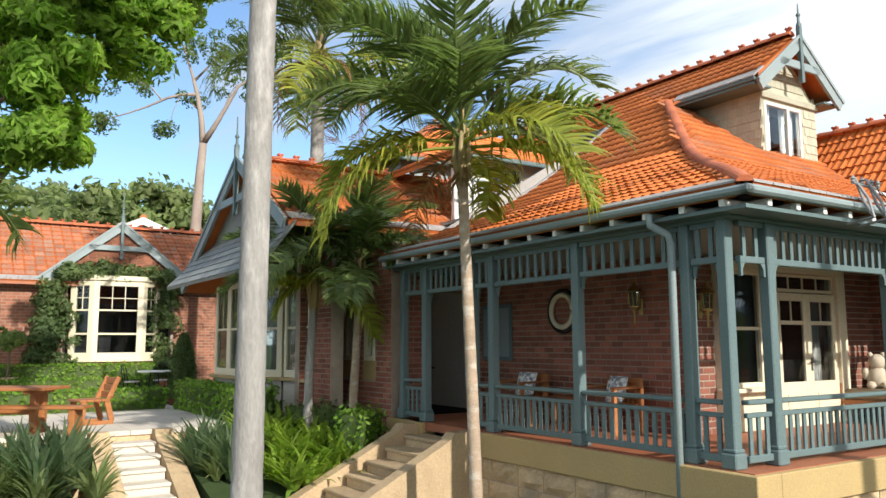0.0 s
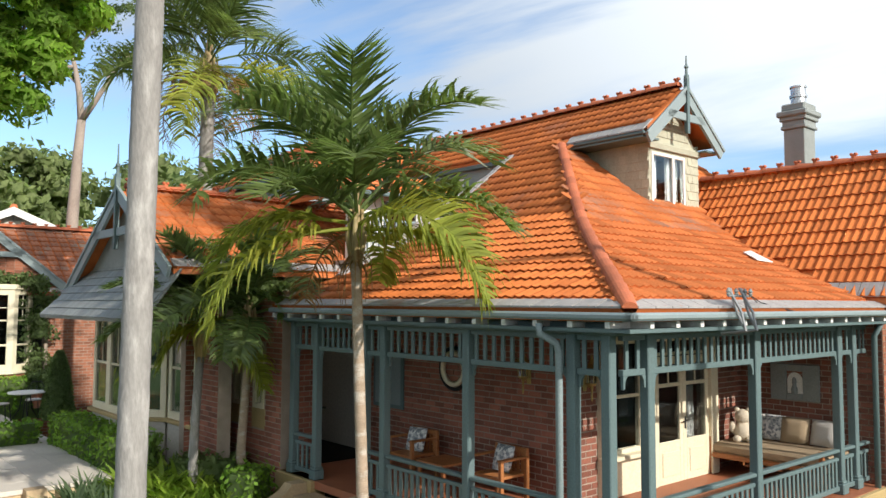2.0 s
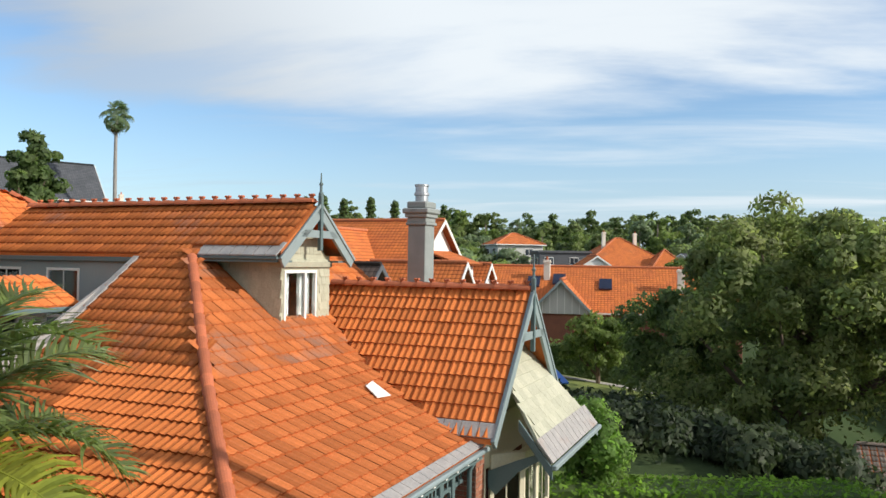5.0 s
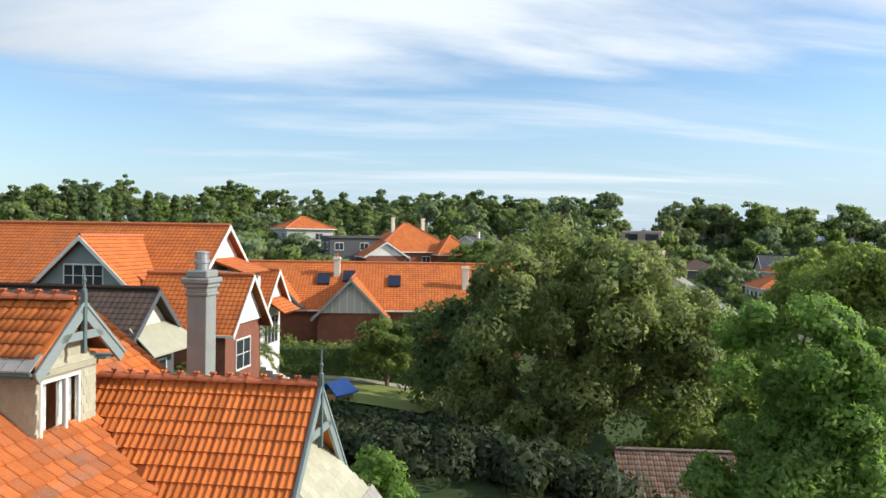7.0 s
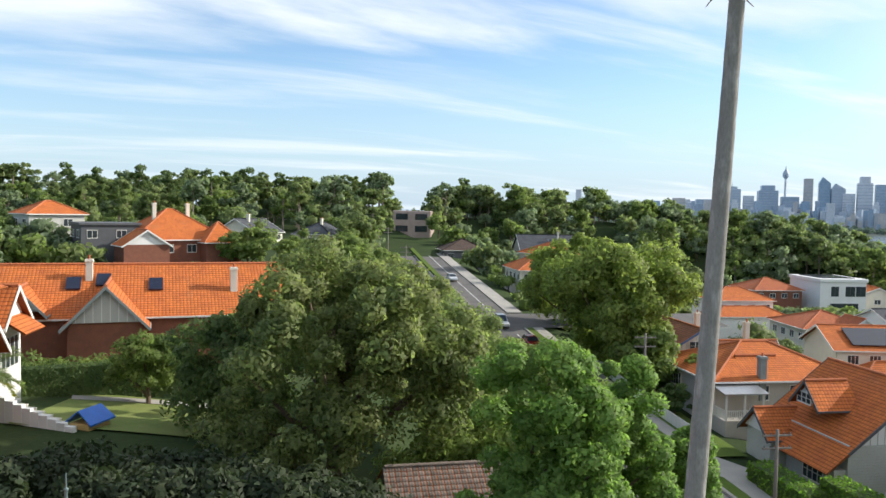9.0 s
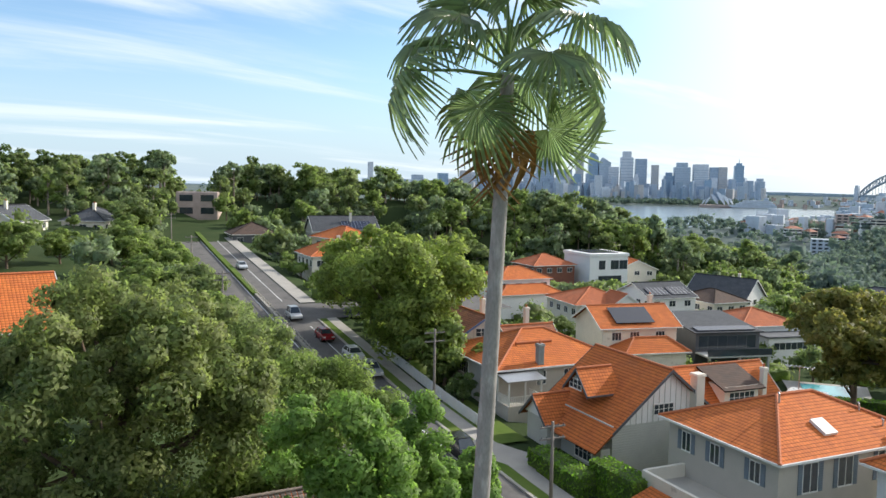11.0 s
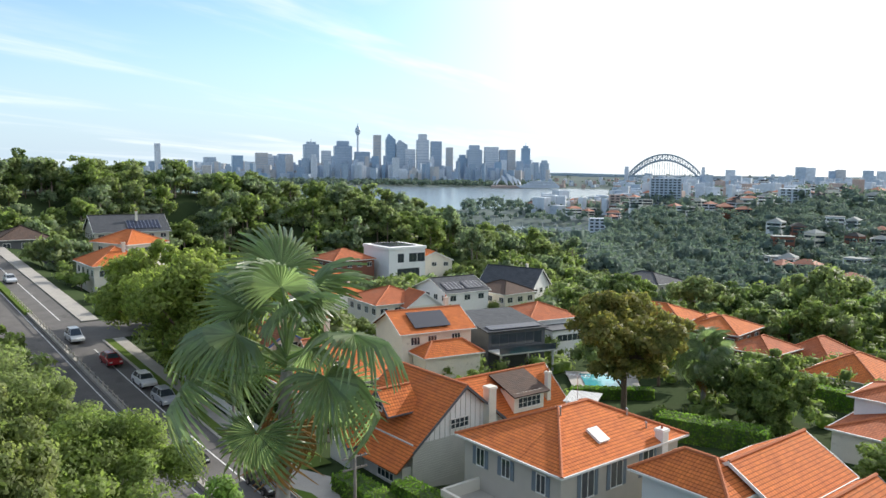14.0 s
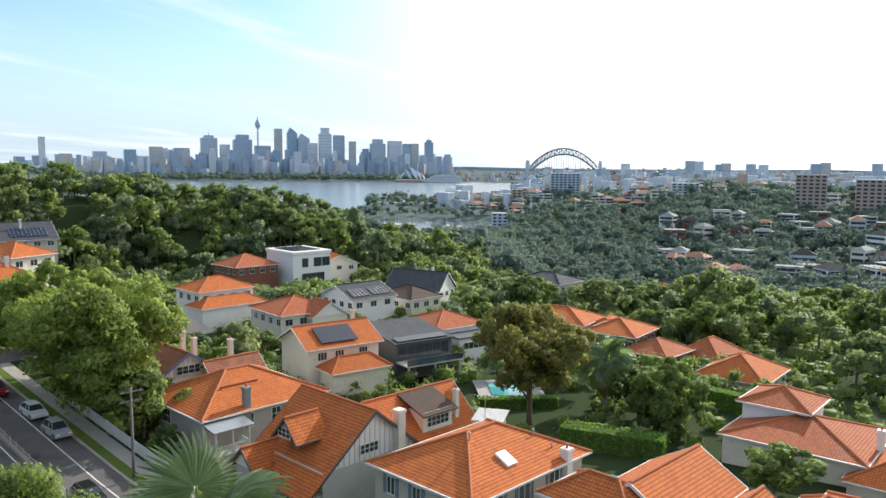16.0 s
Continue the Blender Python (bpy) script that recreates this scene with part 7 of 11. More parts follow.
# ---- things on the verandah ----
def cushion(label, m, w=0.42, h=0.42, t=0.14, material=None, name="cushion"):
    """A plump square cushion standing on its edge, thick in the middle."""
    n = 7
    vs, fs = [], []
    for s in (-1, 1):
        for i in range(n):
            for j in range(n):
                x, z = i / (n - 1) * 2 - 1, j / (n - 1) * 2 - 1
                b = (1 - x ** 4) * (1 - z ** 4)
                pinch = 1 - 0.08 * (1 - b)
                vs.append((x * w / 2 * pinch, s * t / 2 * b ** 0.5, h / 2 + z * h / 2 * pinch))
        k = 0 if s < 0 else n * n
        fs += [(k + i * n + j, k + i * n + j + 1, k + (i + 1) * n + j + 1, k + (i + 1) * n + j) for i in range(n - 1) for j in range(n - 1)]
    g = G()
    g.add(vs, fs)
    return solo(name, g, material or M_FABRIC, label, "cushion", HM @ m, smooth=True)


M_PATTERN = mat("patterned_cotton", (0.72, 0.72, 0.70), (0.20, 0.22, 0.25), rough=0.95, scale=16, amount=1.6, fine=120, bump=0.2)


def verandah_chair(label, m):
    c = thing("armchair", label, "chair", HM @ m, "teak armchairs on the verandah")
    for x in (-0.3, 0.3):
        for y, h in ((-0.26, 0.62), (0.26, 0.72)):
            g = G()
            g.cbox(x - 0.03, x + 0.03, y - 0.03, y + 0.03, 0, h, 0.006)
            part("leg", g, M_TEAK, c)
        g = G()
        g.cbox(x - 0.045, x + 0.045, -0.3, 0.25, 0.62, 0.65, 0.008)
        part("arm", g, M_TEAK, c)
    g = G()
    g.cbox(-0.27, 0.27, -0.28, 0.28, 0.36, 0.40, 0.006)
    part("seat", g, M_TEAK, c)
    for i in range(6):
        g = G()
        g.cbox(-0.255 + i * 0.09, -0.255 + i * 0.09 + 0.06, 0.25, 0.27, 0.40, 0.68, 0.004)
        part("back_slat", g, M_TEAK, c)
    g = G()
    g.cbox(-0.33, 0.33, 0.235, 0.29, 0.68, 0.76, 0.012)
    part("top_rail", g, M_TEAK, c)


for v in (5.35, 3.35):
    verandah_chair("orange-brown slatted teak armchair on the verandah", pose(1.5, v, FLOOR, 0, 0, -90))
    cushion("white cushion with a dark leafy pattern on the chair", pose(1.52, v, FLOOR + 0.40, -18, 0, -90 + 8 * (v - 4)), material=M_PATTERN)
low = thing("side_table", "low dark timber table on the verandah", "table", HM @ pose(1.35, 4.4, FLOOR))
g = G()
g.cbox(-0.3, 0.3, -0.32, 0.32, 0.40, 0.44, 0.008)
part("tabletop", g, M_TEAK, low)
for x in (-0.25, 0.25):
    for y in (-0.27, 0.27):
        g = G()
        g.cbox(x - 0.025, x + 0.025, y - 0.025, y + 0.025, 0, 0.40, 0.005)
        part("leg", g, M_TEAK, low)

# daybed with its cushions against the end wall
db = thing("daybed", "cane daybed with a tan mattress on the verandah", "daybed", HM @ pose(5.95, 1.42, FLOOR))
for x in (-0.42, 0.62):
    for y in (-0.92, 0.92):
        g = G()
        g.cbox(x - 0.035, x + 0.035, y - 0.035, y + 0.035, 0, 0.62, 0.008)
        part("leg", g, M_TEAK, db)
g = G()
g.cbox(-0.45, 0.65, -0.95, 0.95, 0.28, 0.36, 0.01)
part("bed_frame", g, M_TEAK, db)
g = G()
g.cbox(-0.43, 0.63, -0.92, 0.92, 0.36, 0.52, 0.04)
part("mattress", g, M_FABRIC_TAN, db)
for k, (y, mt, w, lab) in enumerate(((-0.55, M_FABRIC, 0.5, "pale linen cushion on the daybed"), (-0.1, M_FABRIC_TAN, 0.5, "tan linen cushion on the daybed"), (0.32, M_PATTERN, 0.46, "striped white cushion on the daybed"), (0.68, M_FABRIC, 0.52, "pale linen cushion on the daybed"))):
    cushion(lab, pose(6.45 - 0.05 * (k % 2), 1.42 + y, FLOOR + 0.52, -16, 0, -90 + 10 * (k % 2) - 5), w, 0.46, 0.17, mt)
M_PLUSH = mat("cream_plush", (0.62, 0.54, 0.42), (0.54, 0.46, 0.35), rough=1.0, scale=10, fine=90, bump=0.6)
toy = thing("plush_toy", "cream plush toy sitting on the daybed", "toy", HM @ pose(6.0, 2.0, FLOOR + 0.52, 0, 0, -60))
for nm, c, rx, rz in (("body", (0, 0, 0.17), 0.16, 0.18), ("head", (0, 0, 0.42), 0.13, 0.125), ("ear", (-0.09, 0, 0.53), 0.045, 0.045), ("ear", (0.09, 0, 0.53), 0.045, 0.045), ("foot", (-0.1, -0.13, 0.06), 0.07, 0.06), ("foot", (0.1, -0.13, 0.06), 0.07, 0.06), ("arm", (-0.17, -0.04, 0.24), 0.055, 0.1), ("arm", (0.17, -0.04, 0.24), 0.055, 0.1)):
    g = G()
    g.lathe([(max(0.004, rx * math.cos(a)), c[2] + rz * math.sin(a)) for a in np.linspace(-1.5, 1.5, 9)], 12, Matrix.Translation((c[0], c[1], 0)))
    part(nm, g, M_PLUSH, toy, smooth=True)

# carved stone niche on the end wall
ni = thing("wall_niche", "pale stone plaque with an arched niche on the brick wall", "plaque", HM @ pose(6.79, 1.45, 2.15, 0, 0, -90))
g = G()
g.cbox(-0.42, -0.14, -0.05, 0.0, 0, 0.62, 0.012).cbox(0.14, 0.42, -0.05, 0.0, 0, 0.62, 0.012).cbox(-0.14, 0.14, -0.05, 0.0, 0, 0.12, 0.01).cbox(-0.14, 0.14, -0.05, 0.0, 0.50, 0.62, 0.01)
part("surround", g, M_CEMENT, ni)
g = G()
g.prism([(-0.13, -0.02, 0.12), (0.13, -0.02, 0.12), (0.13, -0.02, 0.34)] + [(0.13 * math.cos(a), -0.02, 0.34 + 0.14 * math.sin(a)) for a in np.linspace(0.3, math.pi - 0.3, 7)] + [(-0.13, -0.02, 0.34)], (0, 0.015, 0))
part("niche_panel", g, M_WHITE, ni)
g = G()
g.lathe([(0.05, 0.12), (0.055, 0.2), (0.03, 0.27), (0.04, 0.32), (0.03, 0.38), (0.01, 0.4)], 10, Matrix.Translation((0, -0.045, 0)))
part("ornament", g, M_CEMENT, ni)


def wall_lantern(label, m):
    """Brass wall lantern: plate, arm, glazed cage, roof, tail."""
    t = thing("wall_lantern", label, "lantern", HM @ m, "brass lanterns on the verandah walls")
    g = G()
    g.cbox(-0.04, 0.04, -0.02, 0.0, -0.12, 0.12, 0.006).tube([(0, -0.02, 0.0), (0, -0.09, -0.06), (0, -0.14, -0.03)], 0.012, 8)
    part("bracket", g, M_BRASS, t)
    for a in range(6):
        x, y = 0.07 * math.cos(a * 1.0472), 0.07 * math.sin(a * 1.0472)
        part("cage_bar", G().tube([(x, y - 0.14, 0.0), (x * 1.25, y * 1.25 - 0.14, 0.22)], 0.006, 5), M_BRASS, t)
    g = G()
    g.lathe([(0.05, -0.03), (0.075, -0.01), (0.075, 0.005), (0.05, 0.005)], 12, Matrix.Translation((0, -0.14, 0)))
    part("cage_base", g, M_BRASS, t)
    g = G()
    g.lathe([(0.062, 0.008), (0.08, 0.215)], 6, Matrix.Translation((0, -0.14, 0)))
    part("glass", g, M_GLASS, t)
    g = G()
    g.lathe([(0.11, 0.22), (0.09, 0.25), (0.05, 0.28), (0.03, 0.33), (0.015, 0.35), (0.02, 0.37), (0.005, 0.41)], 12, Matrix.Translation((0, -0.14, 0)))
    part("cap", g, M_BRASS, t)
    g = G()
    g.lathe([(0.004, -0.26), (0.018, -0.22), (0.012, -0.16), (0.02, -0.08), (0.03, -0.03)], 10, Matrix.Translation((0, -0.14, 0)))
    part("tail", g, M_BRASS, t)


wall_lantern("old brass wall lantern on the side wall", pose(1.99, 3.2, 2.72, 0, 0, -90))
wall_lantern("old brass wall lantern beside the window", pose(2.32, 2.44, 2.66))
ck = thing("wall_wreath", "round pale carved ring on the brick wall", "wall ornament", HM @ pose(1.98, 4.85, 2.72, 0, 0, -90))
g = G()
ring = [(0.26 * math.cos(a), -0.04, 0.26 * math.sin(a)) for a in np.linspace(0, 2 * math.pi, 25)]
g.tube(ring, 0.045, 8)
part("ring", g, M_CREAM, ck, smooth=True)
g = G()
g.tube([(0.34 * math.cos(a), -0.025, 0.34 * math.sin(a)) for a in np.linspace(0, 2 * math.pi, 25)], 0.03, 8)
part("outer_ring", g, M_IRON, ck, smooth=True)
pic = thing("window_shutter", "dark green framed panel on the shaded wall", "panel", HM @ pose(1.98, 6.65, 1.9, 0, 0, -90))
g = G()
g.cbox(-0.45, 0.45, -0.03, 0.0, 0, 1.0, 0.008)
part("frame", g, M_TRIM, pic)
g = G()
g.cbox(-0.38, 0.38, -0.036, -0.031, 0.07, 0.93, 0.002)
part("panel", g, M_TRIM_LIGHT, pic)

# hall seen through the side door: console, lamp, vase, picture
hall = thing("console_table", "dark console table in the hall behind the door", "table", HM @ pose(1.35, 8.6, FLOOR))
g = G()
g.cbox(-0.4, 0.4, -0.2, 0.2, 0.76, 0.80, 0.008)
part("tabletop", g, M_IRON, hall)
g = G()
g.lathe([(0.2, 0), (0.2, 0.03), (0.04, 0.08), (0.05, 0.4), (0.04, 0.7), (0.12, 0.76)], 14)
part("pedestal", g, M_IRON, hall)
lp = thing("table_lamp", "table lamp with dark drum shade on the console", "lamp", HM @ pose(1.55, 8.6, FLOOR + 0.80))
g = G()
g.lathe([(0.08, 0), (0.08, 0.02), (0.015, 0.04), (0.012, 0.42)], 12)
part("stand", g, M_BRASS, lp)
g = G()
g.lathe([(0.17, 0.40), (0.14, 0.62), (0.135, 0.62), (0.165, 0.40)], 16)
part("shade", g, M_IRON, lp)
vz = thing("flower_vase", "vase with leafy flowers on the console", "vase", HM @ pose(1.15, 8.55, FLOOR + 0.80))
g = G()
g.lathe([(0.05, 0), (0.08, 0.1), (0.04, 0.2), (0.055, 0.24)], 12)
part("vase", g, M_WHITE, vz)
v, q = leaf_cloud(rng(66), clump_centres(rng(67), 14, "ball", 0.16, 0.16, 0.14, 0.36), np.full(14, 0.08), 30, 0.06)
part("foliage", quick_mesh("foliage", v, q), M_LEAF_MID, vz)
g = G()
g.box(0.35, 2.3, 9.3, 9.4, FLOOR, FLOOR + 2.5)
g.box(2.2, 2.3, 7.5, 9.3, FLOOR, FLOOR + 2.5)
tagged(part("hall_wall", g, W_STONE, None), "dim plastered hall walls", "wall", kind="structure").matrix_basis = HM
pf = thing("picture_frame", "picture in a dark frame on the hall wall", "picture", HM @ pose(1.4, 9.29, FLOOR + 1.35))
g = G()
g.cbox(-0.25, 0.25, -0.03, 0, 0, 0.62, 0.008)
part("frame", g, M_BRASS, pf)
g = G()
g.cbox(-0.2, 0.2, -0.034, -0.031, 0.05, 0.57, 0.001)
part("canvas", g, M_FABRIC_TAN, pf)

M_GALV = mat("weathered_galvanised_steel", (0.30, 0.31, 0.31), (0.24, 0.24, 0.24), rough=0.55, metal=0.5, scale=8, fine=60)
# service bracket with insulators at the front gutter
sb = thing("service_bracket", "grey metal electrical bracket with insulators fixed at the gutter", "bracket", HM @ pose(1.78, -0.2, 3.67) @ Matrix.Scale(0.74, 4))
for x in (-0.22, 0.12):
    g = G()
    g.tube([(x, 0.12, -0.28), (x, -0.28, -0.22), (x + 0.03, -0.2, 0.05), (x + 0.05, 0.02, 0.42), (x + 0.14, 0.04, 0.42), (x + 0.1, -0.1, 0.02), (x + 0.02, -0.27, -0.22)], 0.022, 8)
    part("arm", g, M_GALV, sb)
g = G()
g.tube([(-0.3, -0.05, 0.30), (0.46, 0.0, 0.30)], 0.018, 8)
part("cross_bar", g, M_GALV, sb)
for x in (-0.26, -0.02, 0.24, 0.42):
    g = G()
    g.lathe([(0.02, 0.3), (0.035, 0.33), (0.02, 0.35), (0.04, 0.37), (0.02, 0.4), (0.012, 0.42)], 10, Matrix.Translation((x, -0.03, 0)))
    part("insulator", g, M_CEMENT, sb)
g = G()
for dy in (0.0, 0.06):
    g.tube([(0.3, -0.03, 0.36), (1.2, 0.2 + dy, 0.2), (2.2, 0.1 + dy, 0.05)], 0.008, 5)
part("cable", g, M_IRON, sb)
# flashing where the slopes meet
g = G()
g.prism([(6.15, 1.75, bell(1.75) + 0.08), (6.6, 1.7, bell(1.7) + 0.08), (6.7, 2.15, bell(2.15) + 0.1), (6.35, 2.1, bell(2.1) + 0.08)], (0, 0, 0.015))
part("flashing", g, M_WHITE, house, "white metal flashing patch in the roof valley")

# ---- the street and the houses along it ----
def ribbon(name, label, s0, s1, d0, d1, lift, material, category="road", step=4.0, thick=0.0, kind="structure"):
    g = G()
    n = max(1, int((s1 - s0) / step))
    for i in range(n):
        a, b = s0 + (s1 - s0) * i / n, s0 + (s1 - s0) * (i + 1) / n
        q = [road_at(a, d0, lift), road_at(b, d0, lift), road_at(b, d1, lift), road_at(a, d1, lift)]
        if thick:
            g.prism(q, (0, 0, -thick))
        else:
            g.add(q, [(0, 1, 2, 3)])
    return solo(name, g, material, label, category, kind=kind)


ribbon("road", "grey asphalt street running up the hill", -45, 200, -5.6, 8.2, 0.02, M_ASPHALT)
ribbon("pavement", "pale concrete footpath along the street", -45, 42, -8.6, -7.0, 0.16, M_CONCRETE, "pavement", thick=0.5)
ribbon("kerb", "concrete kerb with a grass verge behind it", -45, 42, -5.9, -5.6, 0.15, M_CONCRETE, "kerb", thick=0.5)
ribbon("verge", "green grass verge", -45, 42, -7.0, -5.9, 0.14, M_GRASS, "grass", thick=0.4)
ribbon("pavement", "pale concrete footpath past the corner", 54, 200, -8.4, -5.8, 0.15, M_CONCRETE, "pavement", thick=0.5)
ribbon("side_road", "grey asphalt side street", 42.5, 53.5, -40, -5.5, 0.03, M_ASPHALT, step=11)
ribbon("road_line", "white painted edge line", -45, 38, -3.6, -3.45, 0.045, M_LINE, "road marking")
ribbon("road_line", "white painted edge line", 56, 180, -3.3, -3.15, 0.045, M_LINE, "road marking")
ribbon("road_line", "white painted line beside the median", -45, 180, 0.75, 0.9, 0.045, M_LINE, "road marking")
ribbon("median", "low pale stone median dividing the street", -45, 62, -0.15, 0.25, 0.42, M_CONCRETE, "median", thick=0.7)
ribbon("median", "planted green median dividing the street", 62, 150, -0.5, 0.6, 0.5, M_GRASS, "median", thick=0.7)
M_FENCE = mat("weathered_pale_timber", (0.50, 0.46, 0.40), (0.40, 0.37, 0.32), rough=0.8, scale=3, fine=30)
fen = thing("median_fence", "low pale timber post fence on the median", "fence")
for i in range(62):
    p = road_at(-40 + i * 1.9, 0.05, 0.42)
    g = G()
    g.cbox(p.x - 0.06, p.x + 0.06, p.y - 0.06, p.y + 0.06, p.z - 0.05, p.z + 0.75, 0.01)
    part("post", g, M_FENCE, fen)
for i in range(61):
    g = G()
    g.beam(road_at(-40 + i * 1.9, 0.05, 0.95), road_at(-40 + (i + 1) * 1.9, 0.05, 0.95), 0.05, 0.1)
    part("rail", g, M_FENCE, fen)


def uv_roof(name, faces, material, parent, thick=0.14, m=None):
    """Roof planes (lists of 3D points, counter-clockwise from above) with UVs in metres along and up each slope."""
    me = bpy.data.meshes.new(name)
    v, f, uvs = [], [], []
    for face in faces:
        pts = [Vector(p) for p in face]
        n = (pts[1] - pts[0]).cross(pts[2] - pts[0]).normalized()
        if n.z < 0:
            pts, n = pts[::-1], -n
        t = Vector((0, 0, 1)).cross(n)
        t = t.normalized() if t.length > 1e-4 else Vector((1, 0, 0))
        s = n.cross(t)
        k = len(v)
        v += [tuple(p) for p in pts] + [tuple(p - n * thick) for p in pts]
        c = len(pts)
        f.append(tuple(range(k, k + c)))
        uvs.append([(p.dot(t), p.dot(s)) for p in pts])
        f.append(tuple(range(k + 2 * c - 1, k + c - 1, -1)))
        uvs.append([(0, 0)] * c)
        for i in range(c):
            j = (i + 1) % c
            f.append((k + i, k + c + i, k + c + j, k + j))
            uvs.append([(0, 0.05)] * 4)
    me.from_pydata(v, [], f)
    layer = me.uv_layers.new(name="UVMap")
    flat = [x for face in uvs for p in face for x in p]
    layer.data.foreach_set("uv", flat)
    return part(name, me, material, parent, m=m)


def cap_line(parent, a, b, material, r=0.14):
    """A rounded ridge or hip capping with its joints."""
    a, b = Vector(a), Vector(b)
    g = G()
    n = max(2, int((b - a).length / 0.42))
    pts, rad = [], []
    for i in range(n):
        pts += [a.lerp(b, i / n) + Vector((0, 0, 0.03)), a.lerp(b, (i + 0.94) / n) + Vector((0, 0, 0.03))]
        rad += [r * 1.08, r * 0.92]
    g.tube(pts, rad, 6)
    part("ridge_cap", g, material, parent)


M_CAP_FAR = mat("orange_ridge_caps", (0.50, 0.15, 0.055), (0.42, 0.14, 0.06), rough=0.85, scale=2, fine=12)
CAPS = {"orange_tiled_roof": M_CAP_FAR, "brown_tiled_roof": M_CAP_FAR, "faded_tiled_roof": M_CAP_FAR}


def hip_roof(parent, x0, x1, y0, y1, ze, rise, material, over=0.5, gutter=M_WHITE, gablets=False):
    x0, x1, y0, y1 = x0 - over, x1 + over, y0 - over, y1 + over
    w, l = x1 - x0, y1 - y0
    if w >= l:
        a, b = (x0 + l / 2, (y0 + y1) / 2, ze + rise), (x1 - l / 2, (y0 + y1) / 2, ze + rise)
    else:
        a, b = ((x0 + x1) / 2, y0 + w / 2, ze + rise), ((x0 + x1) / 2, y1 - w / 2, ze + rise)
    c = [(x0, y0, ze), (x1, y0, ze), (x1, y1, ze), (x0, y1, ze)]
    if w >= l:
        faces = [[c[0], c[1], b, a], [c[1], c[2], b], [c[2], c[3], a, b], [c[3], c[0], a]]
        hips = [(c[0], a), (c[3], a), (c[1], b), (c[2], b)]
    else:
        faces = [[c[0], c[1], a], [c[1], c[2], b, a], [c[2], c[3], b], [c[3], c[0], a, b]]
        hips = [(c[0], a), (c[1], a), (c[2], b), (c[3], b)]
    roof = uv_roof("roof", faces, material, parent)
    cm = CAPS.get(material.name, material)
    for p, q in hips:
        cap_line(roof, p, q, cm)
    if (Vector(a) - Vector(b)).length > 0.3:
        cap_line(roof, a, b, cm)
    g = G()
    for p, q in zip(c, c[1:] + c[:1]):
        g.beam((p[0], p[1], ze - 0.06), (q[0], q[1], ze - 0.06), 0.14, 0.16)
    part("gutter", g, gutter, roof)
    return roof


def gable_roof(parent, x0, x1, y0, y1, ze, rise, material, over=0.5, axis="x", trim=M_WHITE, wall_mat=None, ends=(True, True), battens=False, gutters=True):
    """A gabled roof with its ridge along the axis; gable walls, barge boards."""
    sw = axis == "y"
    if sw:
        x0, x1, y0, y1 = y0, y1, x0, x1
    P = (lambda x, y, z: Vector((y, x, z))) if sw else (lambda x, y, z: Vector((x, y, z)))
    ym, half = (y0 + y1) / 2, (y1 - y0) / 2
    k = rise / half
    e0, e1, zo = y0 - over, y1 + over, ze - over * k
    a0, a1 = x0 - (over if ends[0] else 0), x1 + (over if ends[1] else 0)
    faces = [[P(a0, e0, zo), P(a1, e0, zo), P(a1, ym, ze + rise), P(a0, ym, ze + rise)], [P(a1, e1, zo), P(a0, e1, zo), P(a0, ym, ze + rise), P(a1, ym, ze + rise)]]
    roof = uv_roof("roof", faces, material, parent)
    cap_line(roof, P(a0, ym, ze + rise), P(a1, ym, ze + rise), CAPS.get(material.name, material))
    for x, on, s in ((x0, ends[0], -1), (x1, ends[1], 1)):
        if not on:
            continue
        g = G()
        g.prism([P(x, y0, ze - 0.02), P(x, y1, ze - 0.02), P(x, ym, ze + rise - 0.05)], P(-s * 0.15, 0, 0))
        gw = part("gable_wall", g, wall_mat or W_WHITE, parent)
        if battens:
            n = int((y1 - y0) / 0.6)
            for i in range(1, n):
                y = y0 + (y1 - y0) * i / n
                h = (1 - abs(y - ym) / half) * rise
                g = G()
                g.beam(P(x + s * 0.02, y, ze), P(x + s * 0.02, y, ze + h - 0.1), 0.06, 0.04)
                part("batten", g, M_WHITE if wall_mat is W_GREY else W_GREY, gw)
        for ye in (e0, e1):
            g = G()
            p, q = P(a0 if s < 0 else a1, ye, zo), P(a0 if s < 0 else a1, ym, ze + rise)
            d = P(s * 0.06, 0, 0)
            g.prism([p + Vector((0, 0, 0.04)), q + Vector((0, 0, 0.04)), q - Vector((0, 0, 0.26)), p - Vector((0, 0, 0.26))], d)
            part("barge_board", g, trim, roof)
    for ye in (e0, e1) if gutters else ():
        g = G()
        g.beam(P(a0, ye, zo - 0.06), P(a1, ye, zo - 0.06), 0.13, 0.14)
        part("gutter", g, trim, roof)
    return roof


def body(parent, x0, x1, y0, y1, z0, z1, material, name="wall"):
    g = G()
    g.cbox(x0, x1, y0, y1, z0, z1, 0.02)
    return part(name, g, material, parent)


M_GLASS_FAR = mat("dark_house_glass", (0.05, 0.06, 0.07), (0.03, 0.04, 0.05), rough=0.06, scale=1, fine=4, bump=0.0, spec=0.8)


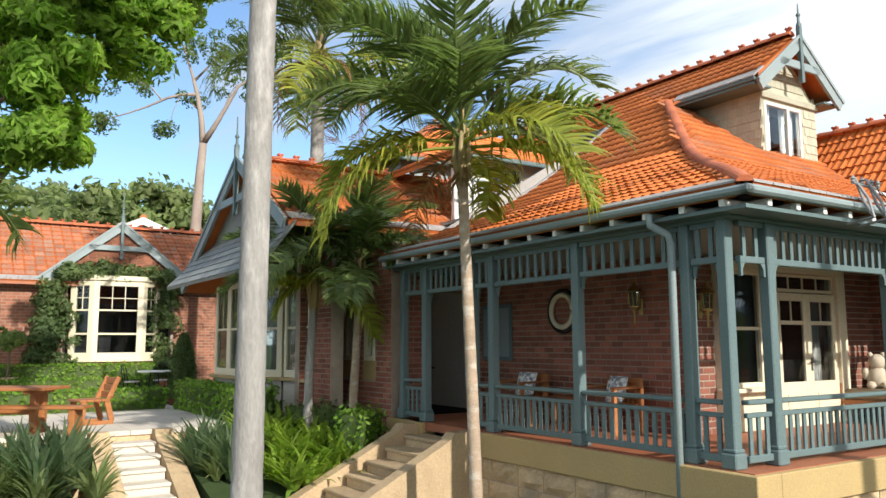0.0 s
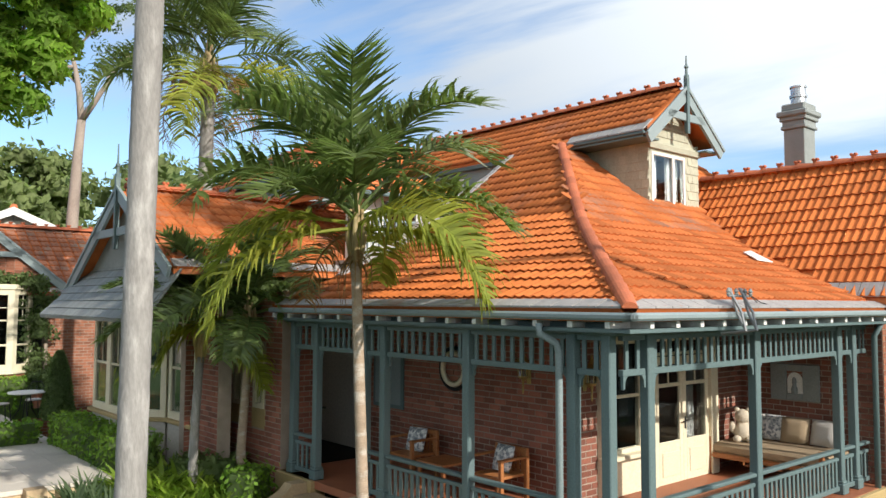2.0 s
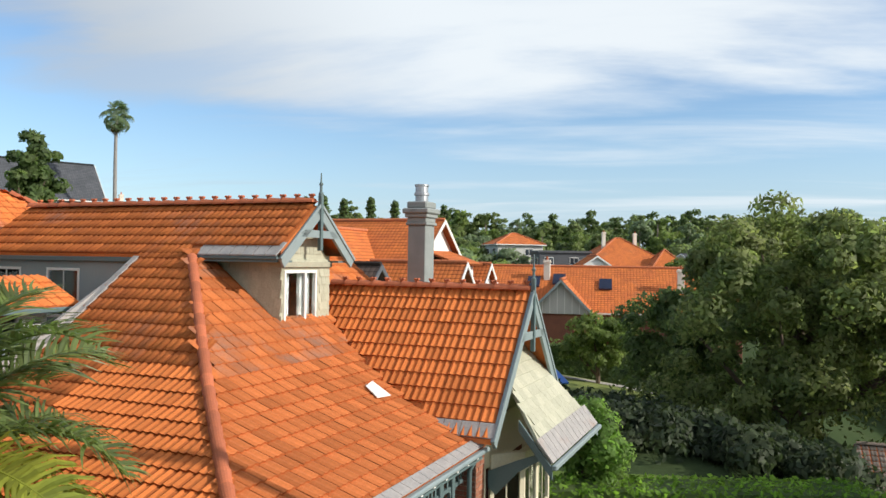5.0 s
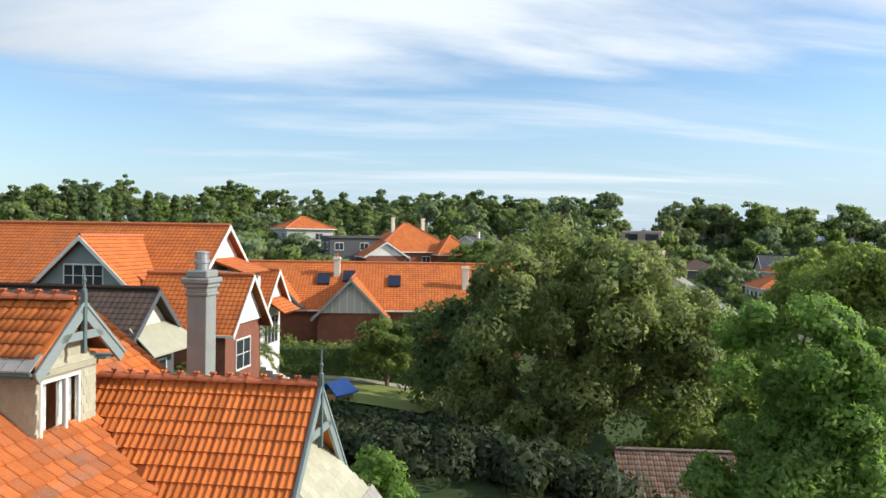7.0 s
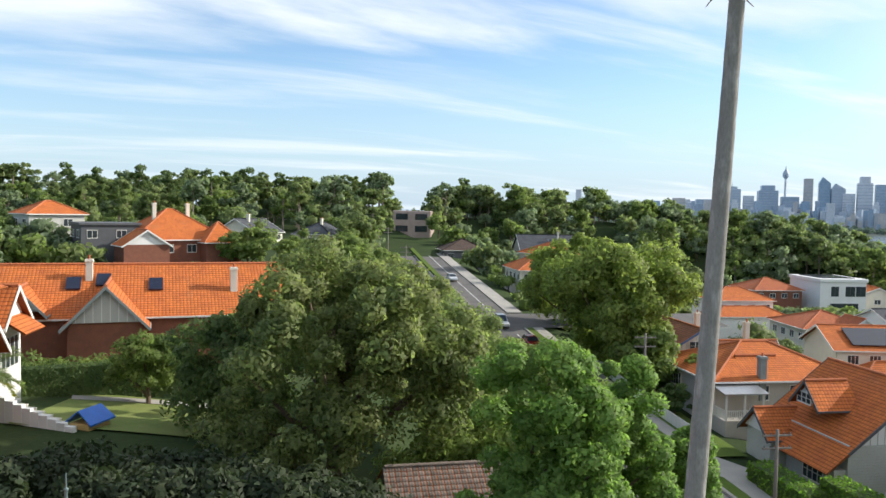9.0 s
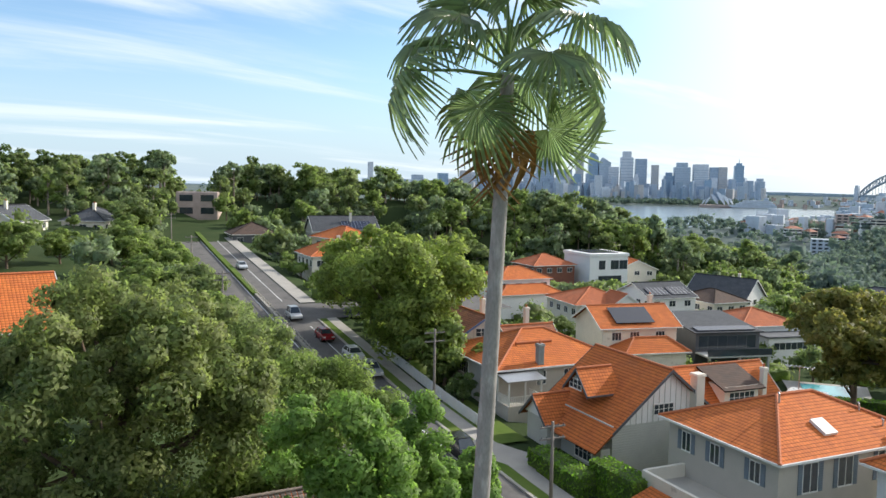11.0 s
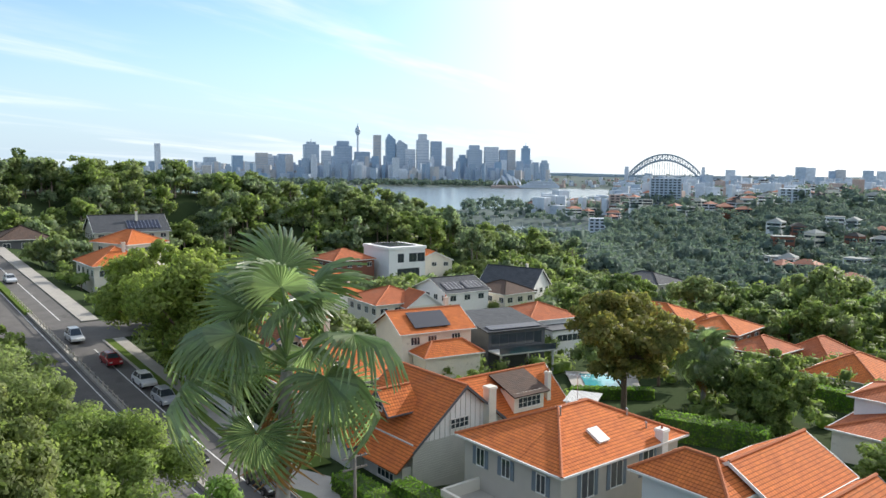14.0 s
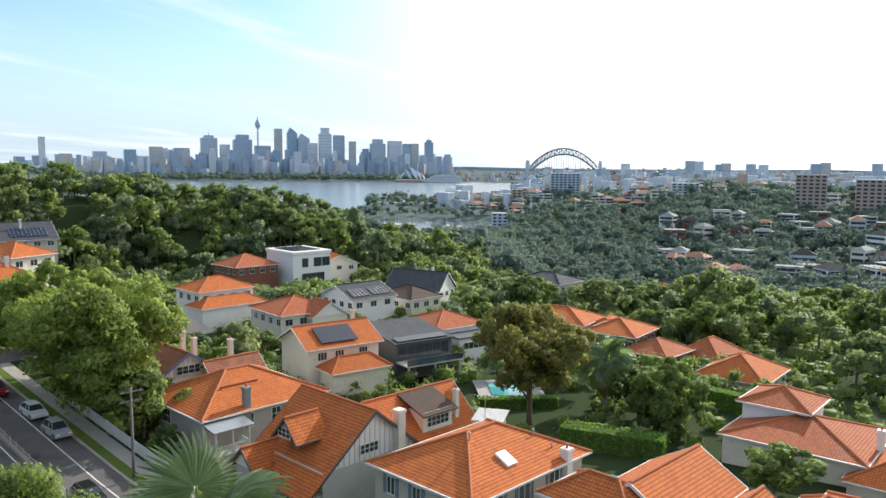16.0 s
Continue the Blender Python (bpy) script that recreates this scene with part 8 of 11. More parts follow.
def win(parent, m, w, h, trim=M_WHITE, cols=2, rows=2, shutters=None):
    """A framed window set on a wall: x along, z up, outer face -y."""
    g = G()
    g.cbox(0, w, -0.07, 0.02, -0.06, 0.05, 0.01).cbox(0, w, -0.05, 0.02, h - 0.06, h + 0.04, 0.01)
    g.cbox(0, 0.07, -0.05, 0.02, 0, h, 0.01).cbox(w - 0.07, w, -0.05, 0.02, 0, h, 0.01)
    for i in range(1, cols):
        g.box(w * i / cols - 0.03, w * i / cols + 0.03, -0.045, 0.02, 0, h)
    for i in range(1, rows):
        g.box(0.05, w - 0.05, -0.04, 0.015, h * i / rows - 0.02, h * i / rows + 0.02)
    o = part("window", g, trim, parent, m=m)
    p = G()
    p.box(0.05, w - 0.05, -0.02, 0.005, 0.03, h - 0.05)
    part("pane", p, M_GLASS_FAR, o)
    if shutters:
        for x in (-0.42, w + 0.04):
            g = G()
            zig = [(x, -0.045 - 0.025 * (i % 2), -0.03 + (h + 0.03) * i / 25) for i in range(26)]
            g.prism([(x, 0.02, -0.03)] + zig + [(x, 0.02, h)], (0.38, 0, 0))
            part("shutter", g, shutters, o)
    return o


FACE = {"-y": lambda x, y, z: pose(x, y, z), "+x": lambda x, y, z: pose(x, y, z, 0, 0, 90), "-x": lambda x, y, z: pose(x, y, z, 0, 0, -90), "+y": lambda x, y, z: pose(x, y, z, 0, 0, 180)}


def stack(parent, x, y, z0, z1, w=0.6, material=None, pots=1):
    material = material or M_WHITE
    g = G()
    g.cbox(x - w / 2, x + w / 2, y - w / 2, y + w / 2, z0, z1, 0.02).cbox(x - w / 2 - 0.08, x + w / 2 + 0.08, y - w / 2 - 0.08, y + w / 2 + 0.08, z1 - 0.25, z1 - 0.1, 0.02)
    g.cbox(x - w / 2 - 0.04, x + w / 2 + 0.04, y - w / 2 - 0.04, y + w / 2 + 0.04, z1 - 0.1, z1 + 0.02, 0.02)
    c = part("chimney", g, material, parent)
    for i in range(pots):
        g = G()
        g.lathe([(0.11, 0), (0.12, 0.08), (0.09, 0.12), (0.1, 0.35), (0.12, 0.38)], 10, Matrix.Translation((x + (i - (pots - 1) / 2) * 0.3, y, z1)))
        part("chimney_pot", g, M_CAP, c)


RD = math.degrees(ROAD_A)
M_SHUTTER = mat("blue_grey_shutter", (0.16, 0.20, 0.24), (0.13, 0.165, 0.20), rough=0.6, scale=2, fine=20)

# big hip-roofed house nearest on the slope
A = thing("neighbour_house", "two-storey taupe house with broad orange hipped roof and blue-grey shutters", "house", pose(61.8, -18.3, 0, 0, 0, RD))
body(A, -5.4, 5.4, -7.2, 7.2, -11, -2.75, W_STONE)
hip_roof(A, -5.4, 5.4, -7.2, 7.2, -2.75, 2.6, R_ORANGE, 0.6)
for y, w in ((5.0, 1.5), (1.6, 1.5), (-2.4, 1.5)):
    win(A, FACE["-x"](-5.4, y, -5.3), w, 2.1, M_WHITE, 2, 1, M_SHUTTER)
for x in (-3.4, 0.4, 3.4):
    win(A, FACE["-y"](x - 0.5, -7.2, -4.9), 1.0, 1.5, M_WHITE, 2, 1, M_SHUTTER)
    win(A, FACE["+y"](x + 0.5, 7.2, -4.9), 1.0, 1.5, M_WHITE, 2, 1, M_SHUTTER)
stack(A, -5.6, -4.6, -6, -1.7, 0.8)
g = G()
g.prism([(-4.3, 0.5, -2.03), (-4.3, 1.7, -2.03), (-2.9, 1.7, -1.35), (-2.9, 0.5, -1.35)], (-0.1, 0, 0.2))
part("skylight", g, M_WHITE, A, "white-framed skylight")
for x, y, z in ((-2.5, -4.0, -1.2), (-4.2, -4.4, -2.0), (-1.0, 2.6, -0.2)):
    g = G()
    g.tube([(x, y, z - 0.2), (x, y, z + 0.45), (x + 0.12, y, z + 0.55)], 0.07, 8)
    part("vent_pipe", g, M_METAL, A)
# its lower terrace roofs towards the street
body(A, -6.5, 3.5, 7.2, 11.0, -11, -6.9, W_STONE, "lower_wall")
for x0, x1, y0, y1 in ((-6.6, 3.6, 10.9, 11.2), (-6.7, -6.4, 7.2, 10.9), (3.4, 3.7, 7.2, 10.9)):
    g = G()
    g.cbox(x0, x1, y0, y1, -7.0, -5.9, 0.02)
    part("parapet", g, W_CREAM, A)
uv_roof("lower_roof", [[(-4.6, 15.0, -8.0), (2.4, 15.0, -8.0), (2.4, 11.3, -6.7), (-4.6, 11.3, -6.7)]], R_ORANGE, A)
body(A, -4.2, 2.0, 11.2, 14.4, -11, -8.0, W_STONE, "porch_wall")

# television aerial on a pole
ta = part("aerial_pole", G().tube([(4.4, -5.6, -2.6), (4.4, -5.6, 0.5)], 0.03, 6), M_METAL, A)
part("aerial_boom", G().tube([(3.4, -6.2, 0.42), (5.4, -5.0, 0.42)], 0.022, 6), M_METAL, ta)
for i in range(7):
    c = Vector((3.5 + 0.3 * i, -6.14 + 0.18 * i, 0.42))
    w = Vector((-0.51, 0.86, 0)) * (0.75 - 0.05 * i)
    part("aerial_element", G().tube([c - w, c + w], 0.013, 5), M_METAL, ta)

# gabled grey weatherboard house
B = thing("neighbour_house", "grey weatherboard house with steep orange gabled roof and street dormer", "house", pose(74.2, -7.2, 0, 0, 0, RD))
body(B, -5.2, 5.2, -6.0, 5.6, -12, -5.2, W_GREY)
gable_roof(B, -5.2, 5.2, -6.0, 5.6, -5.3, 4.7, R_ORANGE, 0.6, "x", W_CHAR, W_WHITE, battens=True, gutters=False)
win(B, FACE["-x"](-5.35, 1.4, -4.6), 2.2, 0.95, M_WHITE, 4, 2)
for i in range(18):
    g = G()
    g.box(-5.235, -5.2, -6.0, 5.6, -9.2 + i * 0.22, -9.2 + i * 0.22 + 0.2)
    part("weatherboard", g, W_GREY, B)
gable_roof(B, -1.7, 1.6, 2.2, 5.7, -3.0, 1.75, R_ORANGE, 0.35, "y", W_CHAR, W_WHITE, ends=(False, True), battens=True)
win(B, FACE["+y"](1.2, 5.8, -3.2), 1.9, 0.9, M_WHITE, 3, 2)
gable_roof(B, 1.2, 5.2, 4.5, 8.2, -6.2, 1.9, R_ORANGE, 0.4, "y", W_CHAR, W_WHITE, ends=(False, True))
body(B, 1.4, 5.0, 5.6, 8.0, -12, -6.3, W_GREY, "porch_wall")
body(B, -5.0, 1.2, 5.6, 6.6, -12, -7.2, W_GREY, "front_wall")
win(B, FACE["+y"](-1.2, 6.65, -8.8), 2.6, 1.4, M_WHITE, 4, 2)
stack(B, -5.6, -3.2, -8, -1.2, 0.9, W_CREAM, 0)
uv_roof("lower_roof", [[(-5.9, 7.9, -7.1), (1.0, 7.9, -7.1), (1.0, 6.1, -5.62), (-5.9, 6.1, -5.62)]], R_ORANGE, B)

# house behind with a dark-roofed dormer
C = thing("neighbour_house", "house with orange gabled roof and a long dark-tiled dormer", "house", pose(81.6, -15.9, -1.6, 0, 0, RD - 92.2) @ Matrix.Diagonal((0.88, 0.88, 1, 1)))
body(C, -7, 7, -4.6, 4.6, -12, -4.6, W_CREAM)
gable_roof(C, -7, 7, -4.6, 4.6, -4.6, 3.6, R_ORANGE, 0.5, "x", M_WHITE, W_CREAM)
body(C, -1.6, 3.2, -4.4, 0, -4.6, -2.35, W_CREAM, "dormer_wall")
uv_roof("dormer_roof", [[(-2.1, -5.0, -2.55), (3.7, -5.0, -2.55), (3.7, -0.2, -1.05), (-2.1, -0.2, -1.05)]], R_DARKTILE, C)
win(C, FACE["-y"](-1.0, -4.42, -4.0), 3.6, 1.1, M_WHITE, 5, 2)
stack(C, 4.6, -3.6, -5, -0.9, 0.6, W_CREAM)
body(C, 4, 8.6, -4.0, 4.0, -12, -5.6, W_CREAM, "rear_wall")
hip_roof(C, 4, 8.6, -4.0, 4.0, -5.6, 2.2, R_ORANGE, 0.5)

# white slatted pergola in the yard behind
pg = thing("pergola", "white slatted pergola on posts behind the hipped house", "pergola", pose(73.4, -22.7, 0, 0, 0, RD - 60))
for x, y in ((-1.7, -1.2), (1.7, -1.2), (-1.7, 1.2), (1.7, 1.2)):
    part("post", G().cbox(x - 0.06, x + 0.06, y - 0.06, y + 0.06, -7.2, -3.4, 0.01), M_WHITE, pg)
for y in (-1.25, 1.25):
    part("beam", G().cbox(-2.1, 2.1, y - 0.05, y + 0.05, -3.38, -3.22, 0.01), M_WHITE, pg)
for i in range(15):
    part("slat", G().cbox(-2.0 + i * 0.28, -1.86 + i * 0.28, -1.6, 1.6, -3.22, -3.15, 0.01), M_WHITE, pg)

# balcony house next up the street
D = thing("neighbour_house", "two-storey grey house with orange hipped roof and white corner balcony", "house", pose(88.0, 4.0, 0, 0, 0, RD))
body(D, -5.6, 6.5, -9.6, 5.4, -11, -4.0, W_STONE)
hip_roof(D, -5.6, 6.5, -9.6, 5.4, -4.0, 2.9, R_ORANGE, 0.6)
gable_roof(D, -3.6, -1.0, -3, 1.6, -3.4, 1.3, R_ORANGE, 0.3, "y", M_WHITE, W_STONE, ends=(False, False))
stack(D, -5.5, 0.4, -6, -1.6, 0.7, M_CEMENT)
body(D, -8.2, -5.6, 1.6, 5.6, -11, -7.3, W_STONE, "lower_wall")
g = G()
g.prism([(-8.5, 1.3, -4.75), (-5.5, 1.3, -4.3), (-5.5, 5.9, -4.3), (-8.5, 5.9, -4.75)], (0, 0, 0.12))
part("balcony_roof", g, M_METAL, D, "grey corrugated balcony roof")
for x, y in ((-8.1, 1.7), (-8.1, 5.5), (-8.1, 3.6), (-5.7, 5.5)):
    g = G()
    g.cbox(x - 0.08, x + 0.08, y - 0.08, y + 0.08, -7.3, -4.6, 0.01)
    part("post", g, M_WHITE, D)
for a, b in (((-8.1, 1.7), (-8.1, 5.5)), ((-8.1, 5.5), (-5.7, 5.5)), ((-8.1, 1.7), (-5.7, 1.7))):
    g = G()
    g.beam((*a, -6.35), (*b, -6.35), 0.08, 0.08)
    rl = part("balustrade", g, M_WHITE, D)
    n = int((Vector(a) - Vector(b)).length / 0.2)
    for i in range(n):
        p = Vector(a).lerp(Vector(b), (i + 0.5) / n)
        g = G()
        g.box(p.x - 0.03, p.x + 0.03, p.y - 0.03, p.y + 0.03, -7.25, -6.36)
        part("baluster", g, M_WHITE, rl)
for y in (0.8, -2.6):
    win(D, FACE["-x"](-5.62, y, -6.0), 1.2, 1.5, M_WHITE, 2, 2)
win(D, FACE["+y"](4.0, 5.42, -6.2), 2.4, 1.5, M_WHITE, 4, 2)
g = G()
g.cbox(4.5, 10.5, -8.2, -4.6, -5.0, -4.8, 0.02)
part("flat_roof", g, M_METAL, D)
body(D, 4.8, 10.2, -7.9, -4.6, -11, -5.0, W_GREY, "rear_wall")

# white gable with blue barge boards
E_ = thing("neighbour_house", "white boarded gable house with blue trim and brown tiled roof", "house", pose(105.5, 12.0, 0, 0, 0, RD))
M_BLUE = mat("blue_paint", (0.10, 0.17, 0.36), (0.08, 0.14, 0.30), rough=0.5, scale=1, fine=20)
body(E_, -6, 7, -5, 5, -9, -4.6, W_CREAM)
gable_roof(E_, -6, 7, -5, 5, -4.7, 3.0, R_BROWN, 0.6, "x", M_BLUE, W_CREAM, battens=True)
win(E_, FACE["-x"](-6.15, 1.6, -4.4), 3.2, 1.1, M_WHITE, 4, 2)
gable_roof(E_, -10, -4, -9, -2, -5.6, 2.6, R_BROWN, 0.5, "y", M_WHITE, W_CREAM)
body(E_, -10, -4, -9, -2, -9, -5.6, W_CREAM, "rear_wall")
for x, y in ((-2, -3), (-6, -6), (3, -4)):
    stack(E_, x, y, -4, -0.9, 0.6, W_CREAM, 1)
gable_roof(E_, -9, -4, 2.6, 7.4, -6.7, 1.7, R_BROWN, 0.4, "x", M_BLUE, W_CREAM)
body(E_, -9, -4, 2.6, 7.4, -10, -6.8, W_CREAM, "front_wall")

# two-storey house with solar panel
F_ = thing("neighbour_house", "white two-storey house with orange roof and a big solar array", "house", pose(116.5, -10.2, 0, 0, 0, RD - 10))
body(F_, -4.6, 4.6, -6, 5.6, -12, -4.2, W_CREAM)
gable_roof(F_, -4.6, 4.6, -6, 5.6, -4.2, 2.3, R_ORANGE, 0.6, "y", M_WHITE, W_CREAM)
g = G()
g.prism([(-4.4, -2.6, -3.90), (-4.4, 3.4, -3.90), (-1.0, 3.4, -2.20), (-1.0, -2.6, -2.20)], (-0.05, 0, 0.1))
part("solar_panel", g, M_SOLAR, F_, "black solar array")
hip_roof(F_, -9, -5, -5, 4, -7.2, 1.8, R_ORANGE, 0.5)
body(F_, -9, -5, -5, 4, -12, -7.2, W_CREAM, "lower_wall")
for y in (4.2, 1.4, -2.6):
    win(F_, FACE["-x"](-4.62, y, -6.3), 1.5, 1.2, M_WHITE, 3, 1)
stack(F_, 2.0, -5.2, -4, -0.8, 0.6, W_CREAM)

# modern grey house
Gm = thing("neighbour_house", "modern dark grey house with glazed upper deck and solar roof", "house", pose(121.9, -22.6, 1.6, 0, 0, RD - 12))
body(Gm, -5, 6, -6.2, 4.2, -13, -7.2, W_CHAR)
uv_roof("roof", [[(-5.4, -6.6, -7.1), (6.4, -6.6, -5.8), (6.4, 4.6, -5.8), (-5.4, 4.6, -7.1)]], R_GREY, Gm)
g = G()
g.prism([(-4.9, -5.5, -6.95), (-3.0, -5.5, -6.72), (-3.0, 3.8, -6.72), (-4.9, 3.8, -6.95)], (0, 0, 0.12))
part("solar_panel", g, M_SOLAR, Gm, "blue-black solar array")
win(Gm, FACE["-x"](-5.02, 3.8, -9.6), 9.4, 2.0, W_CHAR, 6, 1)
g = G()
g.cbox(-8.4, -5, -6.0, 4.2, -10.2, -9.95, 0.02)
part("deck", g, W_GREY, Gm)
g = G()
g.box(-8.4, -8.36, -6.0, 4.2, -9.95, -9.0)
part("glass_rail", g, M_GLASS_FAR, Gm)
for y in (-5.6, -1, 3.8):
    g = G()
    g.cbox(-8.3, -8.0, y - 0.15, y + 0.15, -13.5, -10.2, 0.02)
    part("column", g, W_GREY, Gm)
Gr = thing("neighbour_house", "white house with dull red hipped roof and dark flat extension", "house", pose(137.4, -33, 0.9, 0, 0, RD - 10))
body(Gr, -5, 6, -6, 5, -13, -7.8, W_WHITE)
hip_roof(Gr, -5, 6, -6, 5, -7.8, 2.2, R_DULL, 0.5)
body(Gr, -9, -5, -7, 3, -14, -9.0, W_WHITE, "extension_wall")
g = G()
g.cbox(-9.4, -4.8, -7.4, 3.4, -9.0, -8.75, 0.02)
part("flat_roof", g, W_CHAR, Gr)
win(Gr, FACE["-x"](-9.02, 2.0, -11), 7.5, 1.2, M_WHITE, 7, 1)

# houses lower right
Hh = thing("neighbour_house", "cream house with stepped orange gabled and hipped roofs below the slope", "house", pose(55.5, -32.5, 0, 0, 0, RD))
body(Hh, -4.9, 2.0, -1.7, 8.2, -11, -2.9, W_CREAM)
gable_roof(Hh, -5.2, 2.4, -1.7, 8.3, -2.9, 2.2, R_ORANGE, 0.4, "y", M_WHITE, W_CREAM)
body(Hh, -2.6, 4.0, 6.7, 11.0, -11, -2.4, W_WHITE, "wing_wall")
hip_roof(Hh, -3.0, 4.4, 6.4, 11.3, -2.4, 1.7, R_ORANGE, 0.4)
win(Hh, FACE["-x"](-2.62, 9.6, -3.9), 1.2, 1.1, M_WHITE, 2, 1)
body(Hh, -9.5, -4.6, 0.5, 9.0, -11, -3.9, W_CREAM, "front_wall")
gable_roof(Hh, -9.5, -4.6, -1.0, 9.0, -3.9, 1.6, R_ORANGE, 0.4, "y", W_CHAR, W_CREAM)
stack(Hh, -6.4, 10.6, -7, -1.7, 0.7)
body(Hh, -12.5, -8.0, -8.0, 3.0, -11, -5.2, W_GREY, "lower_wall")
hip_roof(Hh, -12.5, -8.0, -8.0, 3.0, -5.2, 1.8, R_ORANGE, 0.5)
Ii = thing("neighbour_house", "large pale house with many red-orange hipped roofs and solar panels", "house", pose(72.5, -59.5, 0, 0, 0, RD + 4))
body(Ii, -7, 7, -6, 7, -13, -7.2, W_CREAM)
hip_roof(Ii, -7, 7, -6, 7, -7.2, 2.0, R_DULL, 0.5)
body(Ii, 0, 7, -6, 1, -8, -4.9, W_WHITE, "upper_wall")
hip_roof(Ii, 0, 7, -6, 1, -4.9, 1.6, R_DULL, 0.6)
body(Ii, -13, -6, -2, 9, -13, -8.4, W_CREAM, "front_wall")
hip_roof(Ii, -13, -6, -2, 9, -8.4, 2.0, R_ORANGE, 0.5)
stack(Ii, -7.4, 1.5, -8, -5.0, 0.7)
for y in (6, 3, 0):
    win(Ii, FACE["-x"](-13.02, y, -10.6), 1.4, 1.2, M_WHITE, 2, 1)


def simple_house(label, x, y, yaw, w, l, z_eave, rise, roof, walls, h=5.0, kind="hip", wing=None, chim=0, trim=M_WHITE, panels=()):
    """A house further off: walls, windows, tiled roof, perhaps a lower wing."""
    t = thing("neighbour_house", label, "house", pose(x, y, z_eave, 0, 0, yaw))
    body(t, -w / 2, w / 2, -l / 2, l / 2, -h - 3, 0, walls)
    if kind == "hip":
        hip_roof(t, -w / 2, w / 2, -l / 2, l / 2, 0, rise, roof, 0.5, trim)
    elif kind == "flat":
        g = G()
        g.cbox(-w / 2 - 0.3, w / 2 + 0.3, -l / 2 - 0.3, l / 2 + 0.3, 0, 0.4, 0.03)
        part("flat_roof", g, walls, t)
    else:
        gable_roof(t, -w / 2, w / 2, -l / 2, l / 2, 0, rise, roof, 0.5, kind, trim, walls)
    n = max(1, int(l / 3.2))
    for i in range(n):
        yy = l / 2 - (i + 0.25) * l / n
        win(t, FACE["-x"](-w / 2 - 0.01, yy, -2.1), min(1.7, l / n * 0.6), 1.3, M_WHITE, 2, 1)
    n = max(1, int(w / 3.2))
    for i in range(n):
        xx = -w / 2 + (i + 0.2) * w / n
        win(t, FACE["-y"](xx, -l / 2 - 0.01, -2.1), min(1.6, w / n * 0.6), 1.3, M_WHITE, 2, 1)
        win(t, FACE["+y"](xx + 1.2, l / 2 + 0.01, -2.1), min(1.6, w / n * 0.6), 1.3, M_WHITE, 2, 1)
    if wing:
        x0, x1, y0, y1, dz, k = wing
        body(t, x0, x1, y0, y1, -h - 3, dz, walls, "wing_wall")
        if k == "hip":
            hip_roof(t, x0, x1, y0, y1, dz, min(x1 - x0, y1 - y0) * 0.3, roof, 0.5, trim)
        else:
            gable_roof(t, x0, x1, y0, y1, dz, (y1 - y0 if k == "x" else x1 - x0) * 0.33, roof, 0.4, k, trim, W_WHITE, battens=False)
    for y0, y1 in panels:
        k = rise / (w / 2)
        g = G()
        g.prism([(-w / 2 + 0.8, y0, 0.8 * k + 0.1), (-w / 2 + 0.8, y1, 0.8 * k + 0.1), (-w * 0.2, y1, w * 0.3 * k + 0.1), (-w * 0.2, y0, w * 0.3 * k + 0.1)], (-0.03, 0, 0.08))
        sp_ = part("solar_panel", g, M_SOLAR, t, "blue-black solar array")
        g = G()
        for i in range(int((y1 - y0) / 1.0) + 1):
            y = y0 + i * 1.0
            g.beam((-w / 2 + 0.8, y, 0.8 * k + 0.2), (-w * 0.2, y, w * 0.3 * k + 0.2), 0.06, 0.04)
        part("panel_frame", g, M_METAL, sp_)
    for i in range(chim):
        stack(t, -w * 0.2 + i * w * 0.45, (i % 2) * l * 0.25 - l * 0.1, 0, rise + 1.0, 0.6, W_CREAM)
    return t


simple_house("orange-roofed cottage at the street corner with white gables", 160, 48, RD, 13, 11, 0.3, 3.0, R_ORANGE, W_CREAM, wing=(-9, -5, -6, 1, -1.6, "x"), chim=1)
simple_house("orange-roofed rear wing beside the corner cottage", 178, 50, RD + 20, 12, 10, 2.6, 2.6, R_ORANGE, W_CREAM)
simple_house("grey slate-roofed house with panels among the trees", 232, 66, RD - 4, 14, 20, 1.2, 4.2, R_GREY, W_STONE, h=4, kind="y", chim=1, panels=((-8.0, 1.0),))
simple_house("dark tiled house behind the corner", 200, 82, RD, 12, 12, 1.5, 3.0, R_DARKTILE, W_CHAR)
simple_house("orange hip-roofed house with lower porch roof", 176, 9.5, RD, 10, 13, -5.2, 2.4, R_ORANGE, W_WHITE, wing=(-9, -3, -7, 8, -2.8, "hip"))
simple_house("faded red hip-roofed house in the middle of the valley", 160, -7, RD - 6, 13, 13, -7.5, 2.6, R_DULL, W_CREAM, wing=(-9, -3, -7, 1, -0.4, "x"))
simple_house("faded red-roofed house by the white block", 236, 4, RD, 13, 14, -7.8, 3.0, R_DULL, W_BRICK)
simple_house("orange gabled house beside the white block", 252, -24, RD - 20, 10, 12, -9.6, 2.6, R_ORANGE, W_CREAM, kind="x")
simple_house("white boarded house with solar panels and grey roof", 181, -22.6, RD - 4, 13, 12, -8.5, 2.6, R_GREY, W_WHITE, kind="y", panels=((-5.2, -0.4), (0.4, 5.2)))
simple_house("grey-roofed white house with steep gables", 206, -43, RD + 18, 16, 10, -11.0, 4.2, R_GREY, W_WHITE, kind="x", wing=(-3, 5, -9, 0, -0.5, "y"), chim=1)
simple_house("low grey-brown roofed house before the white gables", 186, -36, RD, 12, 10, -10.0, 2.4, R_DARKTILE, W_CREAM)
simple_house("long orange-roofed house in the valley", 150, -61, RD + 12, 15, 11, -9.5, 2.4, R_ORANGE, W_CREAM, wing=(-13, -6, -9, 2, -1.4, "hip"))
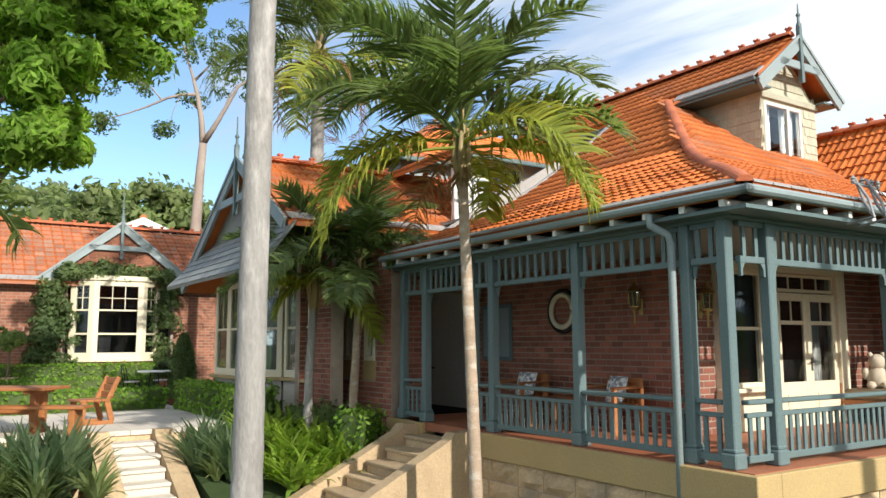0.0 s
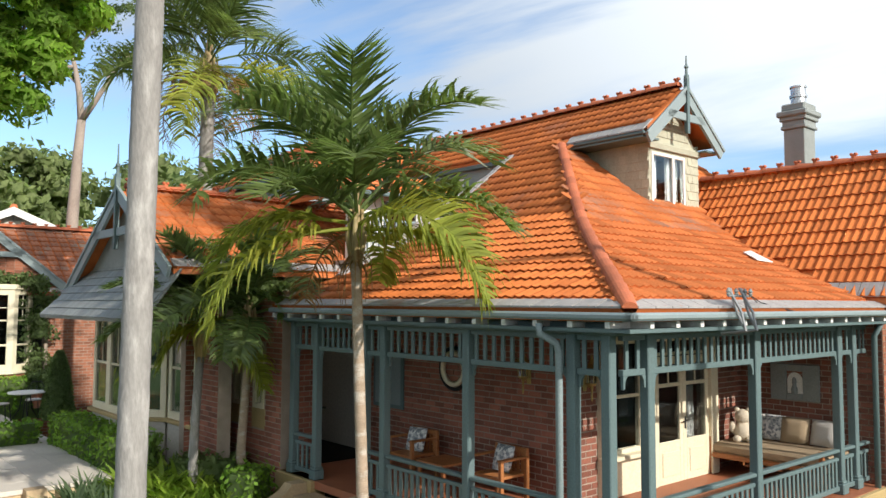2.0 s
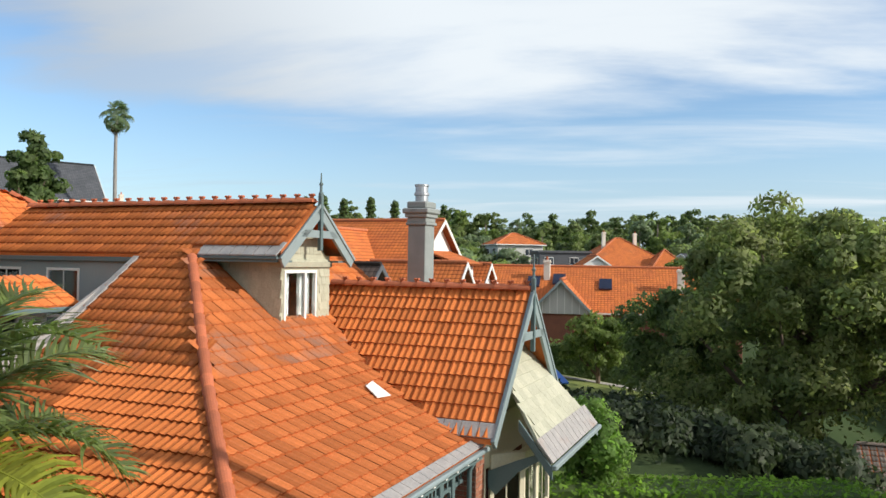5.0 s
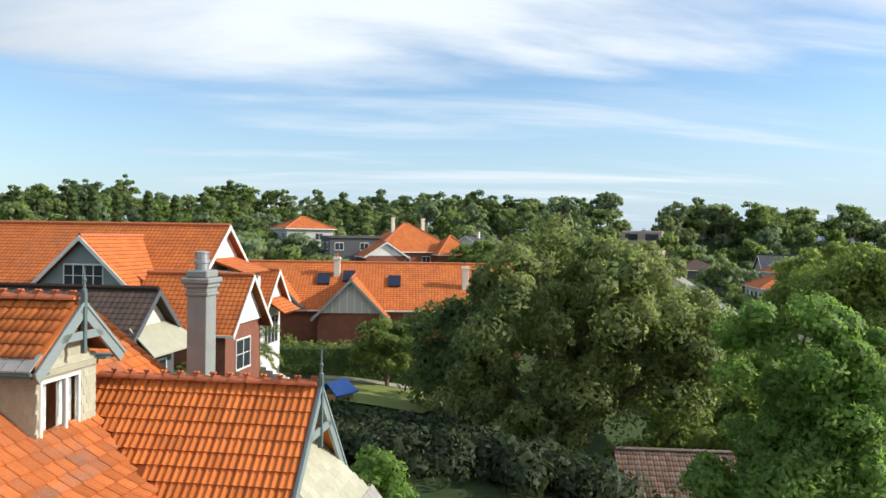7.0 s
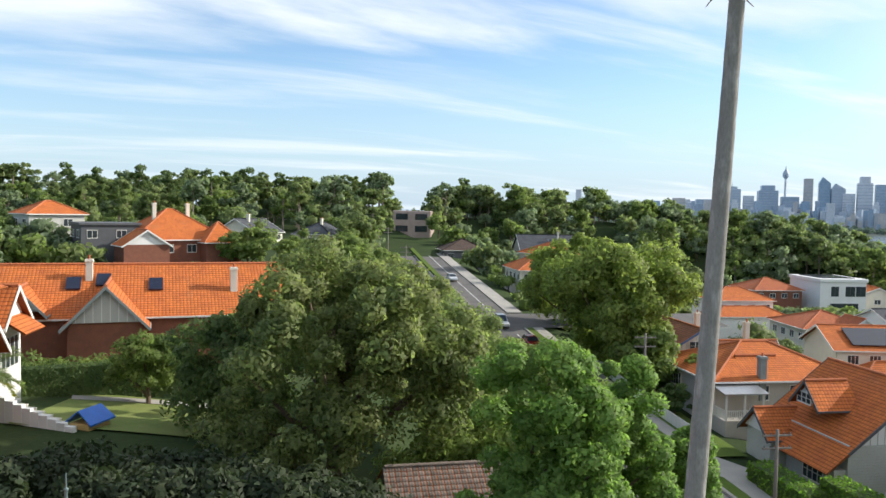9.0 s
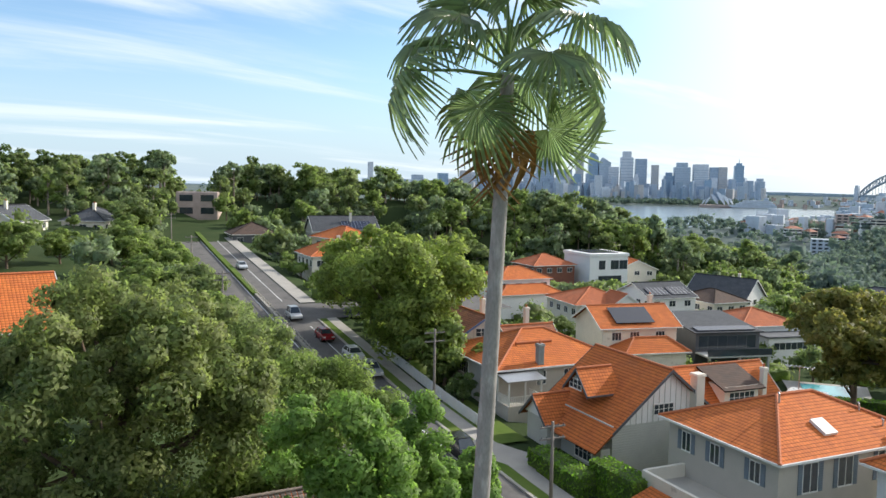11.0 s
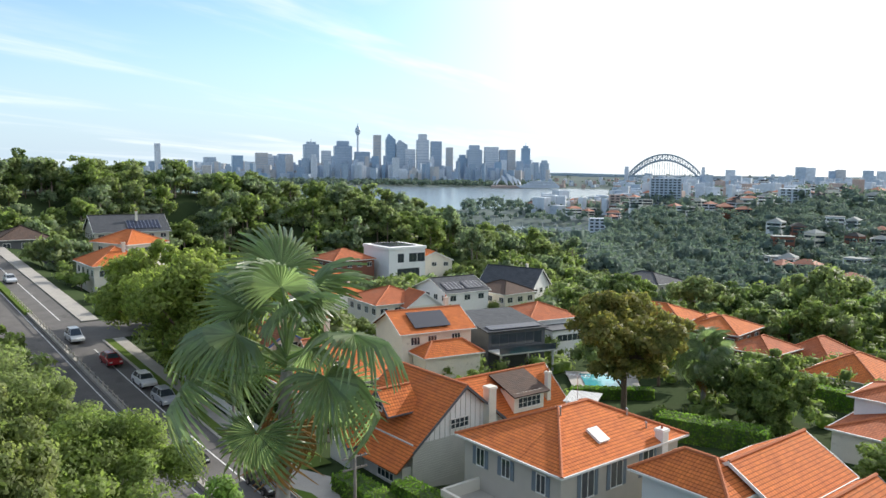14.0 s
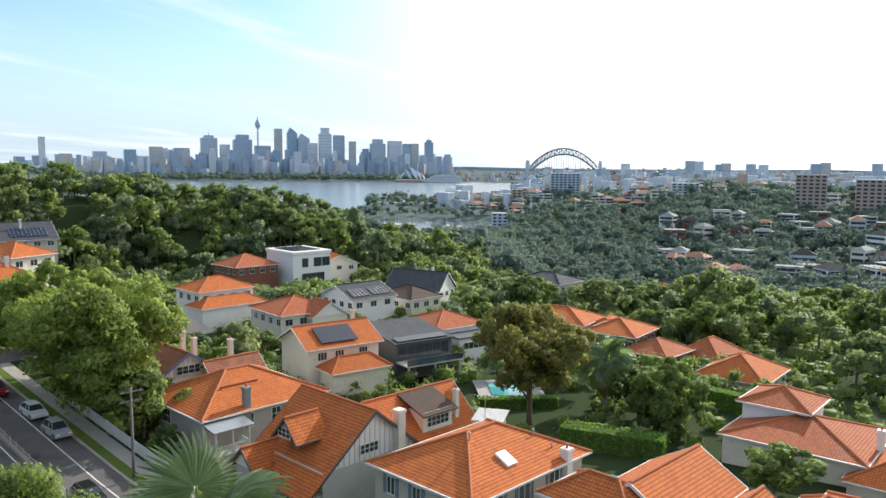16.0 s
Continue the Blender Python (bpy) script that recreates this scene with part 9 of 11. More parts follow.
simple_house("orange hip-roofed house with glazed sunroom", 135, -67.6, RD + 8, 10, 11, -9.2, 2.2, R_ORANGE, W_BRICK)
simple_house("dull red hip-roofed cottage", 118.4, -66.3, RD, 8, 9, -9.2, 2.0, R_DULL, W_BRICK)
simple_house("orange-red roofed cottage with steep hips", 119, -76.8, RD, 9, 11, -10.8, 3.2, R_DULL, W_BRICK)
simple_house("cream cottage with long orange roof", 105, -73.6, RD + 5, 10, 12, -9.8, 2.8, R_ORANGE, W_CREAM)
simple_house("grey-roofed low house under the palm", 215, -84, RD, 16, 12, -11.8, 2.4, R_GREY, W_STONE)
simple_house("orange-roofed house among trees", 250, -142, RD, 10, 9, -22, 2.4, R_ORANGE, W_CREAM)
simple_house("dark-roofed house among trees", 262, -150, RD, 12, 9, -23, 2.4, R_GREY, W_CREAM)
simple_house("dull red-roofed house above the bay", 330, -42, RD, 12, 10, -22, 2.6, R_DULL, W_CREAM, kind="x")
simple_house("faded red-roofed house near the water", 300, -70, RD + 20, 12, 10, -21, 2.6, R_DULL, W_BRICK)
simple_house("orange-roofed house at the slope's foot", 46, -44, RD, 9, 9, -4.6, 2.2, R_ORANGE, W_CREAM)
# white modern block
Wb = thing("white_block_house", "white two-storey modern block with dark framed windows", "house", pose(240, -11.5, 3.6, 0, 0, RD - 3))
body(Wb, -7, 8, -7.2, 6, -20, -8.6, W_WHITE)
g = G()
g.cbox(-7.3, 8.3, -7.5, 6.3, -8.6, -7.7, 0.05)
part("flat_roof", g, W_WHITE, Wb)
g = G()
g.box(-5, 6, -5, 4.5, -7.7, -7.5)
part("roof_panel", g, M_SOLAR, Wb)
for y in (1.5, -2.6, -5.6):
    win(Wb, FACE["-x"](-7.02, y + 1.4, -12.4), 2.8 if y < 0 else 2.2, 2.6, W_CHAR, 2, 1)
win(Wb, FACE["-x"](-7.02, 3, -17), 8, 2.6, W_CHAR, 5, 1)

# neighbours beyond the garden
bg = thing("cream_gable_house", "cream boarded gable with white barge boards behind the garden wing", "house", pose(-12.4, 31.6, 0, 0, 0, 22))
gable_roof(bg, -2.6, 2.6, 0.0, 9.0, 6.2, 1.15, R_DULL, 0.35, "y", M_WHITE, W_CREAM, ends=(True, False), battens=True)
body(bg, -2.6, 2.6, 0.0, 9.0, -0.5, 6.2, W_CREAM)
N1 = thing("neighbour_house", "large house with tall orange roof, white barge boards and half-timbered gables", "house", pose(27.0, 52.0, 0, 0, 0, RD - 90))
body(N1, -9, 7.2, -5.4, 5.4, -2, 5.6, W_BRICK)
gable_roof(N1, -12, 7.2, -5.4, 5.4, 5.6, 4.4, R_ORANGE, 0.5, "x", M_WHITE, W_WHITE)
body(N1, 7.2, 9.2, -1.8, 1.8, 4.2, 7.0, W_WHITE, "gable_bay")
uv_roof("bay_roof", [[(9.8, -2.2, 6.9), (9.8, 2.2, 6.9), (7.2, 2.2, 7.8), (7.2, -2.2, 7.8)]], R_ORANGE, N1)
win(N1, FACE["+x"](9.22, -1.2, 5.0), 2.4, 1.6, M_WHITE, 3, 1)
gable_roof(N1, -1.6, 5.2, -7.6, 0, 6.0, 3.2, R_ORANGE, 0.5, "y", M_WHITE, M_TRIM_LIGHT, ends=(True, False))
body(N1, -1.6, 5.2, -7.4, -4, -2, 6.0, W_GREY, "wing_wall")
win(N1, FACE["-y"](0.5, -7.64, 6.15), 2.6, 1.35, M_WHITE, 4, 2)
gable_roof(N1, 5.0, 11.4, -8.6, -3.4, 4.2, 2.8, R_ORANGE, 0.45, "x", M_WHITE, W_WHITE, ends=(False, True))
body(N1, 5.0, 11.2, -8.6, -3.4, -2, 4.2, W_BRICK, "front_wall")
win(N1, FACE["+x"](11.22, -7.2, 1.4), 2.2, 1.8, M_WHITE, 2, 2)
gable_roof(N1, 4.0, 9.8, 0.9, 4.7, 4.9, 2.0, R_ORANGE, 0.45, "x", M_WHITE, W_WHITE, ends=(False, True))
body(N1, 4.0, 9.6, 0.9, 4.7, -2, 4.9, W_WHITE, "side_wall")
uv_roof("bay_roof", [[(11.2, 1.2, 4.0), (11.2, 4.6, 4.0), (9.7, 4.6, 5.0), (9.7, 1.2, 5.0)]], R_ORANGE, N1)
win(N1, FACE["+x"](9.62, 1.4, 1.6), 2.8, 2.0, M_WHITE, 4, 1)
stack(N1, -7.0, -6.0, 4, 8.2, 0.8, W_CREAM, 2)
N1b = thing("garden_cottage", "small cottage with dark tiled roof and cream gable over white-sashed bay", "house", pose(18.1, 34.6, 0.65, 0, 0, RD - 90))
body(N1b, -6, 1.2, -2.4, 2.4, -2, 4.0, W_CHAR)
gable_roof(N1b, -6, 1.2, -2.4, 2.4, 4.0, 2.2, R_DARKTILE, 0.5, "x", W_CHAR, W_CREAM)
g = G()
g.prism([(1.3, -1.9, 4.6), (1.3, 1.9, 4.6), (2.7, 2.3, 3.5), (2.7, -2.3, 3.5)], (0, 0, -0.08))
part("skirt_roof", g, M_SHINGLE, N1b)
win(N1b, FACE["+x"](1.22, -1.6, 1.0), 3.2, 1.8, M_WHITE, 4, 2)
N2 = thing("neighbour_house", "long brick house with orange roof, skylights and half-timbered gable", "house", pose(54.5, 55.5, 0, 0, 0, -46))
body(N2, -12, 14, -6, 6, -3, 2.9, W_BRICK)
gable_roof(N2, -12, 14, -6, 6, 2.9, 3.8, R_ORANGE, 0.5, "x", M_WHITE, W_GREY)
gable_roof(N2, -4.5, 1.3, -9.2, -2, 2.6, 3.0, R_ORANGE, 0.5, "y", M_TRIM_LIGHT, W_GREY, ends=(True, False), battens=True)
body(N2, -4.5, 1.3, -9.0, -5, -3, 2.6, W_BRICK, "gable_bay")
gable_roof(N2, -10.0, -6.5, -7.2, -3, 3.4, 1.9, R_ORANGE, 0.4, "y", M_TRIM_LIGHT, W_GREY, ends=(True, False))
for x, y in ((-4.6, -2.6), (-2.2, -2.2), (2.2, -2.8)):
    g = G()
    z = 2.9 + (6 + y) / 6 * 3.8
    g.prism([(x - 0.6, y - 0.7, z - 0.35), (x + 0.6, y - 0.7, z - 0.35), (x + 0.6, y + 0.7, z + 0.55), (x - 0.6, y + 0.7, z + 0.55)], (0, -0.05, 0.14))
    part("skylight", g, M_SOLAR, N2, "blue-black skylight")
stack(N2, -3.4, -1.8, 4, 7.3, 0.6, W_CREAM)
stack(N2, 9.0, -3.4, 3, 6.6, 0.6, W_CREAM)
N3 = simple_house("brick house with many orange gables and turret roof on the hill", 103.5, 97, -30, 15, 14, 6.6, 5.0, R_ORANGE, W_BRICK, wing=(-10, -3, -10, -4, -0.6, "y"), chim=2)
hip_roof(N3, 3, 9, -10, -4, -0.4, 3.4, R_ORANGE, 0.5)
body(N3, 3, 9, -10, -4, -8, -0.4, W_BRICK, "turret_wall")
simple_house("charcoal flat-roofed block on the hill", 96, 104, -30, 9, 8, 8.8, 1, R_GREY, W_CHAR, kind="flat", h=12)
simple_house("orange-roofed house high among trees", 95, 116, -20, 9, 8, 10.4, 2.2, R_ORANGE, W_GREY, h=14)
simple_house("grey-roofed house beyond the brick house", 150, 116, 10, 14, 10, 6.5, 3.0, R_GREY, W_CREAM, kind="x", chim=1)
simple_house("grey hip-roofed house by the road", 175, 112, 10, 14, 10, 5.5, 3.0, R_GREY, W_CREAM, chim=2)
simple_house("dark slate-roofed house on the rise behind", 9, 118, 8, 22, 10, 15, 5, R_GREY, W_CHAR, kind="x", chim=2)
simple_house("house with red roof behind tall hedges", 28, 128, 0, 12, 10, 12.6, 3, R_DULL, W_CREAM, chim=1)
simple_house("long brown office block beyond the trees", 285, 128, 20, 26, 14, 8, 1, R_GREY, W_BRICK, h=8, kind="flat")

# shed, playhouse, lawn with steps
sh = thing("garden_shed", "low shed with weathered brown tiled roof under the trees", "shed", pose(36.4, 15.0, -4.6, 0, 0, -54))
body(sh, -3.2, 3.2, -2.4, 2.4, -1, 2.2, W_STONE)
for s in (-1, 1):
    slope(sh, lambda a, d, s=s: Vector((a, s * (2.7 - d), 2.2 + 0.62 * d)), 0.0, 2.7, lambda d: -3.5, lambda d: 3.5, material=M_TILE_GREY, edge=False)
ridge_caps(sh, [(-3.5, 0, 3.9), (3.5, 0, 3.9)], material=M_TILE_GREY)
ph = thing("playhouse", "small play house with blue plastic roof and yellow wall", "playhouse", pose(33.9, 37.6, -1.95, 0, 0, 10) @ Matrix.Scale(1.25, 4))
M_BLUEP = mat("blue_plastic", (0.02, 0.16, 0.62), (0.02, 0.13, 0.52), rough=0.4, scale=2, fine=20)
M_YELLOWP = mat("yellow_plastic", (0.62, 0.42, 0.16), (0.55, 0.36, 0.14), rough=0.5, scale=2, fine=20)
body(ph, -0.75, 0.75, -0.55, 0.55, 0, 1.0, M_YELLOWP)
g = G()
g.prism([(-0.9, -0.75, 0.95), (0.9, -0.75, 0.95), (0.8, 0, 1.55), (-0.8, 0, 1.55)], (0, 0, 0.08)).prism([(-0.9, 0.75, 0.95), (0.9, 0.75, 0.95), (0.8, 0, 1.55), (-0.8, 0, 1.55)], (0, 0, 0.08))
part("roof", g, M_BLUEP, ph)


def patch(name, label, pts, material, lift=0.06, category="lawn"):
    """A lawn or pool laid over the ground: a fan of fine quads that follows the land."""
    g = G()
    a, b, c, d = [Vector((*p, 0)) for p in pts]
    n = 8
    for i in range(n):
        for j in range(n):
            q = []
            for u, v in ((i, j), (i + 1, j), (i + 1, j + 1), (i, j + 1)):
                p = a.lerp(b, u / n).lerp(d.lerp(c, u / n), v / n)
                q.append((p.x, p.y, float(land(p.x, p.y)) + lift))
            g.add(q, [(0, 1, 2, 3)])
    return solo(name, g, material, label, category, kind="structure")


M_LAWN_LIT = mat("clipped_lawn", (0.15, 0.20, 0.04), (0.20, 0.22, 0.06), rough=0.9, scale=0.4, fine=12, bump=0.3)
patch("lawn", "sunlit clipped lawn of the next garden", ((31, 41), (36, 32), (46, 36), (41, 46)), M_LAWN_LIT, 0.12)
patch("path", "pale gravel garden path", ((38.5, 44.5), (45, 35.5), (46.2, 36.5), (39.5, 45.6)), M_CONCRETE, 0.16, "path")
patch("lawn", "dark green lawn below the gable wing", ((14, 8), (24, 2), (29, 14), (18, 22)), M_GRASS, 0.1)
hedge("dark clipped hedge below the long brick house", 36.5, 49.5, 46.5, 41.0, 1.4, float(land(41, 45)) - 0.3, float(land(41, 45)) + 2.3, 310, leaves=M_LEAF_DARK, size=0.11, dens=60, jit=0.06)
stair("garden_steps", "white garden steps down to the lawn", pose(31.75, 42.2, 0.1, 0, 0, 11), 1.3, 9, 0.17, 0.58, W_CREAM)
sw = thing("stair_wall", "stepped white wall beside the garden steps", "wall", pose(31.55, 42.2, 0.1, 0, 0, 11))
for i in range(9):
    g = G()
    g.cbox(-0.35, -0.02, -0.58 * (i + 1), -0.58 * i, -0.17 * i - 1.6, 0.62 - 0.17 * i, 0.02)
    part("wall_block", g, W_WHITE, sw)
M_POOL = mat("pool_water", (0.10, 0.42, 0.45), (0.08, 0.36, 0.40), rough=0.1, scale=1.0, fine=6, bump=0.15, spec=0.7)
patch("pool_surround", "pale paving round the swimming pool", ((103, -30.5), (101, -39.5), (113, -43), (115.5, -32.5)), M_CONCRETE, 0.5, "paving")
patch("pool", "turquoise swimming pool", ((105.5, -32.8), (103.2, -38.2), (111.6, -41), (113, -34.1)), M_POOL, 0.62, "pool")
patch("pool", "small blue pool behind the hipped house", ((67.5, -33.0), (70, -37), (72, -35.5), (70, -32)), M_POOL, 0.5, "pool")
patch("driveway", "pale concrete driveway", ((64, 1.5), (68.5, 8.5), (71.5, 6.5), (67, -0.5)), M_CONCRETE, 0.3, "driveway")
patch("lawn", "front lawn behind the footpath", ((69, 6.5), (80, 13.5), (83, 9), (72, 2)), M_GRASS, 0.25)

# parked cars
M_TYRE = mat("tyre_rubber", (0.02, 0.02, 0.02), rough=0.8, scale=5, fine=30)
M_RIM = mat("alloy_rim", (0.5, 0.5, 0.5), rough=0.3, metal=0.9, scale=5, fine=30)


def car(label, s, d, back, colour, seed=0, tall=1.5, length=4.4):
    """A parked car: shaped body, glass house, wheels, lamps."""
    paint = mat("car_paint_" + label.split()[0], colour, tuple(c * 0.9 for c in colour), rough=0.25, scale=1, fine=10, bump=0.0, spec=0.7)
    p = road_at(s, d, 0.03)
    t = thing("car", label, "car", Matrix.Translation(p) @ Euler((0, 0, ROAD_A + (math.pi if back else 0))).to_matrix().to_4x4())
    L, W, H = length / 2, 0.88, tall
    prof = [(-L, 0.35), (-L + 0.05, 0.85), (-L + 0.25, 0.98), (L * 0.3, 1.0), (L - 0.35, 0.86), (L - 0.02, 0.66), (L, 0.35), (L - 0.3, 0.24), (-L + 0.3, 0.24)]
    g = G()
    n = len(prof)
    rows = []
    for y, k in ((-W, 0.93), (-W * 0.96, 1.0), (W * 0.96, 1.0), (W, 0.93)):
        rows.append([(x * (0.985 if abs(y) == W else 1), y, 0.24 + (z - 0.24) * k) for x, z in prof])
    g.add([p for r_ in rows for p in r_], [(i * n + j, i * n + (j + 1) % n, (i + 1) * n + (j + 1) % n, (i + 1) * n + j) for i in range(3) for j in range(n)] + [tuple(range(n))[::-1], tuple(3 * n + j for j in range(n))])
    bd = part("body", g, paint, t)
    cab = [(-L + 0.3, 0.97), (-L + 0.75, H - 0.05), (-0.1, H), (0.45, H - 0.06), (L * 0.48, 0.98)]
    g = G()
    g.add([(x, -W * 0.9 if z < 1.1 else -W * 0.7, z) for x, z in cab] + [(x, W * 0.9 if z < 1.1 else W * 0.7, z) for x, z in cab], [(0, 1, 2, 3, 4)[::-1], (5, 6, 7, 8, 9), (0, 1, 6, 5), (1, 2, 7, 6), (2, 3, 8, 7), (3, 4, 9, 8), (4, 0, 5, 9)])
    part("window_band", g, M_GLASS_FAR, t)
    g = G()
    g.cbox(-L + 0.78, 0.44, -W * 0.69, W * 0.69, H - 0.06, H + 0.02, 0.02)
    rf = part("roof", g, paint, t)
    for x0, z0, x1, z1 in ((-L + 0.3, 0.97, -L + 0.75, H - 0.05), (L * 0.48, 0.98, 0.45, H - 0.06), (-0.25, 0.98, -0.2, H)):
        for y in (-1, 1):
            g = G()
            g.beam((x0, y * W * 0.905, z0), (x1, y * W * 0.71, z1), 0.06, 0.05)
            part("pillar", g, paint, rf)
    for x in (-L * 0.62, L * 0.62):
        for y in (-W, W):
            w = G()
            w.lathe([(0.2, -0.1), (0.31, -0.1), (0.33, -0.05), (0.33, 0.05), (0.31, 0.1), (0.2, 0.1)], 16, pose(x, y * 0.95, 0.33, 90))
            ty = part("wheel", w, M_TYRE, t)
            w = G()
            w.lathe([(0.2, -0.105), (0.1, -0.11), (0.05, 0.11), (0.2, 0.105)], 10, pose(x, y * 0.95, 0.33, 90))
            part("rim", w, M_RIM, ty)
    for y in (-0.62, 0.62):
        g = G()
        g.cbox(L - 0.09, L + 0.005, y - 0.18, y + 0.18, 0.6, 0.74, 0.02)
        part("headlight", g, M_WHITE, t)
        g = G()
        g.cbox(-L - 0.005, -L + 0.08, y - 0.16, y + 0.16, 0.7, 0.86, 0.02)
        part("tail_light", g, mat("red_lens", (0.4, 0.02, 0.02), rough=0.2), t)
    return t


car("black people carrier parked at the kerb", -12.5, -4.3, True, (0.015, 0.016, 0.018), tall=1.75, length=4.9)
car("dark sedan parked by the median", -3.5, -1.3, True, (0.02, 0.021, 0.024))
car("silver wagon parked at the kerb", 13.5, -4.6, True, (0.42, 0.43, 0.45), tall=1.65)
car("white sedan parked at the kerb", 20.5, -4.6, True, (0.72, 0.72, 0.72))
car("red hatchback parked at the corner", 30.5, -3.6, True, (0.32, 0.015, 0.02))
car("white van stopped on the street", 43.5, -2.3, True, (0.75, 0.75, 0.75), tall=1.85)
car("pale sedan far up the street", 90, -2.2, True, (0.6, 0.62, 0.66))
car("grey car parked on the other side", 36.0, 7.0, False, (0.35, 0.36, 0.38))
car("white car parked on the other side", 25.0, 7.0, False, (0.7, 0.7, 0.72))
car("blue car parked further on the other side", 70.0, 7.0, False, (0.05, 0.10, 0.35))

# poles, fence, wires
M_POLE = mat("weathered_grey_timber", (0.24, 0.21, 0.18), (0.18, 0.16, 0.14), rough=0.9, scale=3, fine=30, stretch=(1, 1, 0.2))


def power_pole(label, s, d, h=9.0):
    p = road_at(s, d, 0)
    t = thing("power_pole", label, "power pole", Matrix.Translation(p) @ Euler((0, 0, ROAD_A)).to_matrix().to_4x4(), "power poles")
    g = G()
    g.tube([(0, 0, -0.5), (0, 0, h)], [0.16, 0.11], 10)
    part("pole", g, M_POLE, t, smooth=True)
    for z in (h - 0.4, h - 1.3):
        g = G()
        g.cbox(-0.06, 0.06, -1.1, 1.1, z - 0.06, z + 0.06, 0.01)
        arm = part("crossarm", g, M_POLE, t)
        for y in (-0.95, -0.5, 0.5, 0.95):
            g = G()
            g.lathe([(0.03, z + 0.06), (0.05, z + 0.12), (0.03, z + 0.2)], 8, Matrix.Translation((0, y, 0)))
            part("insulator", g, W_CHAR, arm)
    return t


power_pole("weathered timber power pole by the footpath", -1.5, -6.3)
power_pole("weathered timber power pole further up", 36, 9.3)
power_pole("weathered timber power pole up the street", 75, 9.3)
power_pole("weathered timber power pole on the hill", 118, 9.3)
power_pole("weathered timber power pole near the drive", -24, -6.3, 6.5)
wf = thing("picket_fence", "white timber fence along the footpath", "fence")
for i in range(34):
    p = road_at(-6 + i * 0.9, -9.1, 0)
    g = G()
    g.cbox(p.x - 0.42, p.x + 0.42, p.y - 0.03, p.y + 0.03, p.z, p.z + 1.25, 0.01, Matrix.Translation((p.x, p.y, 0)) @ Matrix.Rotation(ROAD_A, 4, "Z") @ Matrix.Translation((-p.x, -p.y, 0)))
    part("panel", g, M_WHITE, wf)
p = road_at(-7.5, -9.0, 0)
g = G()
g.cbox(p.x - 0.35, p.x + 0.35, p.y - 0.35, p.y + 0.35, p.z - 0.3, p.z + 1.8, 0.03)
solo("gate_post", g, W_CREAM, "pale rendered gate post by the drive", "gate post")

# ---- trees of the neighbourhood ----
tree("fig_tree", "large dark evergreen tree with a dense spreading crown", 80, 7.9, 7.9, 6.0, 6.5, 0.5, 240, 400, 0.18, M_LEAF_FIG, M_BARK_BROWN, m=pose(37, 22.5, float(land(37, 22.5))), shape="masses", crad=0.15, n_limbs=34)
tree("shade_tree", "dark broad-leaved tree beside the big evergreen", 81, 5.0, 5.0, 4.8, 6.2, 0.35, 120, 260, 0.21, M_LEAF_MID, M_BARK_BROWN, m=pose(43, 15.5, float(land(43, 15.5))), shape="ball", crad=0.25, n_limbs=18)
tree("shade_tree", "dark leafy tree at the edge of the next garden", 82, 4.0, 4.0, 3.6, 4.2, 0.3, 80, 200, 0.22, M_LEAF_DARK, M_BARK_BROWN, m=pose(39.5, 31.5, float(land(39.5, 31.5))), shape="ball", crad=0.27)
tree("flowering_tree", "small tree dotted with cream blossom", 83, 2.6, 2.6, 2.0, 3.2, 0.2, 50, 180, 0.18, M_LEAF_MID, M_BARK_BROWN, m=pose(41.5, 40.5, float(land(41.5, 40.5))), shape="ball", crad=0.3)
tree("street_tree", "rounded bright green tree with drooping leaf clusters", 84, 3.1, 3.1, 3.8, 5.4, 0.2, 130, 430, 0.13, M_LEAF_BRIGHT, M_BARK_BROWN, m=pose(26.2, 7.8, float(land(26.2, 7.8)) - 0.6), shape="masses", crad=0.21)
tree("street_tree", "taller bright green tree with drooping leaf clusters", 85, 2.2, 2.2, 3.3, 6.2, 0.2, 110, 430, 0.12, M_LEAF_BRIGHT, M_BARK_BROWN, m=pose(30.4, 5.2, float(land(30.4, 5.2)) - 0.8), shape="masses", crad=0.21)
tree("street_tree", "bright green tree below the drive", 86, 2.3, 2.3, 2.6, 4.6, 0.2, 90, 400, 0.12, M_LEAF_BRIGHT, M_BARK_BROWN, m=pose(34.4, 4.2, float(land(34.4, 4.2)) - 0.6), shape="masses", crad=0.21)
hedge("sunlit clipped hedge below the gable wing", 14.5, 17.2, 23.0, 11.4, 1.6, float(land(19, 14)), 0.75, 87, size=0.09, dens=90, jit=0.06)
tree("street_gum", "broad rounded street tree with layered bright olive crown", 89, 10.2, 10.0, 7.2, 9.2, 0.5, 270, 190, 0.32, M_LEAF_STREET, M_BARK_BROWN, m=pose(94.5, 17.5, float(land(94.5, 17.5))), shape="masses", crad=0.17, n_limbs=24)
tree("street_gum", "broad street tree with layered olive crown beyond the poles", 98, 8.4, 8.4, 6.6, 8.8, 0.5, 200, 180, 0.34, M_LEAF_STREET, M_BARK_BROWN, m=pose(107, 25.5, float(land(107, 25.5))), shape="masses", crad=0.17, n_limbs=24)
tree("street_gum", "spreading bright green street tree at the corner", 99, 6.4, 6.4, 4.6, 6.8, 0.45, 150, 170, 0.32, M_LEAF_STREET, M_BARK_BROWN, m=pose(121, 30.0, float(land(121, 30.0))), shape="masses", crad=0.171, n_limbs=20)
tree("garden_shrub", "bright green shrub beside the gable wing", 88, 1.3, 1.3, 1.4, 1.6, 0.1, 40, 150, 0.12, M_LEAF_BRIGHT, M_BARK_BROWN, m=pose(17.0, 16.8, 0), shape="ball", crad=0.35, category="shrub")

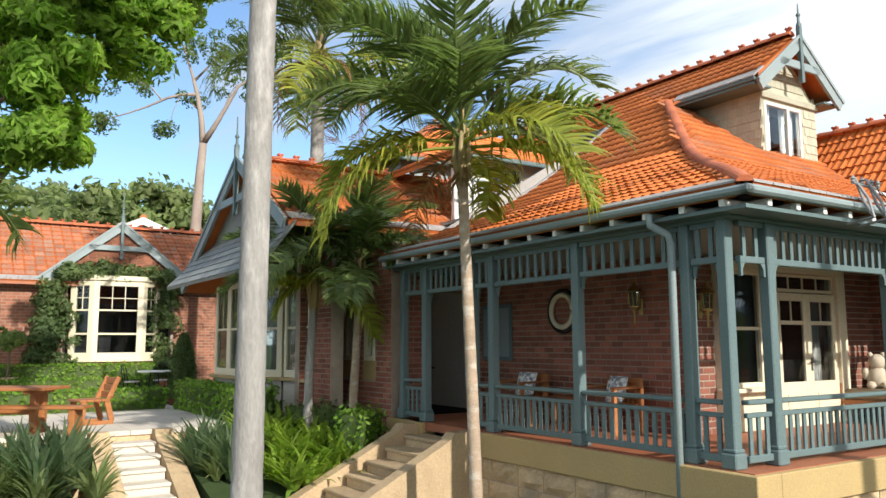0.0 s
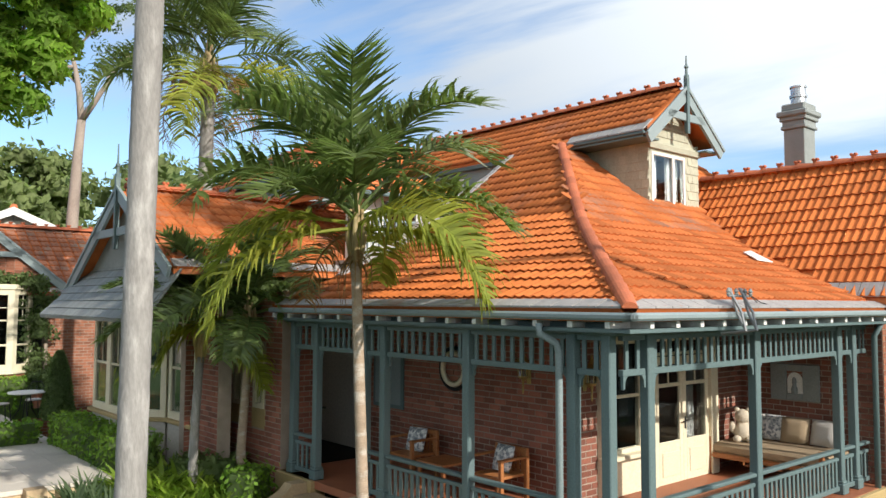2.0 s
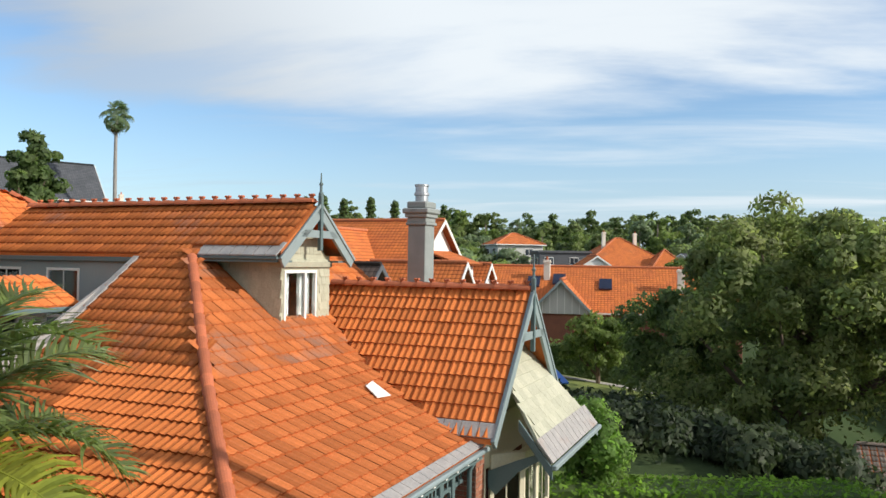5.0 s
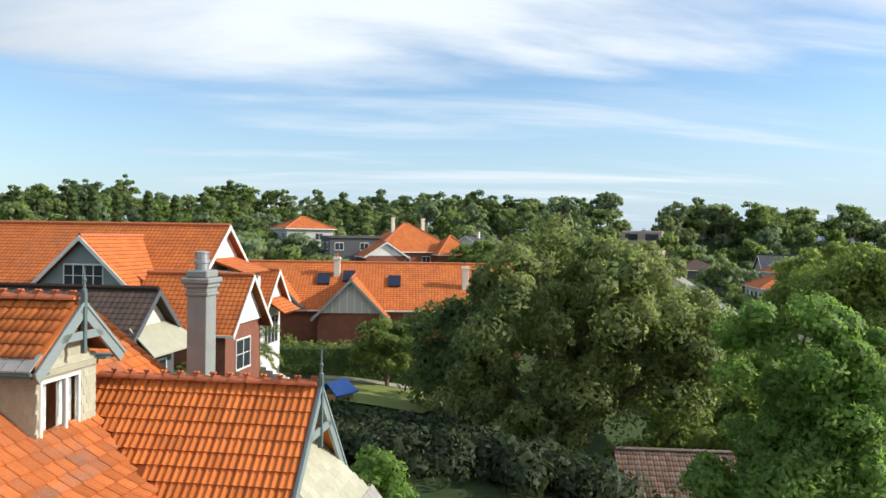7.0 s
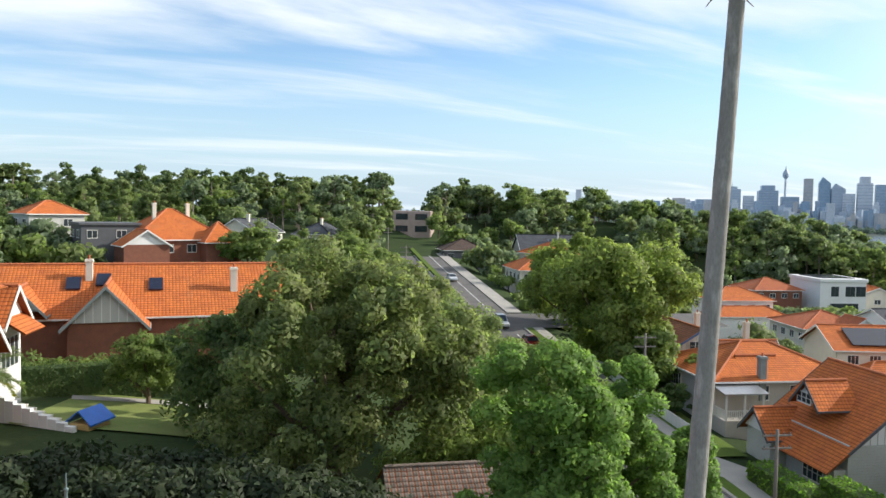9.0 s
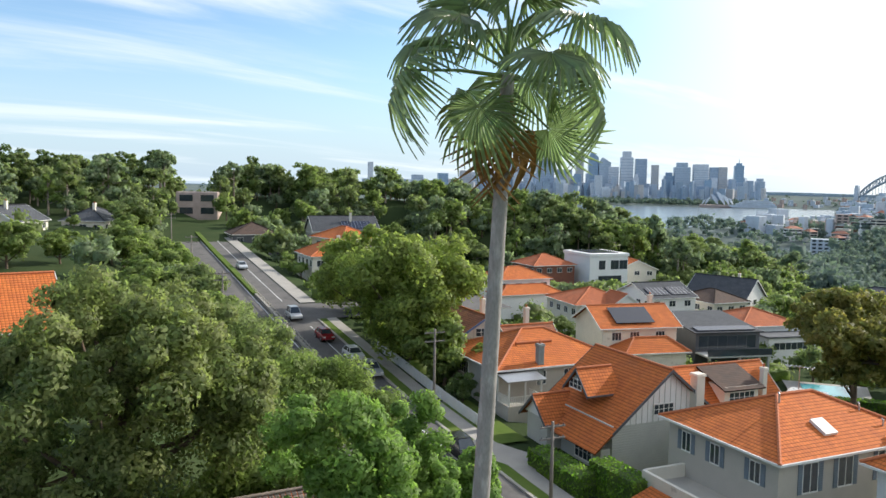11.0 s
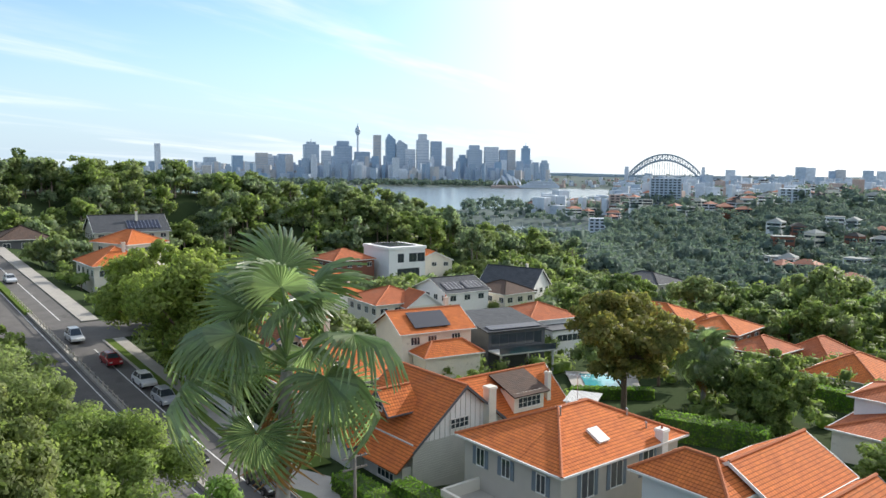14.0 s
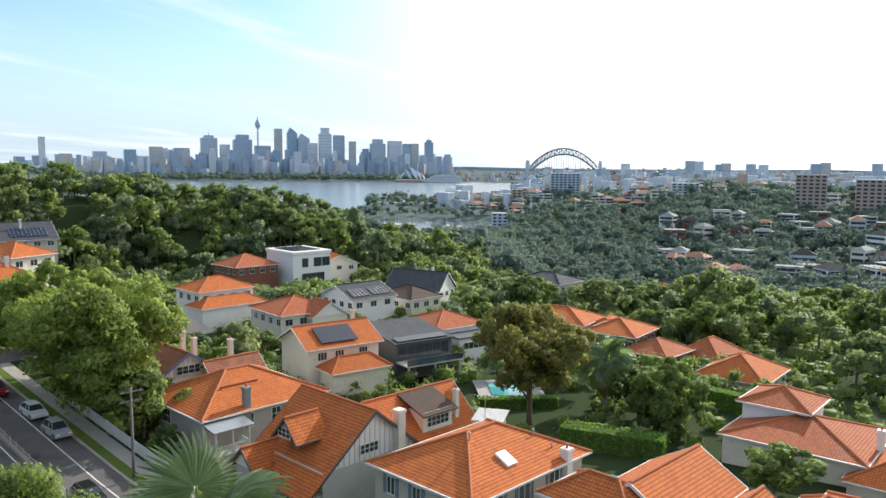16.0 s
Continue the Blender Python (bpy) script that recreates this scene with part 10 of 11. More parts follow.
# prototypes that are copied about
PROTO = []
for k, (rx, rz, zc, cl, per, sz, lf, bk, shp, lab) in enumerate((
        (4.2, 3.2, 5.6, 44, 110, 0.42, M_LEAF_MID, M_BARK_BROWN, "ball", "broad green tree among the houses"),
        (3.6, 3.4, 5.8, 40, 110, 0.40, M_LEAF_DARK, M_BARK_BROWN, "ball", "dark green tree among the houses"),
        (3.4, 2.8, 4.8, 38, 110, 0.36, M_LEAF_BRIGHT, M_BARK_BROWN, "dome", "bright green tree among the houses"),
        (5.0, 3.8, 7.4, 40, 110, 0.46, M_LEAF_OLIVE, M_BARK_GUM, "dome", "olive green spreading tree among the houses"),
        (4.0, 5.2, 10.5, 30, 110, 0.50, M_LEAF_DARK, M_BARK_GUM, "pads", "tall dark gum tree with open crown on the hill"),
        (3.4, 5.0, 11.0, 24, 110, 0.48, M_LEAF_OLIVE, M_BARK_GUM, "pads", "tall thin gum tree with clumped foliage on the hill"))):
    p_ = tree("gum_tree" if k > 3 else "garden_tree", lab, 200 + k, rx, rx, rz, zc, 0.26, cl, per, sz, lf, bk, shp, 0.30 if k < 4 else 0.27, n_limbs=12 if k > 3 else 7, group="gum trees on the hill" if k > 3 else "trees among the houses")
    PROTO.append(p_)
USED = [False] * len(PROTO)
HOUSES = [(o.matrix_basis.translation.x, o.matrix_basis.translation.y) for o in scene.objects if o.parent is None and o.get("category") == "house"]


def plant(k, x, y, s, turn=None, sz=1.0):
    m = pose(x, y, float(land(x, y)) - 0.3, 0, 0, random.uniform(0, 360) if turn is None else turn) @ Matrix.Diagonal((s, s, s * sz, 1))
    if not USED[k]:
        USED[k] = True
        PROTO[k].matrix_basis = m
        return PROTO[k]
    o = copy_thing(PROTO[k], pose(0, 0, 0))
    o.matrix_basis = m
    return o


# placed ones: kind, x, y, size, stretch
for k, x, y, s, e in (
        (0, 88, 12.5, 1.0, 0.9), (0, 104, 22, 1.1, 1.0), (2, 100, 13, 0.9, 0.9),
        (1, 82, 9.5, 0.45, 0.9), (1, 89, 12, 0.45, 0.9), (0, 113, 14, 1.0, 1.0), (2, 128, 16, 0.9, 0.8), (0, 142, 24, 1.1, 0.8), (2, 140, 40, 0.9, 0.7),
        (2, 66, -40, 0.6, 0.9), (0, 64, -49, 0.8, 0.7), (1, 92, -49, 1.0, 0.8), (3, 100, -93, 1.0, 0.8),
        (3, 160, -74, 1.2, 0.9), (1, 176, -62, 1.3, 0.9), (0, 188, -70, 1.2, 0.9), (3, 150, -98, 1.5, 0.9), (0, 136, -92, 1.2, 0.8),
        (1, 192, -8, 0.9, 0.9), (0, 205, 2, 1.0, 0.9), (1, 214, -28, 1.1, 0.8), (0, 150, -20, 0.6, 0.6), (2, 164, -26, 0.6, 0.7), (0, 128, -6, 0.7, 0.7)):
    plant(k, x, y, s, None, e)
tree("garden_tree", "dense mid green tree with leaves down to the lawn", 94, 5.0, 5.0, 4.6, 4.6, 0.34, 170, 200, 0.28, M_LEAF_MID, M_BARK_BROWN, m=pose(85, -50, float(land(85, -50))), shape="masses", crad=0.18, n_limbs=14)
tree("plane_tree", "broad tree turning gold-brown beside the pool", 90, 7.8, 7.8, 4.8, 10.3, 0.42, 190, 190, 0.3, M_LEAF_GOLD, M_BARK_BROWN, m=pose(92.5, -33.8, float(land(92.5, -33.8))), shape="masses", crad=0.17, n_limbs=16)

tree("street_tree", "open-crowned leafy tree above the near kerb", 101, 5.2, 5.0, 4.4, 9.4, 0.26, 130, 330, 0.16, M_LEAF_MID, M_BARK_BROWN, m=pose(50, 16, float(land(50, 16))), shape="dome", crad=0.24, n_limbs=16)
tree("street_tree", "leafy tree behind the near kerb", 102, 5.2, 5.0, 4.6, 9.2, 0.26, 120, 330, 0.17, M_LEAF_OLIVE, M_BARK_BROWN, m=pose(55, 24, float(land(55, 24))), shape="ball", crad=0.24, n_limbs=16)
for s_, d_, k_ in ((13, 12.5, 3), (27, 12, 0), (41, 12.5, 3), (56, 12, 2), (72, 12.5, 0)):
    p = road_at(s_, d_)
    plant(k_, p.x, p.y, 0.95, None, 0.95)
for x, y, s_ in ((149, 42, 0.5), (151, 47, 0.45), (153, 52, 0.5), (222, 58, 0.9), (219, 66, 0.8), (221, 73, 0.9)):
    plant(2 if s_ < 0.6 else 0, x, y, s_, None, 0.9)
random.seed(11)
# row along the upper side of the street
for s_ in range(18, 200, 9):
    p = road_at(s_ + random.uniform(-2, 2), random.uniform(14, 21))
    plant(random.choice((0, 3, 1, 2)), p.x, p.y, random.uniform(0.8, 1.15), None, random.uniform(0.75, 0.95))
WOOD = []
for i in range(2600):
    if i < 1700:
        x, y = random.uniform(95, 350), random.uniform(-200, 60)
    else:
        x, y = random.uniform(20, 340), random.uniform(40, 320)
    r_ = math.hypot(x, y)
    az = math.degrees(math.atan2(y, x))
    if r_ > 360 or az < -46:
        continue
    s_, d_ = road_frame(x, y)
    if -11 < d_ < 12 or (40 < s_ < 56 and -42 < d_ < 0):
        continue
    if any((x - hx) ** 2 + (y - hy) ** 2 < 13.0 ** 2 for hx, hy in HOUSES):
        continue
    low = any(0 < hx - x < 30 and abs((hy - y) - (hx - x) * y / x) < 9 for hx, hy in HOUSES)
    hill = d_ > 12
    if hill and r_ < 120:
        continue
    if random.random() > (0.34 if r_ < 200 else 0.72):
        continue
    if random.random() < 0.22:
        k = random.choice((4, 5)) if hill and r_ > 190 else random.choice((0, 1, 1, 2, 3))
        plant(k, x, y, random.uniform(0.4, 0.55) if low else random.uniform(0.7, 1.1), None, random.uniform(0.75, 1.0))
    else:
        WOOD.append((x, y, (0.45 if low else random.uniform(0.75, 1.25))))
for k, ob in enumerate(PROTO):
    if not USED[k]:
        plant(k, 300, 40 + 10 * k, 1.0)
# the belt of tall trees on the rise
BELT = [(82, 116, 10), (78, 112, 10), (87, 119, 9.5), (73, 108, 11), (91, 121, 9), (68, 112, 12), (104, 113, 5), (86, 100, 6), (84, 106, 7), (90, 112, 9), (100, 118, 9)]
for i in range(430):
    a, rr = random.uniform(-16, 70), random.uniform(232, 330)
    x, y = rr * math.cos(radians(a)), rr * math.sin(radians(a))
    if (abs(road_frame(x, y)[1]) < 8 and road_frame(x, y)[0] < 195) or any((x - hx) ** 2 + (y - hy) ** 2 < 9.5 ** 2 for hx, hy in HOUSES):
        continue
    top = 17 + (float(lerp_table(a, TOPS)) - 17) * rr / 300 - float(land(x, y))
    top = min(top, 17) if rr < 275 else top
    if a > 18 and i % 5 == 0 and rr > 260:
        plant(random.choice((4, 4, 5)), x, y, random.uniform(0.9, 1.1), None, random.uniform(0.86, 1.0) * top / 15.5)
    elif top > 4:
        BELT.append((x, y, top * (random.uniform(0.86, 1.06) if i % 4 == 0 else random.uniform(0.48, 0.74))))
# lower trees on the slope below the belt
for i in range(150):
    a, rr = random.uniform(-9, 24), random.uniform(175, 250)
    x, y = rr * math.cos(radians(a)), rr * math.sin(radians(a))
    if abs(road_frame(x, y)[1]) < 13 or any((x - hx) ** 2 + (y - hy) ** 2 < 13 ** 2 for hx, hy in HOUSES):
        continue
    BELT.append((x, y, random.uniform(5.5, 8.5)))
# tree line behind the house and terrace
BACK = []
for i in range(46):
    a = random.uniform(88, 128)
    rr = random.uniform(56, 80)
    BACK.append((rr * math.cos(radians(a)), rr * math.sin(radians(a)), random.uniform(14.0, 18.5) * rr / 72))


def woodland(name, label, spots, leaves, seed, per=46, size=0.5):
    """Many tree crowns whose number nobody could count, as one mesh of leaf clumps on stems."""
    r = rng(seed)
    cs, rd = [], []
    g = G()
    for x, y, s in spots:
        z = float(land(x, y))
        for k in range(8 if s < 1.4 else 12):
            a, q = r.rand() * 6.283, r.rand() ** 0.6 * 3.0 * s
            cs.append((x + q * math.cos(a), y + q * math.sin(a), z + s * (2.6 + 4.6 * r.rand() * (1 - q / (5 * s)))))
            rd.append((1.25 + 0.9 * r.rand()) * s)
        g.tube([(x, y, z - 1), (x, y, z + 5 * s)], [0.25 * s, 0.1 * s], 5)
    v, q = leaf_cloud(r, np.array(cs), np.array(rd), per, size, core=0.72)
    ob = solo(name, quick_mesh(name, v, q), leaves, label, "trees")
    tagged(ob, kind="stuff")
    part("stems", mesh_of("stems", g, recalc=False), M_BARK_BROWN, ob)


woodland("woodland", "mixed green trees filling the valley and hill", WOOD[0::3], M_LEAF_MID, 500)
woodland("woodland", "grey-green trees filling the valley and hill", WOOD[1::3], M_LEAF_GUM, 501)
woodland("woodland", "olive green trees filling the valley and hill", WOOD[2::3], M_LEAF_OLIVE, 502)


def belt_wood(name, label, spots, leaves, seed, per=24, size=0.86):
    """Tall trees standing close, crown above crown, as one mesh of leaf clumps on stems."""
    r = rng(seed)
    cs, rd = [], []
    g = G()
    for x, y, h in spots:
        z = float(land(x, y))
        w = 3.4 + 2.6 * r.rand()
        pads = 5 + r.randint(4)
        low = 0.36 if r.rand() < 0.55 else 0.6
        for i in range(pads):
            u = (i + 0.6 * r.rand()) / pads
            a, q = r.rand() * 6.283, w * (1 - 0.75 * u) * r.rand() ** 0.5
            px, py, pz, pr = x + q * math.cos(a), y + q * math.sin(a), z + h * (low + (0.92 - low) * u), 1.3 + 1.5 * r.rand()
            for k in range(5):
                c = r.normal(size=3) * np.array((0.6, 0.6, 0.22)) * pr
                cs.append((px + c[0], py + c[1], pz + c[2]))
                rd.append((0.9 if x < y * 2.6 and x * x + y * y > 40000 else 1.25) + 0.8 * r.rand())
            g.tube([(x, y, z + h * (low - 0.1 + 0.45 * u)), (px, py, pz)], [0.14, 0.06], 4)
        g.tube([(x, y, z - 1), (x, y, z + h * 0.85)], [0.35, 0.1], 5)
    v, q = leaf_cloud(r, np.array(cs), np.array(rd), per, size, core=0.55)
    ob = solo(name, quick_mesh(name, v, q), leaves, label, "trees")
    tagged(ob, kind="stuff")
    part("stems", mesh_of("stems", g, recalc=False), M_BARK_GUM, ob)


belt_wood("woodland", "mixed green trees behind the garden wing", BACK, M_LEAF_OLIVE, 512, 64, 0.42)
belt_wood("woodland", "tall dark gums crowding the rise", BELT[0::3], M_LEAF_GUM, 510, 28, 0.74)
belt_wood("woodland", "tall olive green trees crowding the rise", BELT[1::3], M_LEAF_OLIVE, 511, 28, 0.74)
belt_wood("woodland", "lighter green broad-leaved trees on the rise", BELT[2::3], M_LEAF_MID, 513, 28, 0.74)
# distant palms on the skyline behind the ridge tiles
fan_palm("slim fan palm far behind the roofs", (21, 108, 4.0), (21, 108, 25.0), 0.3, 0.2, 24, 91, dead=6, scale=1.35)
tree("cypress_pine", "dark bushy pine far behind the roofs", 92, 2.6, 2.6, 4.2, 15.5, 0.4, 60, 90, 0.4, M_LEAF_DARK, M_BARK_BROWN, m=pose(9.5, 92, 0), shape="ball", crad=0.3)
fan_palm("date palm among the valley houses", (96, -46, -12), (96, -46, -5.5), 0.35, 0.3, 34, 93, dead=6, scale=2.6)
# shrubs and small trees close round the houses of the valley
r = rng(97)
cs = []
for hx, hy in HOUSES:
    d = math.hypot(hx, hy)
    if d < 95 or hy > 75:
        continue
    for k in range(22):
        a = math.atan2(-hy, -hx) + r.normal() * 0.9
        q = 8.0 + 2.6 * r.rand()
        x, y = hx + q * math.cos(a), hy + q * math.sin(a)
        if -9 < road_frame(x, y)[1] < 9:
            continue
        cs.append((x, y, float(land(x, y)) + 0.6 + 2.6 * r.rand() ** 2))
v, q = leaf_cloud(r, np.array(cs), 1.0 + 0.9 * r.rand(len(cs)), 60, 0.32, core=0.72)
tagged(solo("shrubbery", quick_mesh("shrubbery", v, q), M_LEAF_MID, "leafy shrubs close round the valley houses", "shrubs"), kind="stuff")
# low garden clumps between the houses of the valley
r = rng(95)
cs = []
for i in range(3400):
    x, y = 78 + 240 * r.rand(), -170 + 215 * r.rand()
    s_, d_ = road_frame(x, y)
    if d_ > -10 or (41 < s_ < 55 and d_ > -42) or any((x - hx) ** 2 + (y - hy) ** 2 < 8.5 ** 2 for hx, hy in HOUSES):
        continue
    if (x - 105) ** 2 + (y + 36) ** 2 < 110:
        continue
    cs.append((x, y, float(land(x, y)) + 0.8))
v, q = leaf_cloud(r, np.array(cs), 0.9 + 1.3 * r.rand(len(cs)), 30, 0.42, flat=0.7, core=0.75)
tagged(solo("shrubbery", quick_mesh("shrubbery", v, q), M_LEAF_MID, "dense green garden shrubs between the houses", "shrubs"), kind="stuff")
for j, (x0, y0, x1, y1, w) in enumerate(((84, -35, 77, -44.5, 3.0), (97, -60, 87, -66, 2.0), (101.2, -29.5, 99.6, -40.5, 1.6), (66.5, 1.0, 60.5, -3.0, 2.2), (62.5, -4.0, 58, -7, 2.0))):
    zz = float(land((x0 + x1) / 2, (y0 + y1) / 2))
    hedge("clipped green hedge between gardens", x0, y0, x1, y1, w, zz - 0.5, zz + (2.6, 2.6, 1.5, 1.8, 2.6)[j], 300 + j, size=0.14, dens=45, jit=0.08)

# understorey below the great evergreen, its shade put into the leaf colour, and the planting of the next garden
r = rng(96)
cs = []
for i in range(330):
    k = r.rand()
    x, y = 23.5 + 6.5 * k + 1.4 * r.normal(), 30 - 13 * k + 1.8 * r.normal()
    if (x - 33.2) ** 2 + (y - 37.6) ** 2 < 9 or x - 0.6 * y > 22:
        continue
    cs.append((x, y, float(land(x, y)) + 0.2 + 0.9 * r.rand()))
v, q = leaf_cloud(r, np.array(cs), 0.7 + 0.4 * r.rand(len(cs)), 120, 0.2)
tagged(solo("shrubbery", quick_mesh("shrubbery", v, q), M_LEAF_SHADED, "dense shrubs under the great evergreen tree, shade painted into their leaves", "shrubs"), kind="stuff")
cs = []
for i in range(230):
    k = r.rand()
    if i % 3:
        x, y = 38 + 12 * k + 1.2 * r.normal(), 52 - 11 * k + 1.4 * r.normal()
    else:
        x, y = 22 + 5 * k + 0.6 * r.normal(), 39 + 4 * r.rand()
    cs.append((x, y, float(land(x, y)) + 0.3 + 1.5 * r.rand()))
v, q = leaf_cloud(r, np.array(cs), 0.6 + 0.6 * r.rand(len(cs)), 90, 0.2)
tagged(solo("shrubbery", quick_mesh("shrubbery", v, q), M_LEAF_MID, "mixed green shrubs along the next house", "shrubs"), kind="stuff")
CYP = None
for x, y, h in ((30.7, 68.7, 13.0), (32.2, 68.0, 13.2), (34.0, 67.2, 12.9), (36.3, 66.0, 13.1), (38.3, 64.8, 12.8)):
    z = float(land(x, y))
    if CYP is None:
        n = 60
        zz = np.linspace(0.06, 0.98, n)
        aa = np.arange(n) * 2.4
        rr = 0.85 * np.sqrt(1 - zz) * (0.75 + 0.25 * np.sin(aa * 3))
        cs = np.stack([rr * np.cos(aa) * 0.55, rr * np.sin(aa) * 0.55, zz * 13.0], 1)
        CYP = thing("cypress", "dark narrow pencil cypress behind the next house", "tree", pose(x, y, z), "pencil cypresses")
        v, q = leaf_cloud(rng(140), cs, 0.35 + 0.35 * (1 - zz), 70, 0.22, flat=1.4, up=0.6)
        part("crown", quick_mesh("crown", v, q), M_LEAF_DARK, CYP)
        part("trunk", G().tube([(0, 0, -0.5), (0, 0, 12.0)], [0.16, 0.04], 6), M_BARK_BROWN, CYP)
        CYP.matrix_basis = CYP.matrix_basis @ Matrix.Diagonal((1, 1, (h - z) / 13.0, 1))
    else:
        o = copy_thing(CYP, pose(0, 0, 0))
        o.matrix_basis = pose(x, y, z) @ Matrix.Diagonal((1, 1, (h - z) / 13.0, 1))
feather_palm("small feathery palm in the next garden", 31.4, 43.6, -1.6, 2.6, 0.14, 0.12, 15, 2.6, 9, yellow=3, dead=1)

# ---- woods, suburbs and the city across the harbour ----
def far_woods(r0, r1, n, per, size, seed, clumps, spread, span=(-50, 26)):
    """Woods over the far slopes between two distances."""
    r = rng(seed)
    P, R = [], []
    for i in range(n):
        a = r.uniform(*span)
        rr = r0 * (r1 / r0) ** r.rand()
        x, y = rr * math.cos(radians(a)), rr * math.sin(radians(a))
        z = float(land(x, y))
        if z < SEA + 1.5:
            continue
        s = spread * (0.55 + 0.95 * r.rand() ** 2)
        for k in range(clumps):
            P.append((x + r.normal() * s * 0.6, y + r.normal() * s * 0.6, z + 1.5 + s * (0.6 + 0.9 * r.rand())))
            R.append(s * 0.95)
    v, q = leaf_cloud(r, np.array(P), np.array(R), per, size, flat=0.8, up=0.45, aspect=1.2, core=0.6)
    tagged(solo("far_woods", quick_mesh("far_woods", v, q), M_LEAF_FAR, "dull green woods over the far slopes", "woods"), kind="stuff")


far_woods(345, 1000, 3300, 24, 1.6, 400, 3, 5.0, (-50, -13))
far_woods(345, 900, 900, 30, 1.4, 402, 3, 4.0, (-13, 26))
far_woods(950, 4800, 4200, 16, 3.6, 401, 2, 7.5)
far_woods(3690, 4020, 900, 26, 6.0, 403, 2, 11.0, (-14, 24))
# tower tones paled and blued: distance haze put into the colours
C_BLUE = mat("hazed_blue_grey_tower", (0.40, 0.47, 0.56), (0.35, 0.42, 0.50), rough=0.45, scale=0.02, fine=0.15, bump=0.0)
C_PALE = mat("hazed_pale_tower", (0.58, 0.62, 0.67), (0.50, 0.54, 0.60), rough=0.7, scale=0.02, fine=0.15, bump=0.0)
C_DARK = mat("hazed_dark_glass_tower", (0.31, 0.39, 0.50), (0.27, 0.35, 0.45), rough=0.35, scale=0.02, fine=0.15, bump=0.0)
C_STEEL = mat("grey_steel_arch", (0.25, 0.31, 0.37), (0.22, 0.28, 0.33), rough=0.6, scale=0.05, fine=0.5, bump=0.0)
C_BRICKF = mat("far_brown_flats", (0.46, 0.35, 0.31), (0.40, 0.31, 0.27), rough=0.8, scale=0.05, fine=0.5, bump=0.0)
CITY_R = 4400.0


def polar(az, r=CITY_R):
    return r * math.cos(radians(az)), r * math.sin(radians(az))


def tower(label, az, width, top, base=-45.0, r=CITY_R, material=None, crown=0, group="city towers", category="skyscraper", floors=True):
    """A far tower: shaft with floor bands, set-back top."""
    x, y = polar(az, r)
    t = thing("tower", label, category, pose(x, y, base, 0, 0, az + 8), group)
    h, w = top - base, width / 2
    g = G()
    g.cbox(-w * 0.8, w * 0.8, -w, w, -20, h * (0.88 if crown else 1.0), width * 0.03)
    sh = part("shaft", g, material or C_BLUE, t)
    if crown == 1:
        g = G()
        g.cbox(-w * 0.55, w * 0.55, -w * 0.7, w * 0.7, h * 0.88, h, width * 0.03)
        part("crown", g, material or C_BLUE, t)
    elif crown == 2:
        g = G()
        g.prism([(-w * 0.8, -w, h * 0.88), (-w * 0.8, w, h * 0.88), (-w * 0.8, w * 0.4, h)], (w * 1.6, 0, 0))
        part("crown", g, material or C_BLUE, t)
    elif crown == 3:
        g = G()
        g.cbox(-w * 0.5, w * 0.5, -w * 0.6, w * 0.6, h * 0.88, h * 0.94, 1).tube([(0, 0, h * 0.94), (0, 0, h * 1.04)], [2.5, 0.5], 6)
        part("crown", g, material or C_BLUE, t)
    if floors:
        n = min(14, int(h / 14))
        g = G()
        for i in range(n):
            z = h * 0.86 * (i + 0.5) / n
            g.box(-w * 0.815, w * 0.815, -w * 1.012, w * 1.012, z, z + 2.2)
        tagged(part("floor_band", g, C_DARK if material is not C_DARK else C_BLUE, sh), kind="stuff")
    return t


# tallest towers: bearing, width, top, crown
# two more tower tones with haze mixed into their colour
C_WARM = mat("hazed_beige_tower", (0.48, 0.47, 0.47), (0.42, 0.42, 0.43), rough=0.7, scale=0.02, fine=0.15, bump=0.0)
C_AQUA = mat("hazed_blue_glass_tower", (0.25, 0.36, 0.48), (0.22, 0.32, 0.44), rough=0.3, scale=0.02, fine=0.15, bump=0.0)
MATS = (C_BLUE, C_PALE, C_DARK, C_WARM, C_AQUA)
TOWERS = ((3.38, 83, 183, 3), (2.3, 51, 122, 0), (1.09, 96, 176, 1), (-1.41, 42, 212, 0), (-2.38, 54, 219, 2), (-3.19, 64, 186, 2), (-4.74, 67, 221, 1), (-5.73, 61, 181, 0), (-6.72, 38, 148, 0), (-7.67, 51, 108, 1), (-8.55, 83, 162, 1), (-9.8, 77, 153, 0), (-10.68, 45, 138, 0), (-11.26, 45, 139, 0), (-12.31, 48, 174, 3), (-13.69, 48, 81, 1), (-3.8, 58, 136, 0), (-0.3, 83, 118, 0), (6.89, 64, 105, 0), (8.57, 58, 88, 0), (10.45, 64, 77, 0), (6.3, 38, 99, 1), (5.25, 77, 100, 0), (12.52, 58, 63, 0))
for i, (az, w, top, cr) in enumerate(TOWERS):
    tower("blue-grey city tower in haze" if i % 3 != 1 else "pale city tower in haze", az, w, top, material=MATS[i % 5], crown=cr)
random.seed(5)
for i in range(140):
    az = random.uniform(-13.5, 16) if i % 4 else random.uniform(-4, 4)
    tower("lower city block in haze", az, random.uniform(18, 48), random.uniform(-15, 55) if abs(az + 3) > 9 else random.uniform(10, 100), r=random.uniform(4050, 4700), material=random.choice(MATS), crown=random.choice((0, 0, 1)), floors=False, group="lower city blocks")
tower("tall white slab far down the coast", 13.9, 30, 148, r=4500, material=C_PALE, floors=False)
# observation tower
x, y = polar(0.0)
ot = thing("observation_tower", "slim observation tower with a wide turret", "tower", pose(x, y, -40))
g = G()
g.lathe([(8, 0), (6, 140), (5, 260)], 12)
